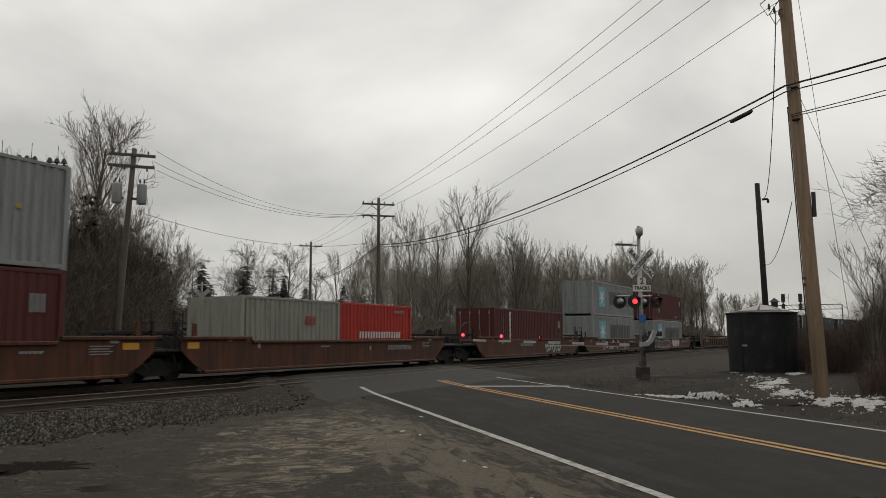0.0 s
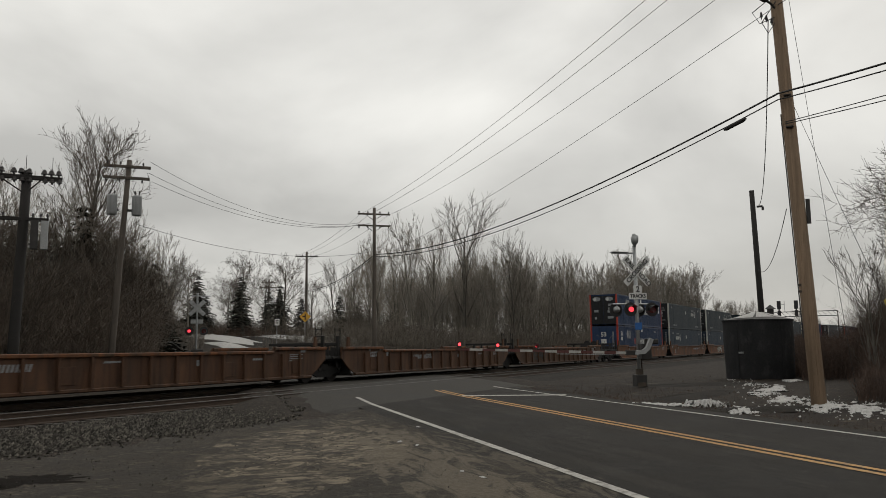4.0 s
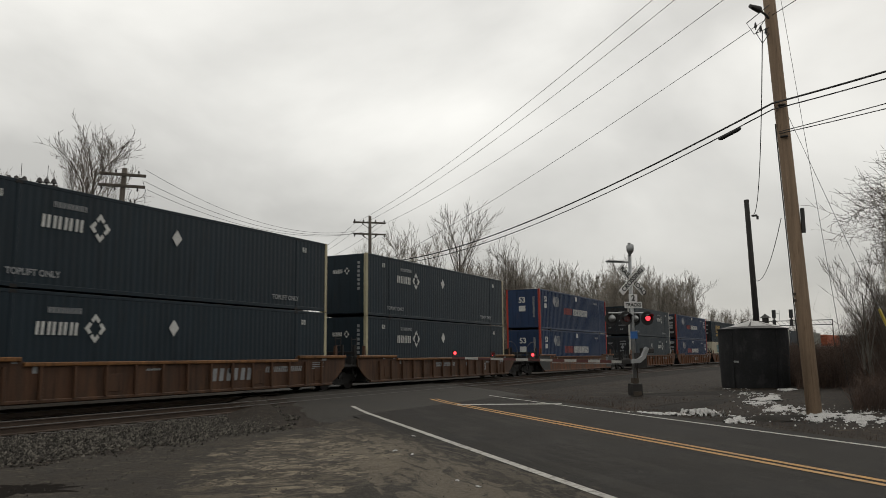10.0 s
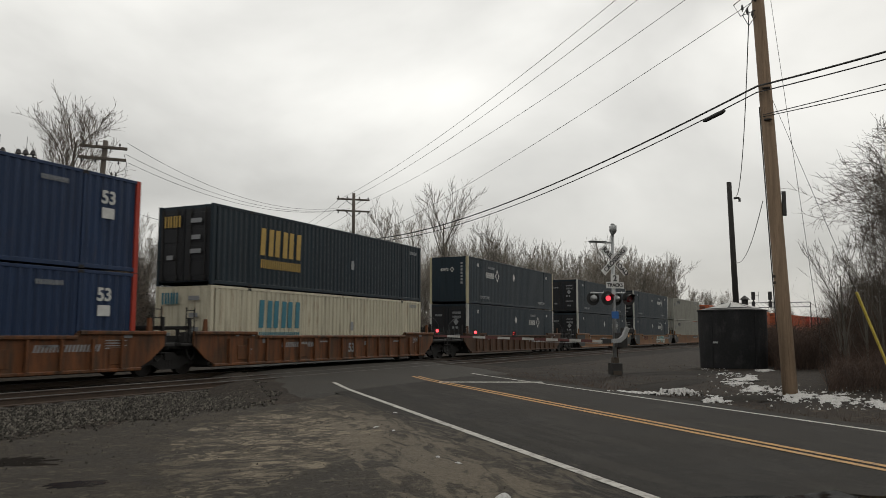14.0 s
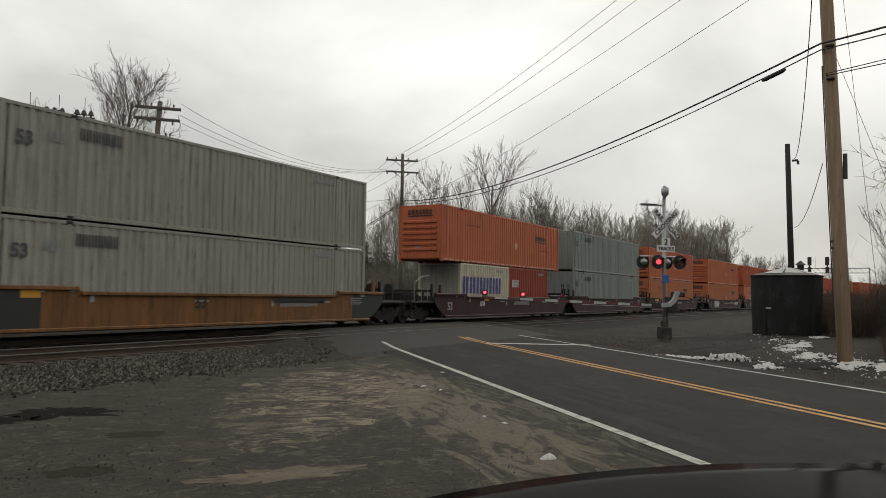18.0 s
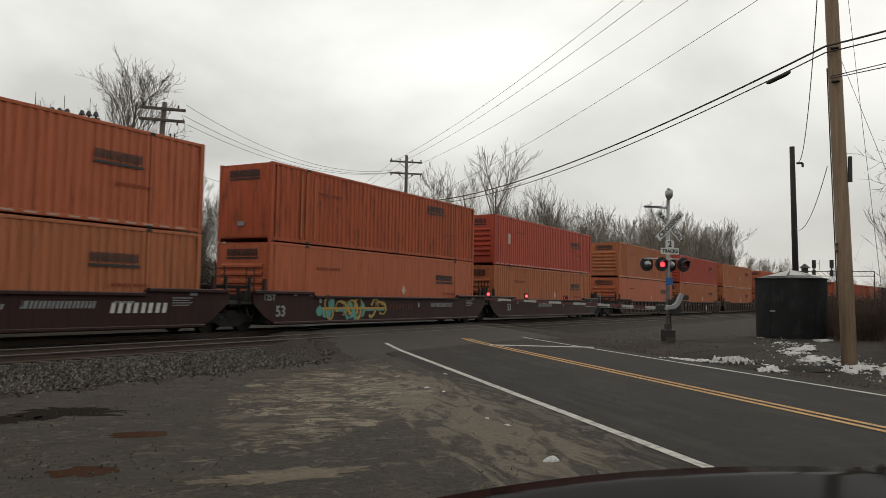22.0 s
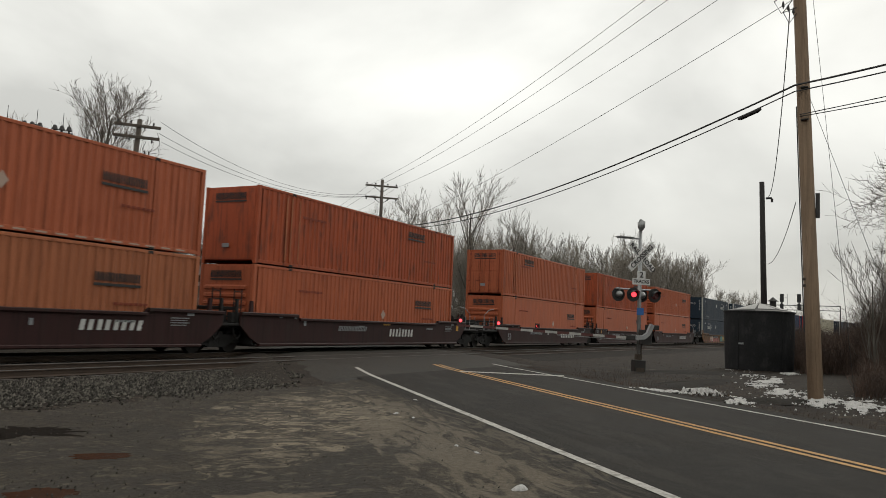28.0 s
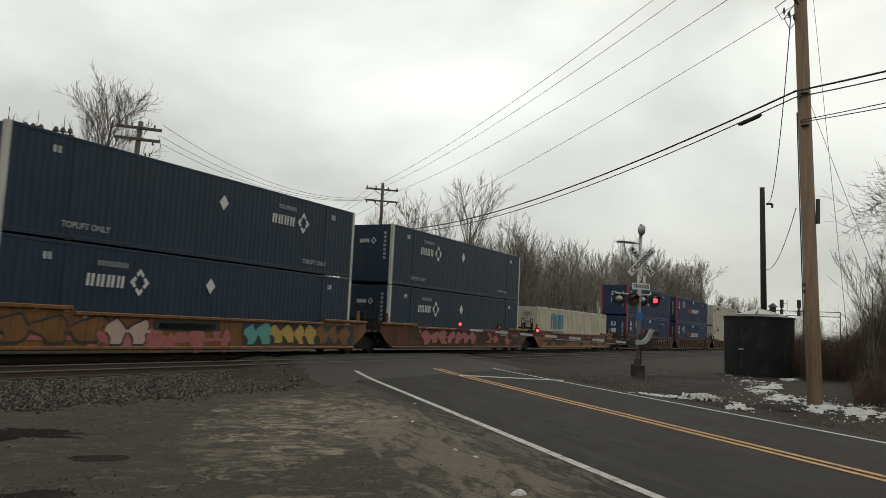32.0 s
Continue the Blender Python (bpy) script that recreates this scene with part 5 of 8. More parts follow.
def flames(w, h, seed, n=5, fat=0.0):
    """Filled, bent, pointed letter shapes side by side, in the plane y = 0."""
    rng = random.Random(seed)
    g = Geo()
    for i in range(n):
        cx, half, lean = -w / 2 + w * (i + 0.5) / n, 0.44 * w / n * rng.uniform(0.85, 1.15), rng.uniform(-0.35, 0.5) * w / n
        top, bottom = h * rng.uniform(0.36, 0.5) + fat, -h * rng.uniform(0.36, 0.48) - fat
        mid, swing = rng.uniform(0.35, 0.6), rng.uniform(0.05, 0.16) * w / n
        left, right = [], []
        for k in range(10):
            q = k / 9
            wide = (half + fat) * max(0.04, math.sin(math.pi * (0.14 + 0.84 * q)) ** 0.8) * (1 + 0.25 * math.sin(7 * (q - mid)))
            x, z = cx + lean * (q - 0.4) + swing * math.sin(6.5 * q + i), bottom + (top - bottom) * q
            left.append((x - wide, z))
            right.append((x + wide, z))
        g.prism(left + right[::-1], "y", -0.002 - 0.0005 * i, 0.002)
    g.prism([(-w / 2, -h * 0.06), (w / 2, -h * 0.06), (w / 2, h * 0.04), (-w / 2, h * 0.04)], "y", -0.001, 0.001)
    return g


def patchy(w, h, seed, n=9):
    rng = random.Random(seed)
    g = Geo()
    for i in range(n):
        cx, cz = rng.uniform(-w / 2, w / 2), rng.uniform(-h * 0.3, h * 0.3)
        rx, rz = w / n * rng.uniform(0.3, 0.75), h * rng.uniform(0.15, 0.42)
        m = rng.randint(9, 14)
        t0 = rng.uniform(0, 6)
        pl = [(cx + rx * rng.uniform(0.8, 1.2) * math.cos(t0 + 6.283 * k / m), max(-h / 2, min(h / 2, cz + rz * rng.uniform(0.8, 1.2) * math.sin(t0 + 6.283 * k / m)))) for k in range(m)]
        g.prism(pl, "y", -0.0015 - 0.0002 * i, 0.0015)
    # a ground stroke ties the patches together
    g.prism([(-w / 2, -h * 0.12), (w / 2, -h * 0.08), (w / 2, h * 0.05), (-w / 2, h * 0.02)], "y", -0.001, 0.001)
    return g


def well_car(label, paint_side, style, black_ends, tops, marks, first, last):
    """One well of a double-stack car: side walls, floor, end platforms, trucks and fittings."""
    root = thing("well_car", pose(0, 0, -50), label, "rail car", "double-stack well cars")
    y = 1.5
    side = lambda: Geo().prism(SIDE, "y", -0.03, 0.03)
    for s in (-1, 1):
        wall = part("side_wall", shared(("wall", style), side, paint_side, "side_wall"), None, root, at=pose(0, s * y, 0))
        part("top_chord", shared("chord", lambda: Geo().bar(-5.75, -0.1, 1.2, 5.75, 0.05, 1.31, 0.02), tops or paint_side, "top_chord"), None, root, at=pose(0, s * y - 0.012, 0))
        for e in (-1, 1):
            part("top_chord", shared("chord_end", lambda: Geo().bar(-1.62, -0.1, 1.33, 1.62, 0.05, 1.45, 0.02), tops or paint_side, "top_chord"), None, root, at=pose(e * 7.47, s * y - 0.012, 0))
        part("bottom_chord", shared("bchord", lambda: Geo().bar(-8.1, -0.09, 0.24, 8.1, 0.05, 0.34, 0.02), paint_side, "bottom_chord"), None, root, at=pose(0, s * y - 0.008, 0))
    if style == "ribbed":
        for k in range(15):
            x = -7.35 + 1.05 * k
            part("rib", shared("rib", lambda: Geo().bar(-0.05, -0.1, 0.33, 0.05, 0.0, 1.2, 0.015), paint_side, "rib"), None, root, at=pose(x, -y - 0.03, 0))
        for x in (-7.0, -3.3, 3.0, 6.8):
            part("gusset_plate", shared("gusset", lambda: Geo().bar(-0.3, -0.02, 0.45, 0.3, 0.0, 0.95, 0.008), paint_side, "gusset_plate"), None, root, at=pose(x + 0.42, -y - 0.032, 0))
    part("floor", shared("wfloor", lambda: Geo().bar(-8.2, -1.45, 0.22, 8.2, 1.45, 0.32, 0.02), P["frame_black"], "floor"), None, root)
    for e in (-1, 1):
        end_open = (e < 0 and first) or (e > 0 and last)
        reach = 11.15 if end_open else 9.62
        a, b = sorted((e * 8.3, e * reach))
        part("end_platform", shared(("plat", e, end_open), lambda: Geo().bar(a, -1.2, 0.86, b, 1.2, 1.08, 0.03).bar(a, -1.46, 0.95, b, -1.2, 1.05, 0.02).bar(min(a, b) + 0.0, -0.3, 0.55, max(a, b), 0.3, 0.88, 0.03), P["frame_black"], "end_platform"), None, root)
        part("guide_post", shared("guidepost", lambda: Geo().prism([(-0.09, 1.44), (0.09, 1.44), (0.05, 1.86), (-0.05, 1.86)], "y", -0.05, 0.05), paint_side, "guide_post"), None, root, at=pose(e * 8.5, -y + 0.04, 0))
        part("air_tank", shared("airtank", lambda: Geo().tube([(-0.4, 0, 0), (-0.36, 0, 0), (0.36, 0, 0), (0.4, 0, 0)], [0.08, 0.15, 0.15, 0.08], 10), P["frame_black"], "air_tank"), None, root, at=pose(e * 8.75, -0.75, 0.72))
        bulk = e * 8.32
        part("bulkhead", shared("bulk", lambda: Geo().bar(-0.04, -1.45, 0.3, 0.04, 1.45, 1.3, 0.01), P["frame_black"], "bulkhead"), None, root, at=pose(bulk, 0, 0))
        if black_ends:
            poly = [(p[0], p[1]) for p in ((-9.11, 1.445), (-9.11, 0.975), (-8.56, 0.545), (-8.02, 0.28), (-6.9, 0.28), (-6.9, 1.445))]
            part("black_end", shared("blackend", lambda: Geo().prism(poly, "y", -0.004, 0.004), P["spray_dark"], "black_end"), None, root, at=pose(0, -y - 0.035, 0) if e < 0 else pose(0, -y - 0.035, 0) @ Matrix.Diagonal((-1, 1, 1, 1)))
        if not end_open:
            part("end_ladder", shared("endladder", end_ladder, P["frame_black"], "end_ladder"), None, root, at=pose(e * 9.0, -1.25, 0))
        part("air_hose", shared("airhose", lambda: Geo().tube([(0, -1.3, 0.95), (0.1, -1.34, 0.6), (0.25, -1.3, 0.48), (0.45, -1.26, 0.6), (0.55, -1.2, 0.9)], 0.03, 7), P["frame_black"], "air_hose"), None, root, at=pose(e * 9.0 - 0.25, 0, 0))
        part("cross_brace", shared("crossbrace", lambda: Geo().bar(-0.05, -1.4, 1.5, 0.05, 1.4, 1.62, 0.015).bar(-0.04, -0.9, 1.05, 0.04, -0.78, 1.55, 0.01).bar(-0.04, 0.78, 1.05, 0.04, 0.9, 1.55, 0.01).bar(-0.05, -1.42, 1.05, 0.05, -1.3, 1.9, 0.015), P["frame_black"], "cross_brace"), None, root, at=pose(e * 9.15, 0, 0))
        if end_open:
            part("valve_box", shared("valvebox", lambda: Geo().bar(-0.35, -0.45, 1.05, 0.35, 0.35, 1.5, 0.05).tube([(-0.3, -0.5, 1.2), (0.3, -0.5, 1.2)], 0.11, 10).bar(-0.5, -1.35, 1.05, -0.42, -0.4, 1.36, 0.02), P["frame_black"], "valve_box"), None, root, at=pose(e * 9.9, 0, 0))
            part("coupler", shared("coupler", lambda: Geo().bar(-0.55, -0.11, 0.62, 0.3, 0.11, 0.88, 0.04).bar(0.2, -0.16, 0.6, 0.42, 0.16, 0.92, 0.05), P["frame_black"], "coupler"), None, root, at=pose(e * 11.15, 0, 0, 0, 0, 0 if e > 0 else 180))
            part("ladder", shared("ladder", lambda: ladder(), P["frame_black"], "ladder"), None, root, at=pose(e * 10.95, -1.42, 0))
            pale = paint_side == P["car_maroon"]
            part("handrail", shared(("handrail", e), lambda: Geo().tube([(-1.15 * e, 0, 2.3), (-0.55 * e, 0, 2.26), (-0.35 * e, 0, 2.2), (0.15 * e, 0, 1.95), (0.22 * e, 0, 1.85), (0.22 * e, 0, 1.05)], 0.02 if pale else 0.014, 6), P["ink_grey" if pale else "ink_navy"], "handrail"), None, root, at=pose(e * 10.3, -1.2, 0))
            for q in (9.55, 10.15, 10.8):
                part("stanchion", shared("stanchion", lambda: Geo().tube([(0, 0, 0.95), (0, 0, 1.78)], 0.018, 6), P["ink_grey" if pale else "ink_navy"], "stanchion"), None, root, at=pose(e * q, -1.38, 0))
            part("brake_stand", shared("brake", lambda: Geo().bar(-0.06, -0.2, 1.05, 0.06, 0.2, 1.75, 0.02).tube([(-0.1, 0, 1.6), (-0.14, 0, 1.6)], 0.26, 16), P["frame_black"], "brake_stand"), None, root, at=pose(e * 10.7, 0.1, 0))
    truck(root, -9.7 if not first else -10.0)
    if last:
        truck(root, 10.0)
    fy = -y - 0.042 if style == "smooth" else -y - 0.036
    def mark(key, maker, mat, x, z, name="marking", label="", out=0.0):
        part(name, shared(key, maker, P[mat], name), None, root, label, at=pose(x, fy - out, z))
    for mk in marks:
        k = mk[0]
        if k == "53":
            lettering("53", 0.54, P["ink_grey"], root, pose(mk[1], fy - 0.004, mk[2], 90), "number")
        elif k == "125T":
            lettering("125T", 0.3, P["ink_grey"], root, pose(mk[1], fy - 0.004, mk[2], 90), "number")
        elif k == "text":
            lettering(mk[3], mk[4], P[mk[5]], root, pose(mk[1], fy - 0.004, mk[2], 90), "lettering")
        elif k == "bars":
            mark(("bars", mk[3], mk[4], mk[5]), lambda: letter_bars(mk[3], mk[4], mk[5], 0.25, 0.06), mk[6], mk[1], mk[2])
        elif k == "plate":
            mark(("plate", mk[3], mk[4]), lambda: rect(mk[3], mk[4]), mk[5], mk[1], mk[2])
        elif k == "loops":
            if mk[5] != "spray_dark":
                part("outline", shared(("loopline", mk[3], mk[4]), lambda: splat(mk[3], 0.88, mk[4], 6, 1.75), P["spray_dark"], "outline"), None, root, at=pose(mk[1], fy - 0.003, mk[2]))
            mark(("loops", mk[3], mk[4]), lambda: splat(mk[3], 0.85, mk[4]), mk[5], mk[1], mk[2], "spray_painting", "spray-painted looping strokes", 0.008)
        elif k == "rings":
            mark(("rings", mk[3], mk[4]), lambda: rings(mk[3], mk[4], 0.055, mk[2]), mk[5], mk[1], 0.0, "spray_painting", "chain of spray-painted rings", 0.05)
        elif k == "flames":
            part("outline", shared(("flameline", mk[3], mk[4]), lambda: flames(mk[3], 0.86, mk[4], mk[7], 0.08), P[mk[6]], "outline"), None, root, at=pose(mk[1], fy - 0.003, mk[2]))
            mark(("flames", mk[3], mk[4]), lambda: flames(mk[3], 0.86, mk[4], mk[7]), mk[5], mk[1], mk[2], "spray_painting", "spray-painted bent letter shapes", 0.008)
        elif k == "patches":
            mark(("patches", mk[3], mk[4]), lambda: patchy(mk[3], 0.9, mk[4], mk[6]), mk[5], mk[1], mk[2], "spray_painting", "spray-painted colour patches")
    return root


def end_ladder():
    g = Geo()
    for x in (-0.19, 0.19):
        g.bar(x - 0.018, -0.018, 1.0, x + 0.018, 0.018, 2.25, 0.005)
    for k in range(4):
        g.bar(-0.19, -0.014, 1.3 + 0.28 * k, 0.19, 0.014, 1.33 + 0.28 * k, 0.004)
    return g.bar(-0.35, -0.1, 1.05, 0.35, 0.12, 1.42, 0.03)


def ladder():
    g = Geo()
    for x in (-0.2, 0.2):
        g.bar(x - 0.02, -0.02, 0.35, x + 0.02, 0.02, 1.6, 0.005)
    for k in range(4):
        g.bar(-0.2, -0.015, 0.45 + 0.32 * k, 0.2, 0.015, 0.48 + 0.32 * k, 0.004)
    return g


STENCIL = [("plate", -6.9, 1.33, 0.16, 0.1, "ink_grey"), ("plate", -6.0, 1.33, 0.16, 0.1, "ink_grey"), ("plate", -5.4, 1.12, 0.14, 0.2, "ink_grey"), ("bars", 5.0, 1.02, 5, 0.7, 0.07, "ink_grey"), ("bars", -1.4, 1.05, 6, 0.6, 0.06, "ink_grey"), ("plate", 7.6, 1.3, 0.3, 0.12, "ink_grey"), ("plate", 2.0, 0.95, 0.12, 0.18, "ink_grey")] + [("bars", 7.15 - 0.06 * (k % 2), 1.16 - 0.075 * k, 7 + k % 3, 0.8 - 0.12 * (k % 2), 0.035, "ink_grey") for k in range(4)]


def style_marks(no_x, extra):
    return STENCIL + [("bars", no_x, 0.95, 9, 2.2, 0.2, "ink_grey")] + extra


CARS = [
    # centres along the train, label, paint, style, black ends, chord paint, marks well by well
    ([8.3, 27.6], "rust-brown well car with smooth sides", "car_rust", "smooth", False, None, [style_marks(2, [("plate", 8.2, 1.15, 0.6, 0.2, "plate")]), style_marks(4.6, [("plate", -8.6, 1.15, 0.5, 0.2, "plate")])]),
    ([49.9, 69.3, 88.6], "rust-brown well car with smooth sides and spray paint", "car_rust", "smooth", False, None, [style_marks(-1.5, [("loops", 3.4, 0.82, 3.2, 11, "spray_pale")]), style_marks(4.4, [("125T", -7.4, 1.1), ("loops", -2.2, 0.8, 4.6, 12, "spray_pale"), ("patches", 5, 0.8, 6.0, 31, "spray_pink", 7)]), style_marks(5.8, [("patches", -3.6, 0.8, 8.0, 14, "spray_pink", 12), ("flames", -4.0, 0.8, 6.6, 13, "spray_dark", "spray_pale", 6), ("flames", 2.0, 0.8, 3.2, 15, "spray_pale", "spray_pink", 4), ("loops", 6.6, 0.8, 1.6, 17, "spray_dark")])]),
    ([111.6, 131.0, 150.4], "empty rust-brown well car with ribbed sides", "car_brown", "ribbed", False, "car_orange", [style_marks(-5, []), style_marks(-2.0, [("125T", -6.6, 1.1)]), style_marks(4, [("loops", -5, 0.8, 2.4, 16, "spray_dark")])]),
    ([173.7, 193.1, 212.4], "dirty orange well car with smooth sides", "car_orange", "smooth", False, "car_orange", [style_marks(-0.2, []), style_marks(3.5, [("53", -6.8, 0.7), ("125T", -8.0, 1.2)]), style_marks(4.4, [("loops", -2.2, 0.82, 2.6, 21, "spray_pale"), ("loops", 1.4, 0.82, 2.2, 22, "spray_pale")])]),
    ([235.4, 255.0, 274.3], "brown well car with ribbed sides and orange top rail", "car_brown", "ribbed", False, "car_yellow", [style_marks(-2.4, [("53", 3.6, 0.75)]), style_marks(5.0, [("bars", 2.2, 0.82, 3, 2.1, 0.42, "ink_grey")]), style_marks(-0.6, [("53", 4.4, 0.75)])]),
    ([297.1], "dirty orange well car with smooth sides", "car_orange", "smooth", True, "car_orange", [style_marks(3.4, [])]),
    ([320.9, 340.5, 360.0], "orange well car with ribbed sides", "car_orange", "ribbed", False, "car_orange", [style_marks(4.5, [("rings", 0.0, 1.255, 10.8, 42, "ink_black"), ("bars", -0.4, 0.98, 7, 1.7, 0.2, "spray_dark"), ("53", -5.6, 0.75)]), style_marks(5.5, [("bars", 0.4, 0.82, 3, 1.9, 0.42, "ink_grey"), ("rings", -0.5, 1.255, 9.0, 30, "ink_black")]), style_marks(-3.2, [("53", 0.8, 0.75), ("125T", -6.4, 0.7)])]),
    ([382.4], "brown well car with ribbed sides", "car_brown", "ribbed", False, None, [style_marks(3.4, [])]),
    ([405.1, 424.6, 443.9], "yellow-orange well car with smooth sides and black ends", "car_yellow", "smooth", True, "car_yellow", [style_marks(-1.4, [("bars", 3.4, 0.9, 5, 0.8, 0.2, "car_brown"), ("plate", 8.0, 1.2, 0.5, 0.22, "plate")]), style_marks(6.2, [("bars", -4.2, 1.0, 3, 1.85, 0.4, "maroon"), ("text", -1.4, 0.98, "53", 0.4, "ink_black"), ("125T", -8.6, 1.0), ("patches", 2.6, 0.8, 4.4, 24, "spray_teal", 9), ("loops", 2.6, 0.8, 4.4, 23, "spray_pale")]), style_marks(3.5, [("plate", 3.5, 1.13, 3.0, 0.3, "ink_black"), ("text", -1.4, 0.98, "53", 0.5, "ink_black"), ("125T", -8.6, 1.0), ("plate", -7.2, 1.25, 0.55, 0.24, "plate")])]),
    ([466.9, 486.0, 505.3], "dark maroon well car with smooth sides", "car_maroon", "smooth", False, None, [style_marks(1.4, [("53", -7.6, 0.78), ("text", -0.8, 0.92, "B", 0.32, "ink_grey"), ("bars", -3.9, 0.92, 2, 0.62, 0.26, "ink_white"), ("plate", -3.4, 1.15, 0.5, 0.12, "plate")]), style_marks(-1.6, [("plate", 1, 1.2, 0.5, 0.12, "plate")]), style_marks(1.4, [("53", -6.4, 0.8), ("plate", -6.4, 1.2, 1.2, 0.2, "plate")])]),
    ([528.4, 547.8, 566.6], "dark maroon well car with smooth sides and spray paint", "car_maroon", "smooth", False, None, [style_marks(3.0, [("53", -7.5, 0.78), ("plate", -9.0, 1.2, 0.5, 0.24, "plate"), ("flames", -4.9, 0.82, 2.4, 25, "spray_pale", "spray_dark", 4), ("loops", -5.2, 0.8, 1.9, 26, "spray_pale"), ("bars", 0.2, 0.9, 11, 2.6, 0.14, "ink_grey"), ("bars", 5.6, 0.86, 4, 2.1, 0.3, "ink_white")]), style_marks(4.2, [("53", -7.7, 0.7), ("125T", -8.3, 1.2), ("patches", -3.1, 0.78, 4.8, 28, "spray_teal", 9), ("loops", -3.1, 0.82, 4.4, 27, "ink_yellow"), ("bars", 0.5, 0.86, 4, 2.1, 0.3, "car_rust")]), style_marks(-1.2, [("53", -6.6, 0.8), ("125T", -7.9, 1.24), ("plate", -1.2, 1.16, 0.6, 0.12, "plate"), ("plate", -7.6, 1.34, 1.0, 0.12, "plate")])]),
    ([589.6, 608.8, 628.1], "grimy olive-brown well car with ribbed sides", "car_olive", "ribbed", False, None, [style_marks(3.2, []), style_marks(4.0, [("125T", -6.9, 0.95), ("patches", 1.9, 0.8, 1.0, 29, "spray_pale", 4)]), style_marks(4.0, [])]),
    ([651.4, 670.6, 689.7], "dark maroon well car with smooth sides", "car_maroon", "smooth", False, None, [style_marks(0.2, [("53", -6.6, 0.78), ("loops", -3.8, 0.82, 3.4, 30, "ink_white"), ("bars", 4.6, 0.9, 4, 2.3, 0.3, "ink_white")]), style_marks(-1.0, [("53", -6.6, 0.8), ("bars", 4.6, 0.9, 4, 2.3, 0.3, "ink_white")]), style_marks(-2.0, [("bars", 2.2, 0.8, 4, 2.3, 0.34, "ink_white"), ("plate", 0.8, 1.2, 0.6, 0.12, "plate"), ("plate", 8.2, 1.1, 0.25, 0.3, "plate")])]),
    ([712.7, 732.1, 751.3], "dark maroon well car with smooth sides", "car_maroon", "smooth", False, None, [style_marks(-2.8, [("53", -7.4, 0.66), ("text", -0.6, 0.92, "B", 0.3, "ink_white"), ("bars", 3.6, 0.82, 4, 3.0, 0.34, "ink_white")]), style_marks(-3.2, [("53", -7.6, 0.66), ("125T", -8.4, 1.2), ("text", -1.0, 0.94, "C", 0.3, "ink_white"), ("bars", 3.2, 0.84, 4, 3.0, 0.34, "ink_white"), ("plate", -7.4, 1.2, 0.25, 0.3, "plate")]), style_marks(-3.2, [("53", -7.6, 0.66), ("bars", 3.4, 0.84, 4, 3.0, 0.34, "ink_white")])]),
    ([774.2, 793.7, 813.3], "yellow-orange well car covered in spray paint", "car_yellow", "smooth", False, "car_yellow", [style_marks(-1.6, [("patches", -5.4, 0.6, 5.6, 52, "spray_pink", 7), ("flames", -6.4, 0.82, 3.4, 43, "car_yellow", "spray_dark", 3), ("flames", -3.9, 0.8, 1.7, 49, "strip_tape", "spray_dark", 2), ("plate", -1.5, 1.0, 2.9, 0.32, "ink_black"), ("bars", -1.5, 0.99, 10, 2.5, 0.17, "ink_white"), ("patches", -1.4, 0.58, 3.8, 44, "spray_pink", 7), ("plate", 4.6, 0.8, 7.0, 0.82, "spray_dark"), ("flames", 1.9, 0.8, 1.5, 51, "spray_teal", "ink_black", 2), ("flames", 4.0, 0.8, 2.8, 42, "ink_yellow", "ink_black", 4), ("flames", 6.6, 0.8, 2.4, 50, "car_yellow", "ink_black", 3)]), style_marks(0.0, [("patches", 0.5, 0.76, 13.0, 45, "car_olive", 16), ("flames", -2.0, 0.82, 6.4, 46, "spray_pink", "car_olive", 7), ("patches", 4.6, 0.8, 4.0, 47, "spray_pink", 6)]), style_marks(2.0, [("patches", 0, 0.78, 15.0, 48, "car_olive", 20)])]),
    ([836.0, 855.5, 875.0], "brown well car with ribbed sides", "car_brown", "ribbed", False, None, [style_marks(3, []), style_marks(3, []), style_marks(3, [])]),
    ([898.0, 917.5], "brown well car with ribbed sides", "car_brown", "ribbed", False, None, [style_marks(3, []), style_marks(3, [])]),
]
LOADS = [
    (8.3, "maroon40", "grey40"), (49.9, "maroon40", None), (69.3, "silver40", "silver40"), (88.6, "silver40", "maroon40"),
    (173.7, "indigo", "indigo_door"), (193.1, "navy_c", "navy_door"), (212.4, "navy_a", "navy_door"), (235.4, "navy_b", "navy_b"), (255.0, "navy_b", "navy_b"), (274.3, "navy_b", "navy_b"),
    (297.1, "indigo", "indigo"), (320.9, "navy_door", "navy_door"), (340.5, "indigo_door", "indigo_door"), (360.0, "cream_csx", "black_csx"), (382.4, "navy_door", "navy_b"), (405.1, "navy_door", "navy_door"),
    (424.6, "navy_door", "navy_door"), (443.9, "putty", "putty"), (486.0, "slate", "slate"), (505.3, "tan", "orange"), (528.4, "tan", "orange"), (547.8, "orange_smooth", "rusty"), (566.6, "tan", "scarlet"),
    (589.6, "orange_smooth", "tan"), (608.8, "tan", "scarlet"), (628.1, "tan", "tan"), (651.4, "orange", "orange"), (670.6, "tan", "orange"), (689.5, "orange", "rusty"), (712.7, "orange_smooth", "orange_door"),
    (732.1, "orange_smooth", "rusty"), (751.3, "orange_smooth", "orange"), (774.2, "navy_c", "navy_a"), (793.7, "navy_c", "navy_c"), (813.3, "cream_csx", None), (836.0, "indigo", "indigo"), (855.5, "indigo", "indigo"), (875.0, "white", "white"), (898.0, "navy_a", "navy_a"), (917.5, "navy_a", "navy_a"),
]
FLOOR_Z = 0.322


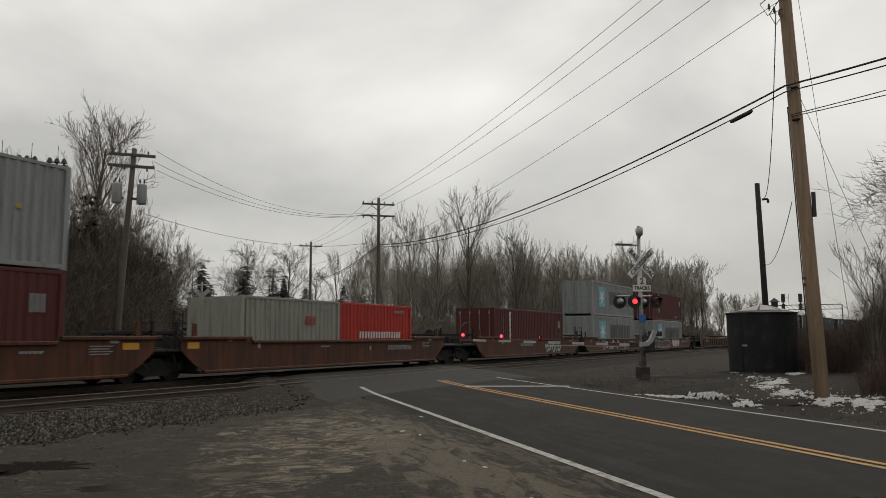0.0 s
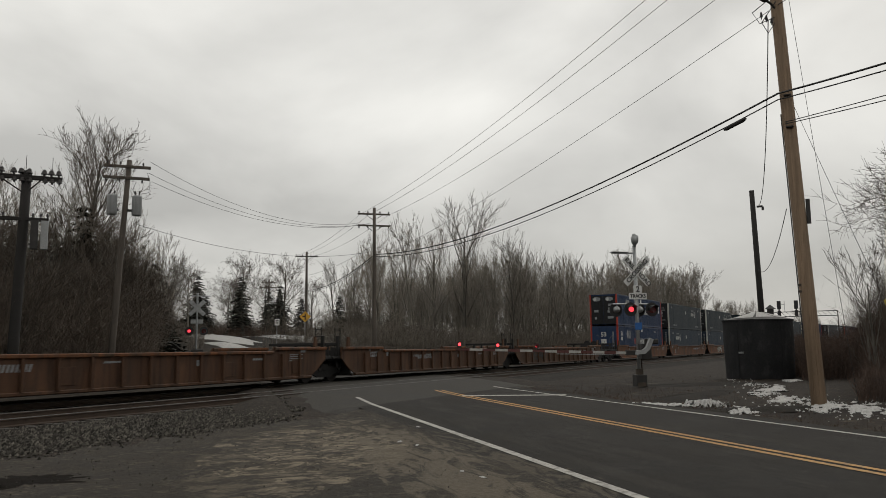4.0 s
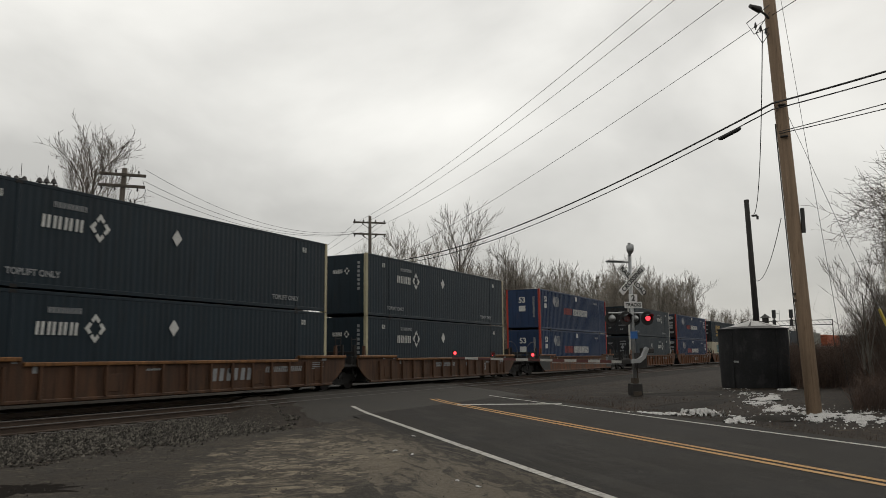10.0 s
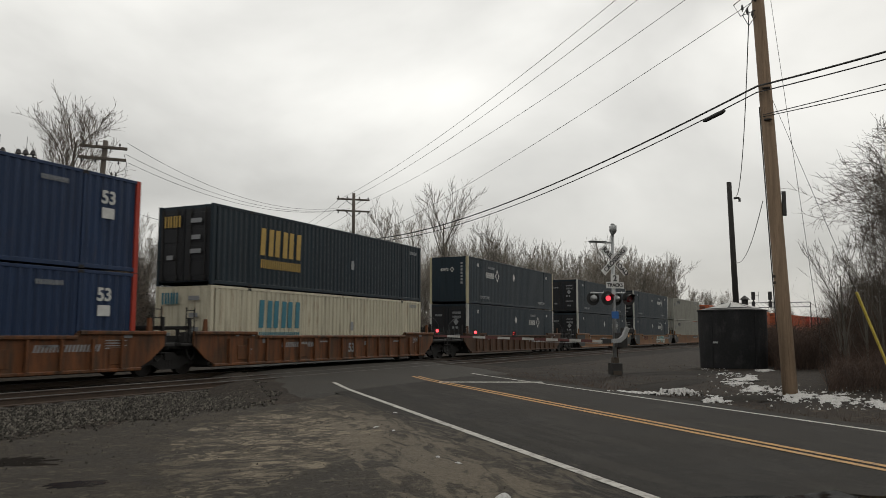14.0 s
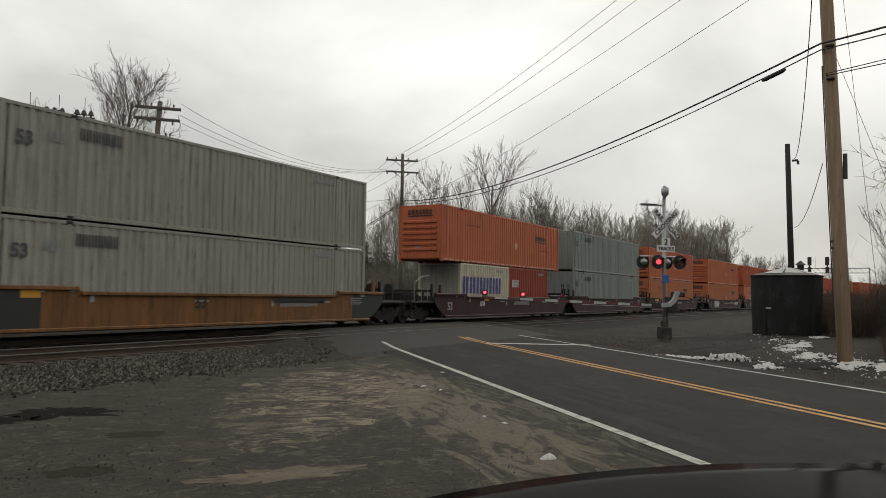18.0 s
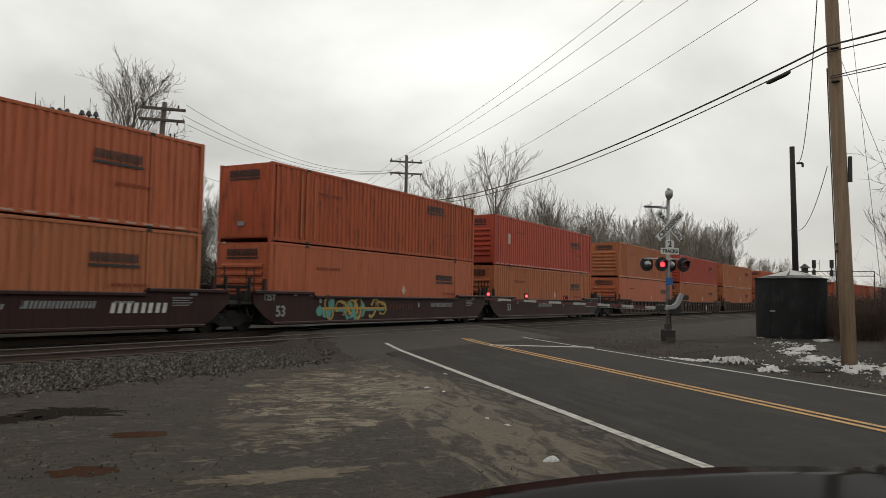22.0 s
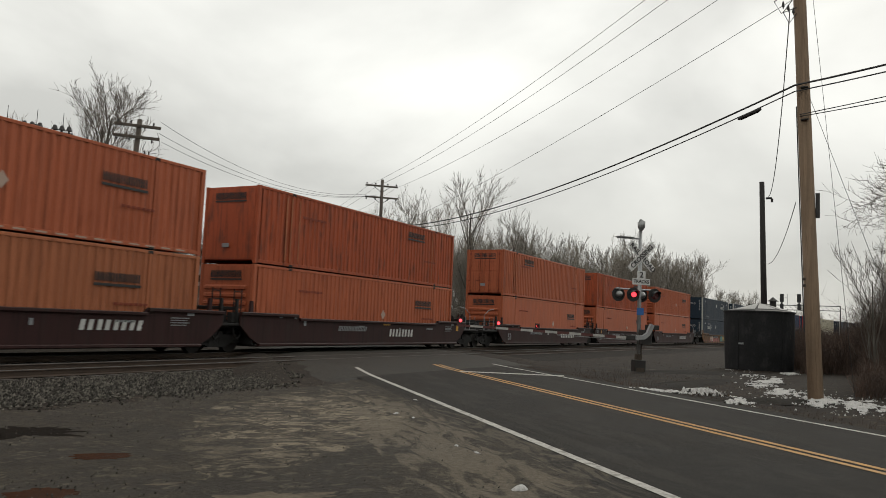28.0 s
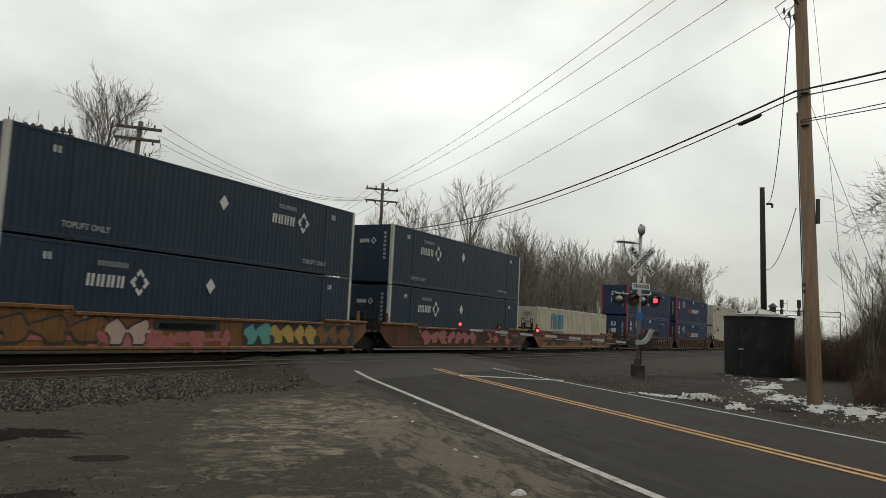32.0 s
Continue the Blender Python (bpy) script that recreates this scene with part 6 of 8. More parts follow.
def build_train():
    for centres, label, pt, style, ends, tops, marks in CARS:
        for i, (s, mk) in enumerate(zip(centres, marks)):
            ob = well_car(label, P["car_rust" if s == 793.7 else pt], style, ends, P[tops] if tops else None, mk, i == 0, i == len(centres) - 1)
            TRAIN.append((ob, s, 0.0))
    for s, low, high in LOADS:
        load(low, s, FLOOR_Z)
        if high:
            load(high, s, FLOOR_Z + (2.75 if low == "cream_csx" else H1) + 0.022)
    load("putty20", 24.55, FLOOR_Z)
    load("red20", 30.68, FLOOR_Z)
    load("cream20", 463.85, FLOOR_Z)
    load("brick20", 469.98, FLOOR_Z)
    load("orange", 466.9, FLOOR_Z + 2.772)


build_train()

# ---------------------------------------------------------------- crossing signals
FLASHERS = []  # (turning part, lit with the second beat, base pose)
FLASH_TIME, FLASH_FIRST = 1.27, 0.47


def disc(r, y0, y1, n=28):
    g = Geo()
    return g.prism([(r * math.cos(2 * math.pi * k / n), r * math.sin(2 * math.pi * k / n)) for k in range(n)], "y", y0, y1)


def flash_lamp(parent, at, second, lit):
    """A lamp facing local -y: dark background disc, hood, and a lens that turns its lit or its dark face out."""
    lamp = part("lamp", shared("lampdisc", lambda: disc(0.255, 0.02, 0.035), M["black"], "lamp"), None, parent, "black round lamp background", at=at)
    part("housing", shared("lamphouse", lambda: Geo().tube([(0, 0.03, 0), (0, 0.12, 0), (0, 0.22, 0), (0, 0.27, 0)], [0.12, 0.12, 0.08, 0.02], 14), M["steel"], "housing"), None, lamp)
    hood = Geo()
    n = 12
    for k in range(n + 1):
        a = math.radians(-20 + 220 * k / n)
        for y, r in ((0.02, 0.155), (-0.26, 0.15)):
            hood.v.append((r * math.cos(a), y if not (y < 0 and (k < 3 or k > n - 3)) else -0.1, r * math.sin(a)))
    hood.f = [(2 * k, 2 * k + 1, 2 * k + 3, 2 * k + 2) for k in range(n)]
    part("hood", shared("lamphood", lambda: hood, M["black"], "hood"), None, lamp)
    if not lit:
        return lamp
    face = Geo().prism([(0.105 * math.cos(2 * math.pi * k / 20), 0.09 * math.sin(2 * math.pi * k / 20)) for k in range(20)], "y", -0.006, -0.001)
    turn = part("lens", shared("lenson", lambda: face, M["lens_on"], "lens"), None, lamp, "round red lamp lens", at=pose(0, -0.02, 0))
    back = part("lens_back", shared("lensoff", lambda: Geo().prism([(0.14 * math.cos(2 * math.pi * k / 20), 0.14 * math.sin(2 * math.pi * k / 20)) for k in range(20)], "y", 0.001, 0.006), M["lens_off"], "lens_back"), None, lamp, at=pose(0, -0.02, 0))
    FLASHERS.append((turn, second, (0, -0.02, 0)))
    FLASHERS.append((back, second, (0, -0.02, 0)))
    return lamp


def crossbuck(parent, z, y, lettered=True):
    for a, word in ((45, "CROSSING"), (-45, "RAILROAD")):
        pp = -0.065 if a > 0 else -0.045
        blade = part("crossbuck_blade", shared("blade", lambda: Geo().bar(-0.68, -0.006, -0.12, 0.68, 0.006, 0.12, 0.004), M["sign_white"], "crossbuck_blade"), None, parent, "white crossbuck blade with black letters" if lettered else "", at=pose(0, y + pp, z, 0, -a, 0))
        if lettered:
            if a > 0:
                lettering(word, 0.24, M["sign_black"], blade, pose(0, -0.012, 0, 90), "letters")
            else:
                lettering("RAIL", 0.24, M["sign_black"], blade, pose(-0.38, -0.012, 0, 90), "letters")
                lettering("ROAD", 0.24, M["sign_black"], blade, pose(0.40, -0.012, 0, 90), "letters")


def build_signal():
    n_angle = math.degrees(ROAD_TURN) - 90  # local -y looks back along the road
    root = thing("crossing_signal", pose(28.63, -13.75, -0.1, 0, 0, n_angle), "silver crossing signal mast with crossbuck and red flashing lamps", "crossing signal")
    part("mast", Geo().tube([(0, 0, 0), (0, 0, 5.05)], 0.07, 14).tube([(0, 0, 5.05), (0, 0, 5.12)], [0.075, 0.05], 14), M["steel"], root, smooth=True)
    part("base", Geo().prism([(-0.16, -0.16), (0.16, -0.16), (0.16, 0.16), (-0.16, 0.16)], "z", 0.0, 0.14).prism([(-0.1, -0.1), (0.1, -0.1), (0.1, 0.1), (-0.1, 0.1)], "z", 0.14, 0.62), M["rust_steel"], root, "grimy cast base")
    part("junction_box", Geo().bar(-0.2, -0.13, 0.0, 0.22, 0.16, 0.42, 0.03), M["dark_steel"], root, "rust-stained box at the mast foot")
    part("conduit", Geo().tube([(0.13, 0.05, 0.3), (0.11, 0.03, 0.9), (0.05, -0.02, 1.5)], 0.035, 8), M["rust_steel"], root)
    part("bell", Geo().tube([(0, -0.02, 5.1), (0, -0.06, 5.22), (0, -0.06, 5.42), (0, 0.0, 5.5)], [0.05, 0.13, 0.14, 0.06], 16), M["steel"], root, "grey bell on the mast top", smooth=True)
    part("cross_arm", Geo().bar(-0.95, -0.03, 4.78, 0.05, 0.03, 4.84, 0.01).bar(-0.95, -0.12, 4.83, -0.3, 0.12, 4.85, 0.004), M["steel"], root, "thin side arm with flat plate")
    crossbuck(root, 4.15, -0.06)
    plate = part("count_sign", Geo().bar(-0.17, -0.006, 3.33, 0.17, 0.006, 3.62, 0.004).bar(-0.36, -0.006, 3.12, 0.36, 0.006, 3.35, 0.004), M["sign_white"], root, "white sign reading 2 tracks", at=pose(0.02, -0.08, 0))
    lettering("2", 0.3, M["sign_black"], plate, pose(0, -0.012, 3.48, 90), "letters")
    lettering("TRACKS", 0.17, M["sign_black"], plate, pose(0, -0.012, 3.235, 90), "letters")
    part("lamp_arm", Geo().tube([(-0.95, 0, 2.95), (0.75, 0, 2.95)], 0.03, 10), M["steel"], root)
    part("notice", Geo().bar(-0.14, -0.08, 2.02, 0.14, -0.07, 2.28, 0.004), M["sign_blue"], root, "blue notice plate")
    for x, y, second, front in ((-0.36, -0.22, False, True), (0.50, -0.22, True, True), (-0.80, 0.12, False, False), (0.13, 0.12, True, False)):
        at = pose(x, y, 2.75) if front else pose(x, y, 2.75, 0, 0, 180)
        flash_lamp(root, at, second, True)
        part("hanger", Geo().tube([(x, 0, 2.95), (x, y * 0.2, 2.8)], 0.025, 8), M["steel"], root)


def build_gate():
    n_angle = math.degrees(ROAD_TURN) - 90
    gate = thing("crossing_gate", pose(28.63, -13.75, -0.1, 0, 0, n_angle), "lowered crossing gate with red and white striped arm", "crossing gate")
    part("mechanism", Geo().bar(-0.05, -0.32, 0.98, 0.36, -0.07, 1.5, 0.03), M["dark_steel"], gate, "dark grey gate drive housing")
    # the kinked support that carries the arm
    part("arm_support", Geo().prism([(0.22, 1.72), (0.34, 1.66), (0.18, 1.32), (-0.02, 1.16), (-0.42, 1.13), (-0.42, 1.27), (-0.08, 1.3), (0.06, 1.4)], "y", -0.5, -0.36).tube([(0.26, -0.52, 1.64), (0.26, -0.34, 1.64)], 0.05, 12), M["can"], gate, "pale grey kinked arm support")
    part("counterweight", Geo().bar(0.2, -0.34, 1.5, 0.62, -0.08, 1.68, 0.03), M["dark_steel"], gate)
    part("clamp", Geo().bar(-0.75, -0.5, 1.12, -0.38, -0.36, 1.29, 0.01), M["dark_steel"], gate)
    L0, L1, z0, z1 = 0.7, 7.0, 1.2, 1.4
    for i in range(14):
        a, b = L0 + (L1 - L0) * i / 14, L0 + (L1 - L0) * (i + 1) / 14
        za, zb = z0 + (z1 - z0) * i / 14, z0 + (z1 - z0) * (i + 1) / 14
        h = 0.047 - 0.012 * i / 14
        part("arm_segment", Geo().prism([(-a, za - h), (-b, zb - h), (-b, zb + h), (-a, za + h)], "y", -0.455, -0.41), M["red_band"] if i % 2 else M["arm_white"], gate, "red striped arm piece" if i % 2 else "white striped arm piece")
    part("arm_truss", Geo().tube([(-0.7, -0.432, 1.12), (-3.4, -0.432, 1.2)], 0.012, 6), M["steel"], gate)
    for L, mode in ((6.9, None), (5.55, False), (4.12, True)):
        z = z0 + (z1 - z0) * (L - L0) / (L1 - L0) + 0.055
        holder = part("arm_lamp", Geo().bar(-0.07, -0.05, 0.0, 0.07, 0.05, 0.03, 0.01).bar(-0.085, 0.012, 0.02, 0.085, 0.04, 0.2, 0.02), M["black"], gate, at=pose(-L, -0.432, z))
        lens = shared("armlens", lambda: disc(0.05, -0.012, 0.0, 14), M["arm_lamp"], "lens")
        lensb = shared("armlensb", lambda: disc(0.05, 0.001, 0.01, 14), M["lens_off"], "lens_back")
        a = part("lens", lens, None, holder, "small red lamp lens", at=pose(0, -0.012, 0.11))
        if mode is not None:
            b = part("lens_back", lensb, None, holder, at=pose(0, -0.012, 0.11))
            FLASHERS.append((a, mode, (0, -0.012, 0.11)))
            FLASHERS.append((b, mode, (0, -0.012, 0.11)))


def build_far_signal():
    root = thing("crossing_signal", pose(35.8, 14.6, ground_z(35.8, 14.6), 0, 0, math.degrees(ROAD_TURN) - 90), "weathered crossing signal beyond the tracks, lamps both ways", "crossing signal")
    part("mast", Geo().tube([(0, 0, 0), (0, 0, 4.9)], 0.06, 12), M["steel"], root)
    part("base", Geo().bar(-0.16, -0.16, 0, 0.16, 0.16, 0.6, 0.03), M["steel"], root)
    part("cross_arm", Geo().bar(-0.3, -0.03, 4.7, 0.8, 0.03, 4.76, 0.01), M["steel"], root)
    for a in (45, -45):
        part("crossbuck_blade", shared("bladeb", lambda: Geo().bar(-0.61, -0.006, -0.115, 0.61, 0.006, 0.115, 0.004), M["steel"], "crossbuck_blade"), None, root, at=pose(0, -0.07 if a > 0 else -0.085, 4.0, 0, a, 0))
    part("count_sign", Geo().bar(-0.36, -0.02, 3.05, 0.36, -0.01, 3.3, 0.004), M["steel"], root)
    for x, second in ((-0.42, False), (0.42, True)):
        flash_lamp(root, pose(x, -0.15, 2.6), second, True)
    part("gate_drive", Geo().bar(-0.3, -0.1, 0.9, 0.4, 0.3, 1.5, 0.03), M["dark_steel"], root)


# ---------------------------------------------------------------- poles and wires


def insulator(parent, x, y, z, tall=0.16, r=0.07, name="insulator"):
    part(name, shared(("insul", tall, r), lambda: Geo().tube([(0, 0, 0), (0, 0, tall * 0.3), (0, 0, tall * 0.32), (0, 0, tall * 0.55), (0, 0, tall * 0.57), (0, 0, tall * 0.85), (0, 0, tall)], [r * 0.35, r * 0.35, r, r * 0.8, r * 0.75, r * 0.6, r * 0.25], 10), M["porcelain"], name), None, parent, at=pose(x, y, z))


def pole_shaft(top, lean, r0, r1, n=14, h0=-0.3):
    pts = [(lean[0] * t, lean[1] * t, h0 + (top - h0) * t) for t in (0, 0.25, 0.5, 0.75, 1)]
    return Geo().tube(pts, [r0 + (r1 - r0) * t for t in (0, 0.25, 0.5, 0.75, 1)], n)


def sag(p, q, drop, n=24):
    p, q = Vector(p), Vector(q)
    return [p + (q - p) * (i / n) - Vector((0, 0, 4 * drop * (i / n) * (1 - i / n))) for i in range(n + 1)]


def wire(p, q, drop, r, label="thin black overhead wire between poles", name="overhead_wire", n=24):
    return solo(name, Geo().tube(sag(p, q, drop, n), r, 5), M["wire"], label, "cable", "overhead wires")


NEAR_POLE = (21.35, -19.76)


def near_at(z, dx=0.0, dy=0.0):
    """A place on the leaning near pole at height z."""
    t = (z + 0.4) / 13.4
    return (NEAR_POLE[0] + dx + 0.1 * t, NEAR_POLE[1] + dy + 0.44 * t, z)


FAR_POLE = (48.1, 9.6)
FAR_TWO = (67.4, 30.1)
FAR_THREE = (98.8, 61.0)


def build_poles():
    root = thing("utility_pole", pose(NEAR_POLE[0], NEAR_POLE[1], -0.12), "tall weathered brown wooden utility pole with cables", "utility pole", "utility poles")
    part("shaft", pole_shaft(13.0, (0.1, 0.44), 0.180, 0.145, 18), M["pole"], root, "cracked brown wooden shaft", smooth=True)
    t = 0.93
    part("crossarm", Geo().bar(-0.06, -1.25, 12.08, 0.06, 1.25, 12.2, 0.01), M["pole_grey"], root, at=pose(0.1 * t, 0.44 * t, 0, 0, 0, 43))
    part("meter_box", Geo().bar(-0.05, -0.05, -0.31, 0.05, 0.05, 0.31, 0.02), M["dark_steel"], root, "narrow grey box on the shaft", at=pose(0.02, -0.055, 4.75))
    part("conduit", Geo().tube([(-0.03, 0.255, 1.6), (-0.03, 0.375, 5.6), (-0.03, 0.422, 7.3)], 0.014, 8), M["dark_steel"], root)
    lamp = part("street_lamp", Geo().tube([(0.05, 0.31, 10.05), (-0.15, 0.48, 10.25), (-0.4, 0.61, 10.3)], 0.03, 8).tube([(-0.35, 0.60, 10.32), (-0.72, 0.78, 10.3)], [0.09, 0.05], 10), M["dark_steel"], root, "dark street lamp head on a short bracket")
    for k, z in enumerate((7.75, 6.92)):
        part("cable_clamp", Geo().bar(-0.2, 0.14, z - 0.018, -0.1, 0.32, z + 0.018, 0.01), M["dark_steel"], root)
    for q in range(3):
        insulator(root, -0.2, 0.48 + 0.12 * q, 9.65 + 0.1 * q, 0.2, 0.04)
    part("jumper", Geo().tube([(-0.1, 0.36, 10.3), (-0.35, 0.71, 9.7), (-0.2, 0.58, 9.45), (-0.05, 0.41, 9.75)], 0.012, 5), M["wire"], root)
    part("jumper", Geo().tube([(-0.1, 0.36, 10.5), (-0.5, 0.91, 9.95), (-0.3, 0.76, 9.7), (-0.05, 0.41, 9.9)], 0.012, 5), M["wire"], root)
    g = Geo()
    for k in range(2):
        g.bar(-0.12, 0.22, 2.72 + 0.16 * k, -0.02, 0.28, 2.78 + 0.16 * k, 0.005)
    part("number_tag", g, M["rust_steel"], root)

    for (x, y), top, two, lb in ((FAR_POLE, 11.6, True, "grey wooden utility pole with two crossarms"), (FAR_TWO, 11.7, False, "distant wooden utility pole with one crossarm"), (FAR_THREE, 12.6, True, "distant wooden utility pole with two crossarms")):
        z0 = ground_z(x, y)
        p = thing("utility_pole", pose(x, y, z0, 0, 0, math.degrees(ROAD_TURN)), lb, "utility pole", "utility poles")
        part("shaft", pole_shaft(top - z0, (0, 0.0), 0.17, 0.11, 12), M["pole_grey"], p, smooth=True)
        for k, z in enumerate((top - z0 - 0.45, top - z0 - 1.3)[: 2 if two else 1]):
            part("crossarm", Geo().bar(0.1, -1.2, z - 0.06, 0.2, 1.2, z + 0.06, 0.01), M["pole_grey"], p)
            for q in (-1.1, -0.45, 0.45, 1.1):
                insulator(p, 0.15, q, z + (0.06 if k == 0 else -0.22))
            for sgn in (-1, 1):
                part("brace", Geo().bar(0.09, -0.02, 0, 0.11, 0.02, 0.75, 0.004), M["dark_steel"], p, at=pose(0, 0, z - 0.5, 53 * sgn))

    # pole with two transformers beyond the train
    lp = thing("utility_pole", pose(26.55, 11.1, ground_z(26.9, 10.6), 0, 0, -41), "grey wooden utility pole carrying two transformers", "utility pole", "utility poles")
    part("shaft", pole_shaft(10.9, (0.55, 0), 0.17, 0.12, 12), M["pole_grey"], lp, smooth=True)
    for k, (z, dx) in enumerate(((10.55, 0.45), (9.98, 0.42))):
        part("crossarm", Geo().bar(-1.05 + dx, -0.17, z - 0.07, 1.1 + dx, -0.05, z + 0.07, 0.01), M["pole_grey"], lp)
        for q in (-0.9, -0.3, 0.75):
            insulator(lp, q + dx, -0.11, z + 0.07 if k == 0 else z - 0.25, 0.18, 0.06)
    for q in (-0.52, 0.62):
        can = part("transformer", Geo().tube([(0, 0, 0), (0, 0, 0.05), (0, 0, 0.9), (0, 0, 0.98), (0, 0, 1.02)], [0.2, 0.24, 0.24, 0.25, 0.12], 18), M["can"], lp, "grey cylindrical transformer can", at=pose(q + 0.35, -0.1, 8.1), smooth=True)
        for k in (-1, 1):
            insulator(can, 0.1 * k, 0, 1.0, 0.26, 0.05, "bushing")
        part("hanger", Geo().bar(-0.05, -0.05, 8.3, 0.05 + abs(q) * 0.5, 0.05, 8.42, 0.01), M["dark_steel"], lp, at=pose(0.35 + (q if q < 0 else 0.05), -0.05, 0))
    part("jumper", Geo().tube([(1.4, -0.11, 10.3), (1.55, -0.1, 9.8), (1.5, -0.1, 9.3), (1.1, -0.1, 9.2)], 0.012, 5), M["wire"], lp)
    part("jumper", Geo().tube([(0.9, -0.11, 9.8), (0.75, -0.1, 9.4), (0.9, -0.1, 9.15)], 0.012, 5), M["wire"], lp)

    # heavy dark pole with many insulators at the edge of the wood
    bp = thing("utility_pole", pose(20.9, 10.15, ground_z(21, 10), 0, 0, -36), "dark wooden pole crowded with insulators and switch gear", "utility pole", "utility poles")
    part("shaft", pole_shaft(9.1, (0.2, 0), 0.23, 0.19, 14), M["pole_dark"], bp, smooth=True)
    part("crossarm", Geo().bar(-1.5, -0.2, 8.72, 1.55, -0.04, 8.9, 0.01), M["pole_dark"], bp)
    part("crossarm", Geo().bar(-1.0, -0.2, 6.95, 1.1, -0.04, 7.1, 0.01), M["pole_dark"], bp)
    for q in (-1.35, -1.05, -0.75, -0.3, -0.02, 0.28, 0.85, 1.12, 1.4):
        insulator(bp, q, -0.12, 8.9, 0.30, 0.14)
        insulator(bp, q + 0.04, -0.2, 8.56, 0.24, 0.12)
    for q in (-0.8, 0.75):
        part("brace", Geo().tube([(q, -0.12, 8.75), (0.15, -0.1, 8.1)], 0.03, 6), M["pole_dark"], bp)
    for q in (-0.95, 0.15, 1.15):
        part("lightning_rod", Geo().tube([(q, -0.12, 8.9), (q, -0.12, 9.75)], 0.012, 5), M["wire"], bp)
    for q, m in ((0.6, "dark_steel"), (0.98, "can")):
        part("switch_box", Geo().bar(q - 0.16, -0.45, 5.75, q + 0.13, -0.12, 6.95, 0.03), M[m], bp)
    for q in (-0.9, -0.6, 0.5, 0.8, 1.05):
        insulator(bp, q, -0.12, 7.1, 0.2, 0.07)

    # slim tarred mast behind the tank
    dp = thing("mast_pole", pose(38.6, -17.16, -0.12), "slim dark tarred wooden pole behind the tank", "pole")
    part("shaft", Geo().tube([(0.0, 0, 0), (-0.02, 0.15, 8.59)], [0.15, 0.11], 10), M["pole_dark"], dp, smooth=True)
    part("hook", Geo().bar(-0.3, -0.3, 7.75, -0.1, -0.05, 7.82, 0.01).bar(-0.24, -0.35, 7.6, -0.16, -0.25, 7.76, 0.01), M["dark_steel"], dp)


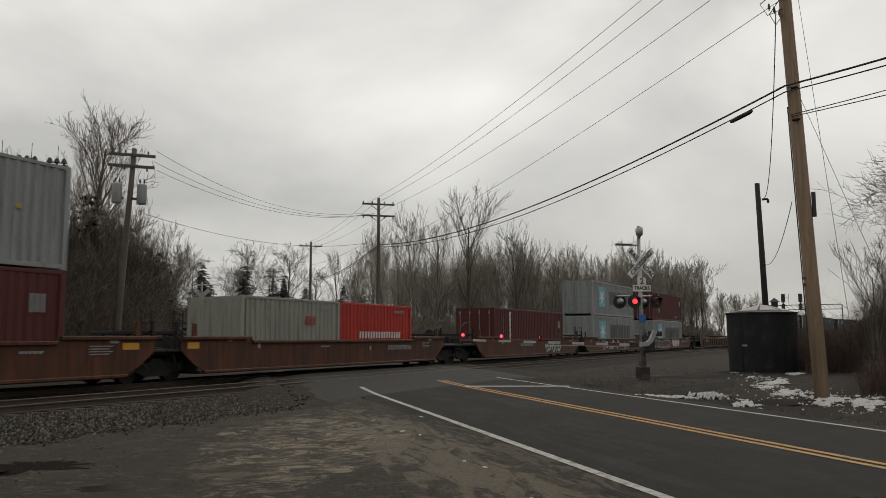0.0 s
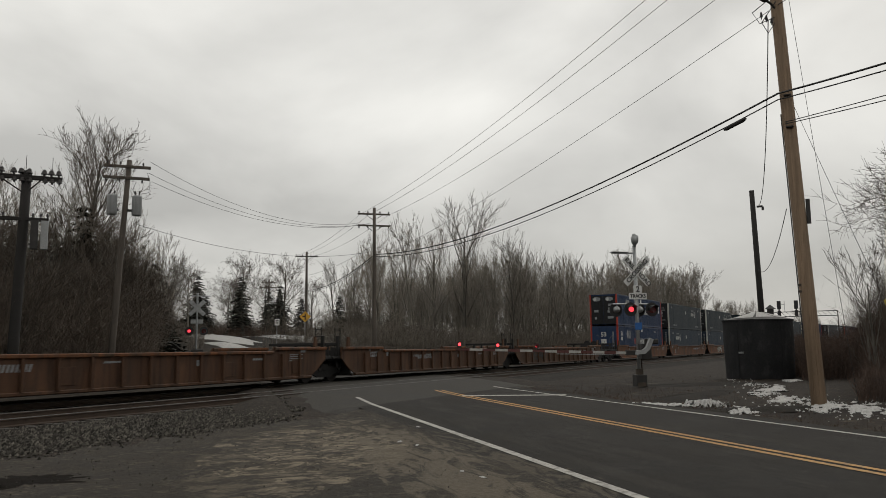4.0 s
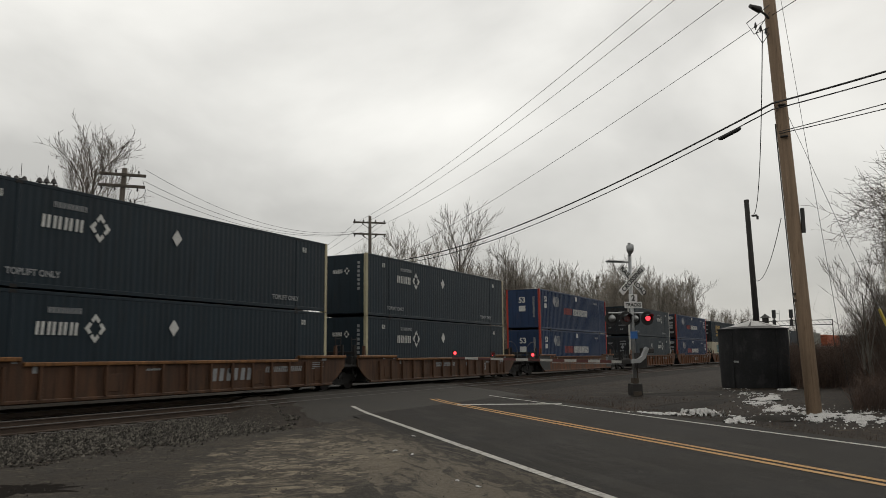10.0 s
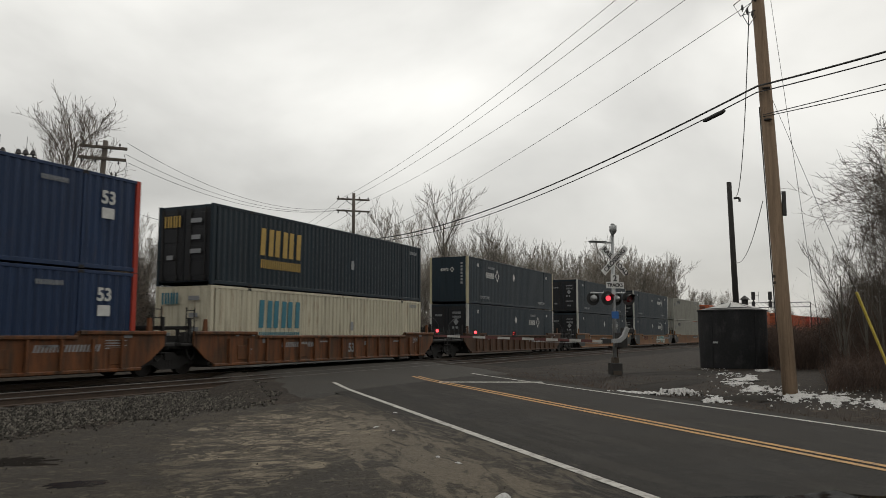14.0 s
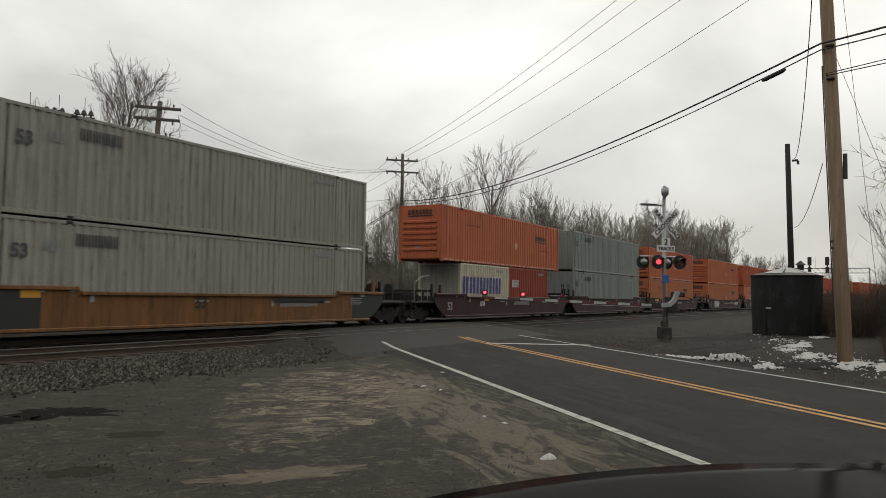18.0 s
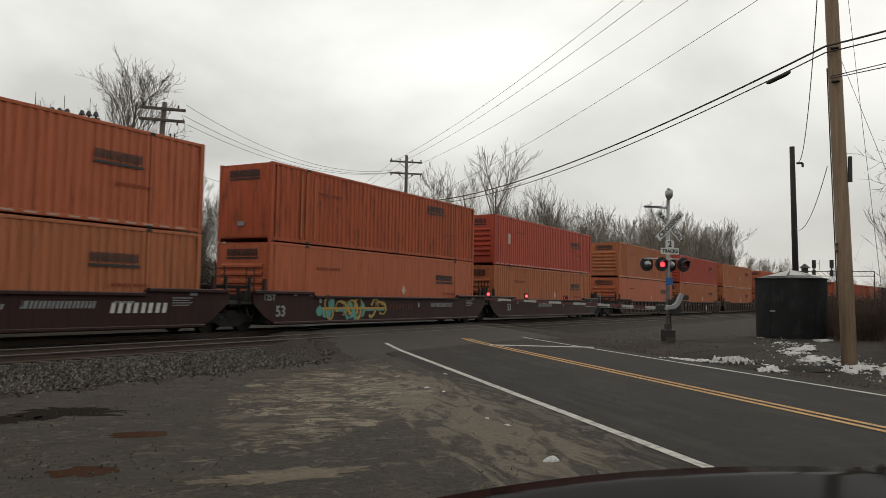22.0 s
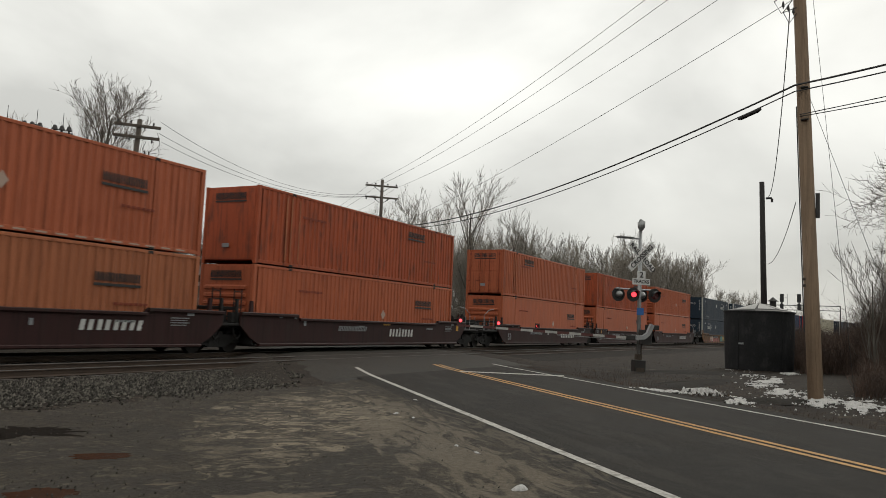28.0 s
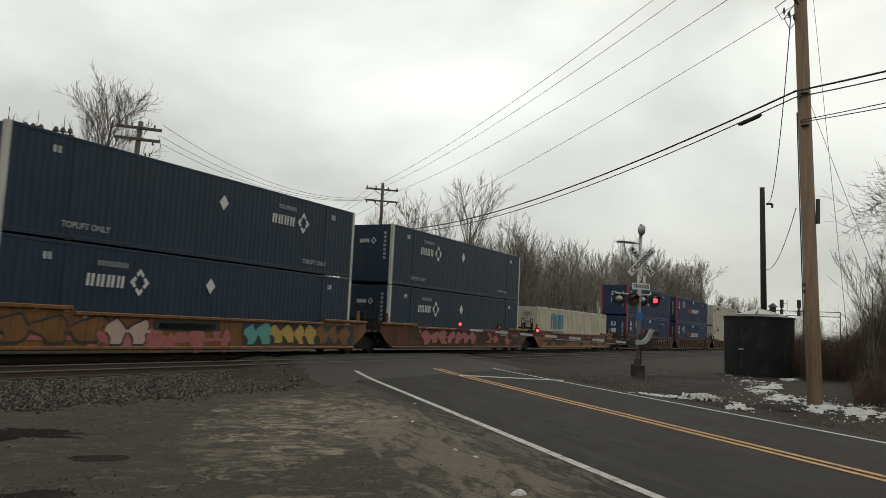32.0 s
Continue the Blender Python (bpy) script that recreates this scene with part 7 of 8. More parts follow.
def build_wires():
    a, b, c = Vector((*FAR_POLE, 0)), Vector((*FAR_TWO, 0)), Vector((*FAR_THREE, 0))
    side = Vector((RN.x, RN.y, 0))
    crest = Vector((21.45, -19.17, 12.15))
    # power lines from crossarm to crossarm
    for q in (-1.0, 0.45, 1.1):
        p0 = crest + Vector((-0.68, 0.73, 0)) * q
        p1 = a + side * q + Vector((0, 0, 11.05))
        p2 = b + side * q * 0.9 + Vector((0, 0, 11.35))
        p3 = c + side * q * 0.9 + Vector((0, 0, 12.2))
        wire(p0, p1, 0.62, 0.009)
        wire(p1, p2, 0.4, 0.009)
        wire(p2, p3, 0.8, 0.009)
        # the same lines go on behind the viewer
        wire(p0, p0 + Vector((-36, -30, 0.6)), 0.5, 0.011)
    n0 = Vector(near_at(10.1, -0.1))
    wire(n0, a + Vector((0, 0, 7.7)), 0.42, 0.008)
    wire(n0, n0 + Vector((-36, -30, 0.8)), 0.5, 0.010)
    wire(a + Vector((0, 0, 8.9)), b + Vector((0, 0, 9.2)), 0.35, 0.010)
    # heavy telephone cables
    j = Vector(near_at(7.72, -0.15, 0.2))
    for dz, r, dr in ((0.0, 0.026, 1.0), (-0.16, 0.017, 1.07)):
        wire(j + Vector((0, 0, dz)), a + Vector((-0.12, -0.1, 8.15 + dz)), dr, r, "thick black telephone cable between poles", "telephone_cable", 30)
        wire(a + Vector((-0.12, -0.1, 8.15 + dz)), b + Vector((0, 0, 7.6 + dz)), 0.6, r, "thick black telephone cable between poles", "telephone_cable")
        wire(j + Vector((0, 0, dz)), (12.0, -28.4, 6.7 + dz), 0.15, r, "thick black telephone cable between poles", "telephone_cable")
    j2 = Vector(near_at(6.9, -0.15, 0.1))
    for dz in (0.0, 0.05):
        wire(j2 + Vector((0, 0, dz)), (12.0, -28.4, 5.8 + 6 * dz), 0.1, 0.012, "thin black overhead wire between poles")
    # splice case hung on the cable
    m = sag(j + Vector((0, 0, -0.16)), a + Vector((-0.12, -0.1, 7.99)), 1.07, 30)
    solo("splice_case", Geo().tube([m[1].lerp(m[2], q) + Vector((0, 0, -0.05)) for q in (-0.1, -0.02, 0.48, 0.56)], [0.03, 0.06, 0.06, 0.03], 10), M["wire"], "black splice case hanging on the cable", "splice case")
    # service drop to the dark mast and a slack loop below it
    d = (38.45, -17.3, 7.75)
    wire(near_at(9.75, -0.1, 0.24), d, 1.2, 0.014, "twisted black service drop to the mast")
    wire(near_at(4.72, -0.1, 0.27), (38.5, -17.1, 4.75), 0.62, 0.010, "slack grey wire between pole and mast")
    # transformer pole to the far pole
    e = Vector((27.6, 9.95, 0))
    for z, y, dr in ((10.75, 0.0, 1.15), (10.2, 0.1, 1.15), (9.75, -0.1, 1.1)):
        wire(e + Vector((0, y, z)), a + side * (1.1 if z > 10.5 else 0.3) + Vector((0, 0, 10.45)), dr, 0.010)
    wire((27.2, 10.4, 7.6), a + Vector((0, 0, 8.4)), 0.9, 0.011)
    # guy wires and their yellow guard
    wire(near_at(12.9, 0.0, -0.155), (21.4, -20.60, -0.1), 0.02, 0.006, "taut steel guy wire", "guy_wire", 4)
    wire(near_at(7.6, 0.0, -0.08), (21.4, -22.14, -0.1), 0.02, 0.006, "taut steel guy wire", "guy_wire", 4)
    solo("guy_guard", Geo().tube([(21.36, -21.32, 2.36), (21.36, -22.12, -0.12)], 0.032, 8), M["yellow_guard"], "yellow plastic guard over a guy wire", "guy guard")


# ---------------------------------------------------------------- tank, gantry, signs


def build_tank():
    cx, cy, r, h = 37.5, -17.0, 1.46, 2.55
    t = thing("storage_tank", pose(cx, cy, -0.12), "black tarred steel tank with snowy conical roof", "tank")
    n = 40
    g = Geo()
    prof = [(r * 0.97, 0.0), (r * 0.985, 0.8), (r, 1.6), (r, h - 0.03)]
    for q, z in prof:
        g.v += [(q * math.cos(2 * math.pi * k / n), q * math.sin(2 * math.pi * k / n), z) for k in range(n)]
    g.f = [(i * n + k, i * n + (k + 1) % n, (i + 1) * n + (k + 1) % n, (i + 1) * n + k) for i in range(3) for k in range(n)]
    part("shell", g, M["tank"], t, smooth=True)
    part("rim", Geo().tube([(0, 0, h - 0.06), (0, 0, h)], r + 0.04, n), M["tank"], t)
    roof = Geo()
    for i in range(8):
        a0, a1 = 2 * math.pi * i / 8, 2 * math.pi * (i + 1) / 8
        roof.add([((r + 0.03) * math.cos(a0), (r + 0.03) * math.sin(a0), h), ((r + 0.03) * math.cos(a1), (r + 0.03) * math.sin(a1), h), (0.15 * math.cos(a1), 0.15 * math.sin(a1), h + 0.34), (0.15 * math.cos(a0), 0.15 * math.sin(a0), h + 0.34)], [(0, 1, 2, 3)])
    part("roof", roof, M["dark_steel"], t)
    sn = Geo()
    for i in range(3, 6):
        a0, a1 = 2 * math.pi * (i + 0.06) / 8, 2 * math.pi * (i + 0.94) / 8
        rr = r * (0.86 if i != 4 else 0.8)
        f = lambda q: h + 0.34 * (1 - (q - 0.15) / (r - 0.12)) + 0.02
        sn.add([(rr * math.cos(a0), rr * math.sin(a0), f(rr)), (rr * math.cos(a1), rr * math.sin(a1), f(rr)), (0.2 * math.cos(a1), 0.2 * math.sin(a1), f(0.2)), (0.2 * math.cos(a0), 0.2 * math.sin(a0), f(0.2))], [(0, 1, 2, 3)])
    part("roof_snow", sn, M["snow"], t, "thin snow lying on the roof")
    part("vent", Geo().tube([(0.3, -0.55, h + 0.1), (0.3, -0.55, h + 0.5)], 0.14, 10).tube([(0.3, -0.55, h + 0.48), (0.3, -0.55, h + 0.66)], [0.24, 0.02], 10), M["dark_steel"], t, "small vent with conical cap")
    part("handle", Geo().bar(-0.02, -0.14, 1.08, 0.05, 0.14, 1.16, 0.01), M["steel"], t, at=pose(-1.31, 0.62, 0, 0, 0, -25))
    for k in range(2):
        a = math.radians(150 + 75 * k)
        part("seam", shared("tankseam", lambda: Geo().bar(-0.01, -0.03, 0.02, 0.02, 0.03, h - 0.05, 0.005), M["tank"], "seam"), None, t, at=pose((r + 0.0) * math.cos(a), (r + 0.0) * math.sin(a), 0, 0, 0, math.degrees(a)))


def build_gantry():
    """Signal bridge over the line, seen small in the distance."""
    gx = 185.0
    yb = rail_y(gx)[0]
    g = thing("signal_gantry", pose(gx, yb, -0.3), "distant steel signal bridge with two signal heads", "signal gantry")
    for y in (-9.0, 9.0):
        for dx in (-0.4, 0.4):
            part("leg", Geo().tube([(dx, y, 0), (dx, y, 8.6)], 0.09, 8), M["dark_steel"], g)
    for z in (7.6, 8.6):
        for dx in (-0.4, 0.4):
            part("chord", Geo().bar(dx - 0.05, -9.1, z - 0.06, dx + 0.05, 9.1, z + 0.06, 0.01), M["dark_steel"], g)
    for k in range(18):
        y = -9.0 + 1.0 * k
        part("lattice", shared("lattice", lambda: Geo().tube([(-0.4, 0, 7.6), (-0.4, 1.0, 8.6)], 0.035, 5), M["dark_steel"], "lattice"), None, g, at=pose(0, y, 0))
    for y in (2.3, -1.1):
        head = part("signal_head", Geo().bar(-0.55, y - 0.4, 9.2, -0.5, y + 0.4, 11.0, 0.1).bar(-0.5, y - 0.14, 8.6, -0.4, y + 0.14, 9.4, 0.02), M["black"], g, "black two-lamp signal head")
        part("signal_head", Geo().bar(-0.55, y - 0.35, 7.5, -0.5, y + 0.35, 8.9, 0.1), M["black"], g)
        part("handrail", Geo().tube([(-0.45, y - 1.1, 8.6), (-0.45, y - 1.1, 11.0)], 0.05, 5).tube([(-0.45, y - 1.1, 10.2), (-0.45, y - 0.4, 10.2)], 0.05, 5), M["steel"], g)


def build_signs():
    z0 = ground_z(59.9, 24.6)
    s = thing("warning_sign", pose(59.9, 24.6, z0, 0, 0, math.degrees(ROAD_TURN) - 90), "yellow diamond side-road warning sign on a post", "road sign")
    part("post", Geo().bar(-0.035, -0.02, 0, 0.035, 0.02, 3.6, 0.005), M["steel"], s)
    face = part("sign_face", Geo().prism([(0, -0.52), (0.52, 0), (0, 0.52), (-0.52, 0)], "y", -0.012, 0.0), M["sign_yellow"], s, "yellow diamond sign face", at=pose(0, -0.03, 3.45 - z0 * 0))
    part("symbol", Geo().bar(-0.05, -0.02, -0.28, 0.05, -0.013, 0.28, 0.01).bar(-0.26, -0.02, -0.03, -0.05, -0.013, 0.08, 0.01), M["sign_black"], face, "black side-road symbol")
    z1 = ground_z(58.4, 26.7)
    w = thing("road_sign", pose(58.4, 26.7, z1, 0, 0, math.degrees(ROAD_TURN) - 90), "small white rectangular road sign on a post", "road sign")
    part("post", Geo().bar(-0.03, -0.02, 0, 0.03, 0.02, 3.2, 0.005), M["steel"], w)
    wf = part("sign_face", Geo().bar(-0.22, -0.012, -0.3, 0.22, 0.0, 0.3, 0.01), M["sign_white"], w, "white sign face", at=pose(0, -0.03, 2.9))
    for z in (0.13, -0.07):
        part("text_bar", Geo().bar(-0.14, -0.02, z - 0.045, 0.14, -0.013, z + 0.045, 0.005), M["sign_black"], wf)


def snow_sheet(spots, step_x, step_y, seed, cut, grain=(1.4, 5.0)):
    """A ragged sheet of old snow over a few oval spots (x, y, half sizes, height), holed where it has thawed."""
    x0, x1 = min(q[0] - 1.3 * q[2] for q in spots), max(q[0] + 1.3 * q[2] for q in spots)
    y0, y1 = min(q[1] - 1.3 * q[3] for q in spots), max(q[1] + 1.3 * q[3] for q in spots)
    nx, ny = int((x1 - x0) / step_x) + 1, int((y1 - y0) / step_y) + 1
    g, index, high = Geo(), {}, {}
    for j in range(ny + 1):
        for i in range(nx + 1):
            x = x0 + step_x * (i + 0.7 * wobble(i * 0.9, j * 0.9, 1, seed + 3))
            y = y0 + step_y * (j + 0.7 * wobble(i * 0.9, j * 0.9, 1, seed + 5))
            depth, tall = -1.0, 0.0
            for cx, cy, rx, ry, h in spots:
                q = 1 - math.hypot((x - cx) / rx, (y - cy) / ry)
                if q > depth:
                    depth, tall = q, h
            rag = 0.9 * wobble(x * grain[0], y * grain[1], 1.0, seed) + 0.55 * wobble(x * grain[0], y * grain[1], 2.7, seed + 1) + 0.25 * wobble(x, y, 14.0, seed + 2)
            f = min(0.7, depth) + rag - cut
            if f > -0.12:
                high[i, j] = (x, y, ground_z(x, y) - 0.03 + max(-0.01, 0.03 + tall * min(1.0, f * 1.6) * (0.55 + 0.9 * abs(wobble(x * grain[0], y * grain[1], 1.7, seed + 7)))) if f > 0 else ground_z(x, y) - 0.035)
    for (i, j) in high:
        cell = [(i, j), (i + 1, j), (i + 1, j + 1), (i, j + 1)]
        if all(c in high for c in cell):
            for c in cell:
                if c not in index:
                    index[c] = len(g.v)
                    g.v.append(high[c])
            g.f.append(tuple(index[c] for c in cell))
    return g


def build_snow():
    rng = random.Random(3)
    # a broken ploughed ridge, highest in its middle
    for k, spot in enumerate([(20.45, -15.75, 0.35, 0.75, 0.05), (20.1, -16.55, 0.35, 0.6, 0.08), (20.55, -17.2, 0.55, 0.5, 0.17), (19.0, -18.3, 0.95, 0.4, 0.08)]):
        solo("snow_ridge", snow_sheet([spot], 0.06, 0.028, 60 + 3 * k, 0.12, (2.6, 5.0)), M["snow"], "broken ploughed ridge of dirty snow beside the road", "snow", "snow ridges", "stuff")
    # what the plough threw round the pole, and thin remains towards the tank
    solo("snow_patch", snow_sheet([(23.0, -18.9, 2.2, 0.5, 0.045), (20.9, -19.9, 2.4, 0.7, 0.06), (20.1, -20.7, 2.2, 0.7, 0.07), (19.1, -21.7, 1.5, 0.9, 0.06), (18.4, -22.8, 1.3, 0.9, 0.05)], 0.09, 0.035, 81, 0.36), M["snow"], "ragged patch of old snow round the foot of the pole", "snow", "snow patches")
    for k, spots in enumerate([[(31.6, -16.85, 0.9, 1.3, 0.04)], [(27.6, -18.15, 1.3, 0.55, 0.04), (29.3, -18.3, 1.4, 0.35, 0.04)], [(35.1, -18.4, 1.4, 0.4, 0.04)], [(25.4, -18.1, 1.2, 0.4, 0.04)]]):
        solo("snow_patch", snow_sheet(spots, 0.12, 0.045, 90 + 4 * k, 0.3), M["snow"], "thin ragged patch of old snow on the verge", "snow", "snow patches")
    g = Geo()

    def clump(x, y, r, h):
        n, a0 = 7, rng.uniform(0, 6)
        z = ground_z(x, y)
        base = len(g.v)
        g.v += [(x + r * rng.uniform(0.5, 1.3) * math.cos(a0 + 6.283 * k / n), y + r * rng.uniform(0.5, 1.3) * math.sin(a0 + 6.283 * k / n), z - 0.01) for k in range(n)]
        g.v += [(x + rng.uniform(-0.3, 0.3) * r, y + rng.uniform(-0.3, 0.3) * r, z + h)]
        g.f.extend((base + k, base + (k + 1) % n, base + n) for k in range(n))

    for i in range(620):
        # thick round the pole, thinning towards the tank
        t = rng.random()
        if t < 0.7:
            x, y = rng.gauss(20.9, 1.6), rng.gauss(-20.1, 0.9)
            if Vector((x, y)).dot(RN) > -26.3 + 0.5 * rng.random():
                continue
        elif t < 0.92:
            x = rng.uniform(23, 31)
            y = -18.6 + 0.12 * (x - 23) + rng.gauss(0, 0.3)
        else:
            x = rng.uniform(29, 37)
            y = -16.6 + 0.12 * (x - 33) + rng.gauss(0, 0.3)
        if wobble(x, y, 1.1, 23) < -0.1:
            continue
        clump(x, y, rng.uniform(0.012, 0.05), rng.uniform(0.01, 0.035))
    solo("snow_scatter", g, M["snow"], "scattered crumbs of old snow on the verge", "snow", kind="stuff")
    far = [(66, 41, 9, 2.5), (70.5, 34.0, 9, 2.4), (77, 31, 9, 2.2), (82, 25, 7, 1.6), (60, 34, 4, 1.2), (58, 22, 5, 0.8), (70, 20, 9, 1.0), (47, 27, 4, 1.0), (50, 33, 6, 1.6)]
    for i, (x, y, rx, ry) in enumerate(far):
        solo("snow_bank", blob(x, y, rx, ry, ROAD_TURN + 0.5, 190 + i * 2.3, -0.12, 36, 0.5, 0.45, ground_z), M["snow"], "low bank of snow along the far road", "snow", "snow banks", smooth=True)
    # raised earth strip along the far road shoulder
    for i, (x, y, rx, ry, h) in enumerate([(24.5, -16.4, 3.4, 0.7, 0.10), (19.6, -18.7, 1.8, 0.6, 0.10), (31.0, -15.5, 3.0, 1.2, 0.08)]):
        solo("dirt_mound", blob(x, y, rx, ry, ROAD_TURN - 1.6 if i else ROAD_TURN - 0.9, 300 + i, ground_z(x, y) - 0.02, 40, 0.5, h), M["ballast"], "low muddy ridge beside the road", "dirt", kind="structure", smooth=True)


def build_car():
    """The parked car from which the view is taken: hood, fenders, tub and wheels; the cabin is open."""
    c = thing("car", Matrix.Translation((EYE[0], EYE[1], -0.12)) @ pose(0, 0, 0, 0, 0, math.degrees(ROAD_TURN)) @ pose(0, -1.0, 0), "parked dark car with a wet glossy hood", "car")
    g = Geo()
    n, m = 14, 44
    for i in range(n + 1):
        for k in range(m + 1):
            v = -1 + 2 * k / m
            front = 1.69 - 0.24 * v * v
            crease = 0.012 * math.exp(-((v + 0.35 + 0.2 * i / n) / 0.05) ** 2)
            z = 1.045 + 0.036 * i / n - 0.012 * v * v + crease - (0.05 if i == n else 0)
            g.v.append((0.5 + (front - 0.5) * i / n, 0.84 * v, z))
    g.f = [(i * (m + 1) + k, (i + 1) * (m + 1) + k, (i + 1) * (m + 1) + k + 1, i * (m + 1) + k + 1) for i in range(n) for k in range(m)]
    part("hood", g, M["car_paint"], c, "wet glossy dark hood", smooth=True)
    part("front_body", Geo().prism([(0.5, 0.35), (1.4, 0.3), (1.45, 0.5), (1.4, 0.9), (1.35, 1.0), (0.5, 1.03)], "y", -0.82, 0.82), M["car_paint"], c)
    part("tub", Geo().prism([(-2.6, 0.32), (0.5, 0.32), (0.5, 0.9), (-2.6, 0.9)], "y", -0.82, 0.82), M["car_paint"], c)
    part("cowl", Geo().bar(0.38, -0.78, 0.9, 0.56, 0.78, 1.1, 0.03), M["black"], c)
    for x in (0.85, -1.85):
        for y in (-0.78, 0.78):
            wl = part("wheel", shared("tyre", lambda: Geo().tube([(0, -0.11, 0), (0, -0.09, 0), (0, 0.09, 0), (0, 0.11, 0)], [0.27, 0.33, 0.33, 0.27], 24), M["rubber"], "wheel"), None, c, at=pose(x, y, 0.33))
            part("rim", shared("rim", lambda: Geo().tube([(0, -0.115, 0), (0, 0.115, 0)], 0.19, 16), M["steel"], "rim"), None, wl)


build_signal()
build_gate()
build_far_signal()
build_poles()
build_wires()
build_tank()
build_gantry()
build_signs()
build_snow()
build_car()

# ---------------------------------------------------------------- trees and brush


def bare_tree(seed, height, spread, levels, kids, twig_r, trunk_r, lean=0.0, start=0.25, reach=0.62, rise=0.22, wander=1.8):
    """Trunk and limbs in one mesh, fine twigs in another."""
    rng = random.Random(seed)
    wood, fine = Geo(), Geo()
    turn0 = rng.uniform(0, 6.283)

    def grow(p, d, length, r, lv):
        segs = (6, 5, 4, 3, 2)[lv] if levels > 3 else (4, 3, 3, 2)[lv]
        pts, rad = [p.copy()], [r]
        for i in range(segs):
            d = (d + Vector((rng.gauss(0, 0.10), rng.gauss(0, 0.10), rng.gauss(0.02, 0.08))) * (0.3 if lv == 0 else wander)).normalized()
            p = p + d * (length / segs)
            pts.append(p.copy())
            rad.append(max(twig_r * 0.6, r * (1 - 0.75 * (i + 1) / segs)))
        (wood if lv < 2 else fine).tube(pts, rad, (9, 6, 4, 3, 3, 3)[lv], caps=False)
        if lv >= levels:
            return
        n = kids[lv]
        for k in range(n):
            q = start + (0.98 - start) * (k + rng.random() * 0.8) / n if lv == 0 else 0.2 + 0.8 * (k + rng.random()) / n
            i = min(segs - 1, int(q * segs))
            t = q * segs - i
            base = pts[i].lerp(pts[i + 1], min(1, t))
            dd = (pts[i + 1] - pts[i]).normalized()
            ang = 2.4 * k + rng.uniform(-0.5, 0.5) + turn0 if lv == 0 else rng.uniform(0, 6.283)
            u = dd.cross(Vector((math.cos(ang), math.sin(ang), 0.0 if lv == 0 else 0.3))).normalized()
            tilt = rng.uniform(0.45, 0.8) * spread
            nd = (dd * math.cos(tilt) + u * math.sin(tilt) + Vector((0, 0, rise))).normalized()
            u0 = (q - start) / (1 - start)
            ll = length * (reach * (0.3 + 0.7 * math.sin(math.pi * min(1.0, 0.22 + 0.7 * u0))) if lv == 0 else rng.uniform(0.36, 0.58))
            grow(base, nd, ll, max(twig_r, rad[i] * rng.uniform(0.4, 0.55)), lv + 1)

    grow(Vector((0, 0, 0)), Vector((lean, 0, 1)).normalized(), height * 0.88, trunk_r, 0)
    return wood, fine


def plant_bare(variant, label, category="tree", twigs="twig"):
    wood, fine = bare_tree(*variant)
    t = thing("bare_tree", pose(0, 0, -60), label, category, "bare trees")
    part("trunk", wood, M["bark"], t)
    part("crown", fine, M[twigs], t, "leafless twigs")
    return t


def conifer(seed, height, width):
    rng = random.Random(seed)
    t = thing("conifer", pose(0, 0, -60), "dark evergreen conifer with drooping branches", "tree", "conifers")
    part("trunk", Geo().tube([(0, 0, 0), (0.05, 0, height * 0.5), (0, 0, height)], [0.16, 0.1, 0.02], 7), M["bark"], t)
    g = Geo()
    z = height * 0.12
    while z < height:
        f = 1 - (z / height)
        reach = width * (0.10 + f ** 0.6) * rng.uniform(0.75, 1.1)
        for k in range(max(5, int(13 * f + 4))):
            a = rng.uniform(0, 6.283)
            L = reach * rng.uniform(0.6, 1.05)
            droop = rng.uniform(0.12, 0.4)
            for j in range(1, 6):
                q = j / 5
                cx, cy, cz = L * q * math.cos(a), L * q * math.sin(a), z - droop * L * q * q + rng.uniform(-0.08, 0.08)
                s = 0.58 * (1.1 - 0.5 * q) * rng.uniform(0.7, 1.3) * (0.5 + 0.5 * f)
                b = a + rng.uniform(-0.9, 0.9)
                ux, uy = s * math.cos(b), s * math.sin(b)
                g.add([(cx - uy * 0.6, cy + ux * 0.6, cz - 0.05 * s), (cx + ux, cy + uy, cz - 0.4 * s), (cx + uy * 0.6, cy - ux * 0.6, cz - 0.05 * s), (cx - ux * 0.6, cy - uy * 0.6, cz + 0.25 * s), (cx, cy, cz - 0.55 * s)], [(0, 1, 3), (1, 2, 3), (0, 4, 1), (1, 4, 2)])
        z += height * rng.uniform(0.03, 0.055)
    part("crown", g, M["needle"], t, "dark green needle clumps")
    return t


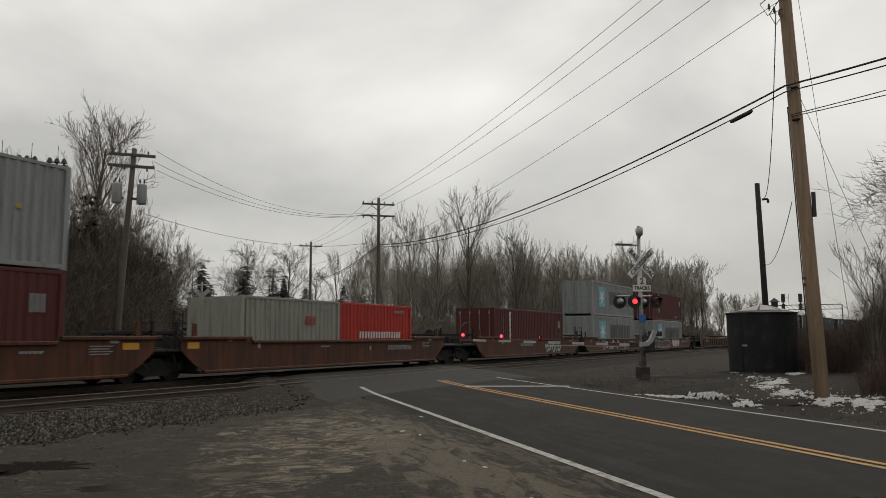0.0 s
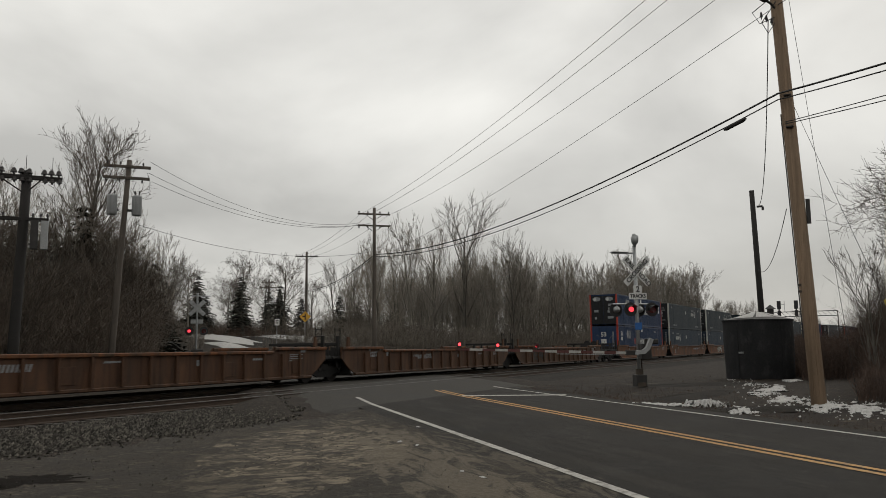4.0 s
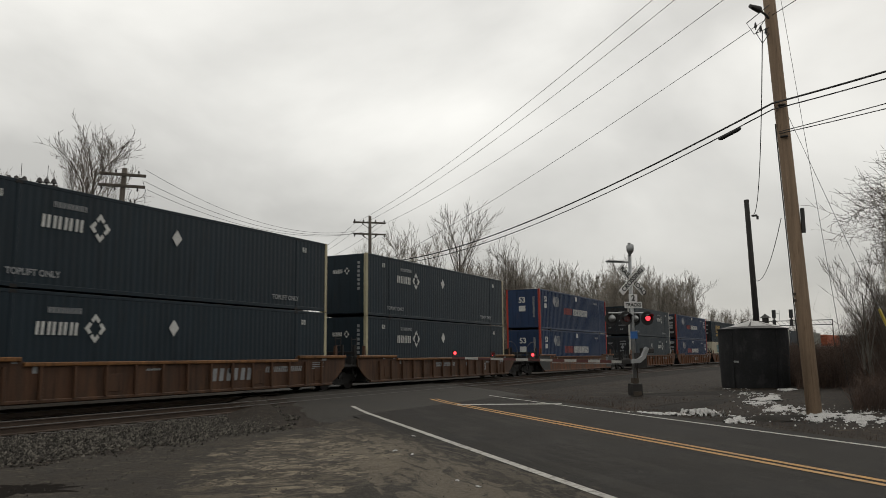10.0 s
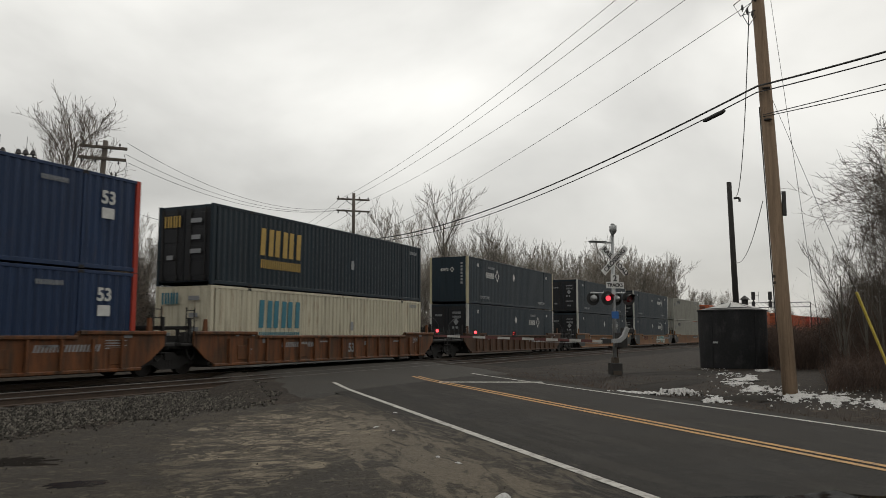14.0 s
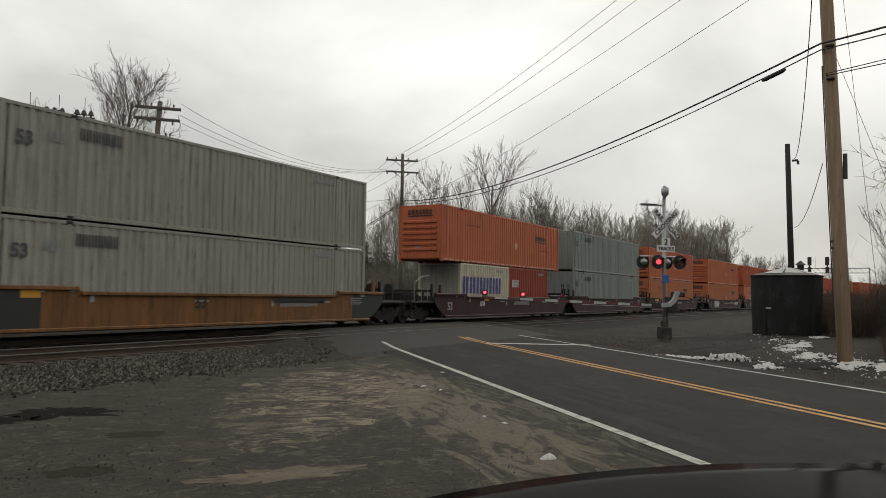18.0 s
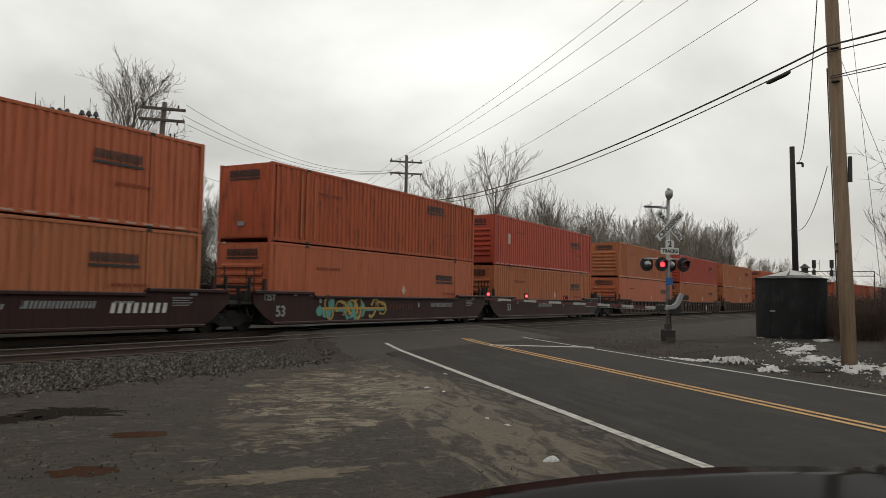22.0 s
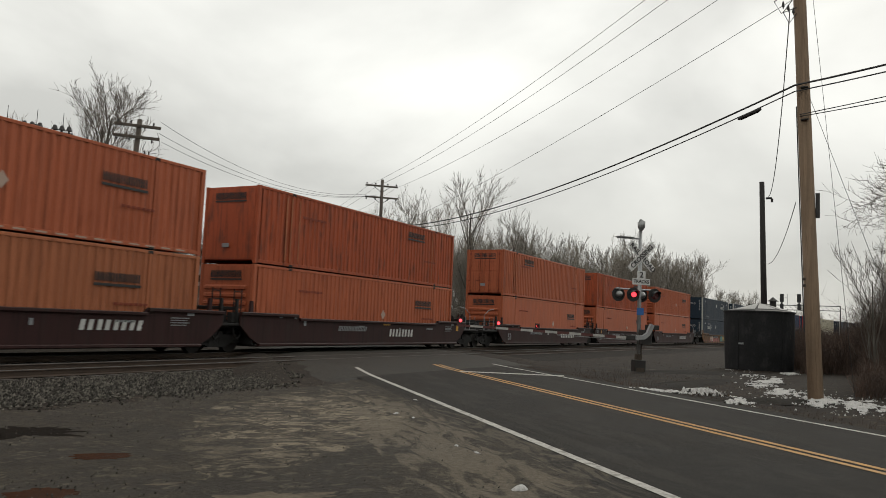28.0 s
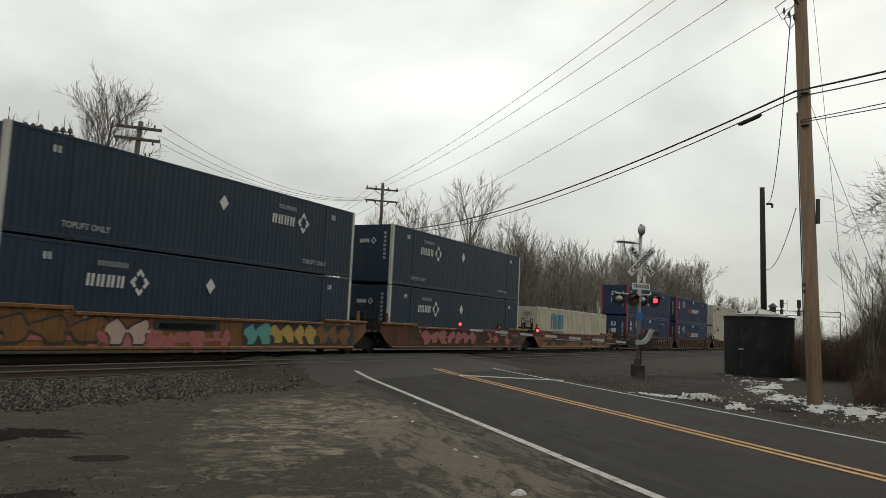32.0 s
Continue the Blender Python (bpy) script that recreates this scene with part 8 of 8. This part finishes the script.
def brush_band(name, label, region, n, hmin, hmax, seed, r=0.008, twigs=3, tall=None, mat="brush", lean=0.22):
    """A thicket of thin stems, one object of stuff. region gives a place for two random numbers."""
    rng = random.Random(seed)
    g = Geo()
    for i in range(n):
        x, y = region(rng)
        h = rng.uniform(hmin, hmax) * (0.75 + 0.5 * abs(wobble(x, y, 0.25, seed))) * (tall(x, y) if tall else 1)
        z = ground_z(x, y) - 0.05
        dx, dy = rng.gauss(0, lean) * h, rng.gauss(0, lean) * h
        rr = r * rng.uniform(0.7, 1.6)

        def spike(p, q, rad):
            d = Vector(q) - Vector(p)
            u = d.cross(Vector((rng.uniform(-1, 1), rng.uniform(-1, 1), 0.1))).normalized() * rad
            w = d.cross(u).normalized() * rad
            g.add([Vector(p) + u, Vector(p) - 0.5 * u + w, Vector(p) - 0.5 * u - w, q], [(0, 1, 3), (1, 2, 3), (2, 0, 3)])
        top = (x + dx, y + dy, z + h)
        spike((x, y, z), top, rr)
        for k in range(twigs):
            t = rng.uniform(0.3, 0.85)
            b = (x + dx * t, y + dy * t, z + h * t)
            L = h * rng.uniform(0.2, 0.45)
            spike(b, (b[0] + rng.gauss(0, 0.6) * L, b[1] + rng.gauss(0, 0.6) * L, b[2] + L * rng.uniform(0.3, 1.0)), rr * 0.6)
    return solo(name, g, M[mat], label, "brush", kind="stuff")


def build_trees():
    rng = random.Random(21)
    # wood beyond the line
    slim = [plant_bare((100 + i, 12.0 + i * 0.6, 0.72 + 0.08 * (i % 3), 4, (13, 6, 5, 3), 0.013, 0.15, 0.0, 0.20, 0.40, 0.30, 0.85), "slim leafless grey-brown tree in the wood") for i in range(5)]
    wide = [plant_bare((200 + i, 14.4, 0.84, 4, (11, 6, 5, 3), 0.016, 0.23, 0.03, 0.28, 0.44, 0.27, 0.8), "broad leafless grey-brown tree") for i in range(3)]
    used = set()

    def put(proto, x, y, scale, turn=None):
        z = ground_z(x, y) - 0.1
        m = pose(x, y, z, 0, 0, rng.uniform(0, 360) if turn is None else turn)
        if proto not in used:
            used.add(proto)
            proto.scale = (1, 1, 1)
            proto.matrix_basis = m @ Matrix.Diagonal((scale, scale, scale, 1))
            return proto
        ob = copy_thing(proto, m)
        ob.scale = (scale, scale, scale)
        return ob

    # rows of the wood edge, thinning with depth
    for i in range(250):
        x = rng.uniform(62, 176)
        depth = rng.random() ** 1.5 * 42
        y = 13.5 + rail_y(x)[0] + depth + max(0, 72 - x) * 0.5
        if Vector((x, y)).dot(RN) > -30.5 and x < 120 or x > 105 and rng.random() < 0.18:
            continue
        put(rng.choice(slim), x, y, rng.uniform(0.6, 0.9) * (1 + 0.22 * wobble(x, y, 0.11, 51)) * (1.0 + 0.40 * smooth01(95, 160, x)))
    for i in range(26):
        x = rng.uniform(190, 330)
        put(rng.choice(slim), x, 12 + rail_y(x)[0] + rng.random() * 30, rng.uniform(0.7, 0.95))
    # the two tall trees in front of the wood, then the group behind the far pole
    put(wide[0], 76.7, 16.2, 1.07)
    put(wide[1], 74.6, 19.0, 0.92)
    put(wide[2], 79.0, 13.5, 0.72)
    for x, y, s in ((81, 27, 0.7), (79, 31.5, 0.6), (84, 24, 0.75), (88, 20, 0.75), (86, 31, 0.65), (92, 27, 0.7), (80, 23, 0.68), (83, 19, 0.7)):
        put(rng.choice(slim), x, y, s)
    # beyond the far road
    lone = plant_bare((303, 11.0, 1.15, 4, (13, 7, 5, 4), 0.013, 0.2, 0.0, 0.3, 0.42, 0.08), "dark round-crowned leafless tree along the far road", twigs="twig_dark")
    for x, y, s in ((59.0, 40.8, 0.72), (62.5, 42.0, 0.68), (75.1, 45.6, 0.88), (103.4, 61.5, 1.2), (60, 47, 0.6), (72, 45, 0.6), (80, 46, 0.7), (90, 60, 0.8), (98, 52, 0.8), (75, 58, 0.7), (66, 56, 0.7), (57, 45, 0.62), (84, 70, 0.8), (54, 48, 0.7)):
        put(lone, x, y, s)
    # at the edge of the wood on the near side of the far road
    hero = plant_bare((301, 15.4, 0.98, 4, (17, 8, 6, 3), 0.0115, 0.24, 0.0, 0.42, 0.30, 0.26, 0.85), "tall leafless tree above the dark thicket", twigs="twig_dark")
    put(hero, 31.7, 20.2, 0.98, 40.0)
    rng.seed(33)
    for x, y, s in ((26, 20, 0.7), (22, 17, 0.62), (35, 24, 0.55), (28, 24, 0.75), (37.5, 21, 0.5), (18, 20, 0.66), (33, 17, 0.56), (24, 25, 0.66), (40, 27, 0.42), (30.5, 15.5, 0.58), (25, 15.5, 0.68), (20.5, 14.5, 0.6), (17, 14, 0.6), (36, 17.5, 0.56), (27.5, 17, 0.75), (33.0, 21, 0.6), (34.2, 16.5, 0.52), (23, 22, 0.68)):
        put(rng.choice(slim + wide), x, y, s)
    # the thicket itself: crowded dark trees, forked from low down
    dark = [plant_bare((330 + i, 9.6 + 0.8 * i, 0.92, 4, (15, 8, 6, 3), 0.012, 0.15, 0.04, 0.10, 0.42, 0.22, 1.3), "dark crowded leafless tree in the thicket", twigs="twig_dark") for i in range(3)]
    for i in range(46):
        y = 12.8 + 9.5 * rng.random()
        x = 14.5 + rng.random() * (15.5 + 0.75 * (y - 12.5))
        put(rng.choice(dark), x, y, rng.uniform(0.5, 0.82))
    firs = [conifer(400 + i, 8.4 + 0.9 * i, 3.3) for i in range(3)]
    for x, y, s in ((37, 19.5, 0.7), (35, 20.5, 0.95), (33.5, 22, 0.95), (31, 21.5, 0.95), (28.5, 19.0, 0.9), (24.5, 21, 0.9), (21, 19, 0.85), (38.3, 21.2, 0.6), (26, 17.8, 0.8), (22.5, 16.8, 0.75), (18, 18, 0.8), (29.8, 17.5, 0.95), (32.6, 18.8, 0.95),
                    (19.5, 16, 0.7), (24, 18.3, 0.85), (20.5, 21.5, 0.9), (28.2, 15.8, 0.6), (34.6, 18.0, 0.75), (27, 23, 1.0), (16.5, 20.5, 0.9),
                    (72, 43, 0.7), (74.5, 41, 0.6), (77, 38, 0.55), (69, 47, 0.7), (80, 34.5, 0.5), (83, 33, 0.5), (78, 42, 0.7), (86, 36, 0.6), (90, 38, 0.7), (36.2, 19.0, 0.8), (34.0, 19.6, 0.9), (35.4, 17.6, 0.62), (32.0, 17.2, 0.75), (33.2, 16.0, 0.6),
                    (64, 58, 0.75), (68, 60, 0.85), (72, 63, 0.9), (77, 66, 0.95), (61, 55, 0.7), (82, 68, 0.9), (57, 52, 0.6), (66, 66, 1.0), (88, 66, 0.85), (93, 70, 0.8), (98, 66, 0.8), (60, 62, 0.9), (74, 72, 1.0), (84, 60, 0.6), (54, 56, 0.8), (104, 72, 0.8), (110, 68, 0.8), (50, 52, 0.7)):
        put(rng.choice(firs), x, y, s)
    # bare trees at the right edge
    edge = plant_bare((302, 8.8, 1.1, 4, (17, 9, 7, 5), 0.0075, 0.15, 0.0, 0.10, 0.44, 0.08, 1.3), "leafless roadside tree with arching twigs", twigs="twig_dark")
    rng.seed(8)
    for x, y, s in ((30.6, -24.15, 1.0), (29.4, -24.9, 0.95), (32.4, -24.5, 0.97), (31.0, -23.8, 0.7), (32.6, -26.1, 0.95), (29.6, -24.2, 0.6), (28.2, -25.6, 0.85), (33.6, -23.6, 0.5), (34, -24.9, 0.7), (26.5, -26.6, 0.8), (38, -22.6, 0.45), (30.0, -26.2, 0.85), (40, -25.6, 0.6), (45, -22.5, 0.45)):
        put(edge, x, y, s)
    sapling = plant_bare((307, 4.3, 0.8, 4, (9, 5, 4, 2), 0.006, 0.06, 0.0, 0.06, 0.62, 0.34, 0.9), "small upright leafless sapling in the roadside brush", twigs="twig_dark")
    for x, y, s in ((29.2, -21.3, 0.92), (29.9, -21.9, 0.85), (28.8, -22.4, 0.8), (30.4, -21.1, 0.62)):
        put(sapling, x, y, s)
    for i in range(24):
        x = rng.uniform(48, 150)
        put(rng.choice(slim + wide), x, -24.5 + rail_y(x)[0] - rng.random() * 18, rng.uniform(0.3, 0.42))


def build_brush():
    brush_band("roadside_brush", "dense brown leafless brush beside the road", lambda r: (lambda x: (x, -20.6 - 0.05 * (x - 22) - r.random() ** 1.3 * 7.0 + (x > 36) * 2.6))(r.uniform(22.5, 62)), 17000, 1.0, 2.9, 7, 0.006, 5, lambda x, y: 0.34 + 0.38 * smooth01(25, 34, x) + 0.62 * smooth01(0, 3.5, -20.6 - 0.05 * (x - 22) + (x > 36) * 2.6 - y) * smooth01(21, 27, x))
    brush_band("roadside_brush", "brown leafless brush behind the tank", lambda r: (lambda x: (x, -17.2 - 0.03 * (x - 40) - r.random() * 5.0))(r.uniform(39, 64)), 5000, 1.3, 2.3, 23, 0.010, 5, None, "brush", 0.15)
    brush_band("trackside_brush", "brown leafless brush under the wood edge", lambda r: (lambda x: (x, 10.5 + rail_y(x)[0] + max(0, 64 - x) * 0.55 + r.random() * 7))(r.uniform(52, 170)), 15000, 1.6, 4.6, 9, 0.018, 4, None, "undergrowth")
    brush_band("undergrowth", "grey-brown leafless saplings crowding the wood", lambda r: (lambda x: (x, 15.0 + rail_y(x)[0] + max(0, 72 - x) * 0.5 + r.random() ** 1.3 * 26))(r.uniform(70, 185)), 6500, 2.2, 4.8, 14, 0.016, 6, lambda x, y: 1 + 0.3 * smooth01(90, 160, x), "undergrowth", 0.12)
    brush_band("undergrowth", "grey-brown leafless saplings along the far road", lambda r: (lambda s, o: (RD.x * s + RN.x * o, RD.y * s + RN.y * o))(r.uniform(62, 120), -13.5 + r.random() * 16), 3000, 0.8, 2.6, 15, 0.016, 6, None, "undergrowth", 0.12)
    brush_band("undergrowth", "grey-brown leafless saplings between road and line", lambda r: (lambda s, o: (RD.x * s + RN.x * o, RD.y * s + RN.y * o))(r.uniform(66, 110), -30.0 - r.random() * 9), 3500, 2.5, 5.5, 16, 0.016, 6, None, "undergrowth", 0.12)
    brush_band("thicket_brush", "dark tangled brush under the trees", lambda r: (lambda y: (14 + r.random() * (16 + 0.9 * (y - 11.8)), y))(11.8 + r.random() * 9), 5200, 1.5, 6.5, 10, 0.012, 8, None, "thicket", 0.2)
    brush_band("thicket_saplings", "dark crowded saplings at the edge of the wood", lambda r: (lambda y: (13 + r.random() * (15 + 0.8 * (y - 12.5)), y))(12.5 + r.random() * 10), 700, 5.0, 8.5, 19, 0.018, 12, None, "thicket", 0.12)
    brush_band("far_brush", "brown brush along the far road", lambda r: (lambda x: (x, -0.95 * (x - 62) + 45 + r.random() * 8))(r.uniform(58, 80)), 1500, 0.6, 1.8, 12, 0.015, 3)
    brush_band("far_brush", "grey-brown leafless brush closing the view beyond the far road", lambda r: (lambda x: (x, 44 + 0.45 * (x - 46) + r.random() * 9))(r.uniform(44, 125)), 5000, 2.0, 4.5, 18, 0.02, 5, None, "undergrowth", 0.12)
    brush_band("dry_grass", "short dry brown grass tufts on the verge", lambda r: (lambda s, o: (RD.x * s + RN.x * o, RD.y * s + RN.y * o))(r.uniform(-6, 14), -25.7 - r.random() ** 2 * 4.5), 3500, 0.05, 0.16, 13, 0.004, 2)


build_trees()
build_brush()

# ---------------------------------------------------------------- what moves


def train_rows(s, z):
    """Rows for a thing at place s along the train: straight on, then round the gentle bend it came from."""
    ts = {0.0, 32.0}
    for x in (200, 160, 130, 110, 92, 76, 62, 50, 40, 30, 22, -20):
        t = (s - x) / SPEED
        if 0.2 < t < 31.8:
            ts.add(round(t, 4))
    for t, _ in DRIFT:
        if -30 < s - SPEED * t < 220:
            ts.add(t)
    rows = []
    # whole frames only, so that the pace stays even
    for t in sorted({round(t * FPS) / FPS for t in ts}):
        x = s - SPEED * t + float(np.interp(t, [q[0] for q in DRIFT], [q[1] for q in DRIFT]))
        y, a = rail_y(x)
        rows.append((t, pose(x, y, z, 0, 0, math.degrees(a))))
    return rows


def flash_rows(place, second):
    """The lens shows its lit face for one half of each beat and its dark face for the other."""
    half = FLASH_TIME / 2
    flips = []
    k = -1
    while FLASH_FIRST + half * k < 32.3:
        f = FLASH_FIRST + half * k
        # the relay is a little uneven
        flips.append(f if abs(f - round(f)) > 0.085 else round(f) + 0.09)
        k += 1
    rows = []
    # even flips hand the light to the second lamp, odd ones to the first
    state = {"a": 0.0 if not second else 180.0}
    out = [(0.0, state["a"])]
    for f in flips:
        if f < 0.06:
            continue
        base = state["a"]
        for dt, q in ((-0.05, 0.0), (-0.0167, 60.0), (0.0167, 120.0), (0.05, 180.0)):
            out.append((f + dt, base + q))
        state["a"] = base + 180.0
    out.append((33.0, state["a"]))
    seen = set()
    for t, a in out:
        fr = frame(t)
        if fr in seen or t > 32.0 and fr > frame(32.0):
            continue
        seen.add(fr)
        rows.append((t, pose(*place, 0, 0, a)))
    return rows


def motions():
    for ob, s, z in TRAIN:
        walk(ob, train_rows(s, z))
    for ob, second, place in FLASHERS:
        walk(ob, flash_rows(place, second))


motions()
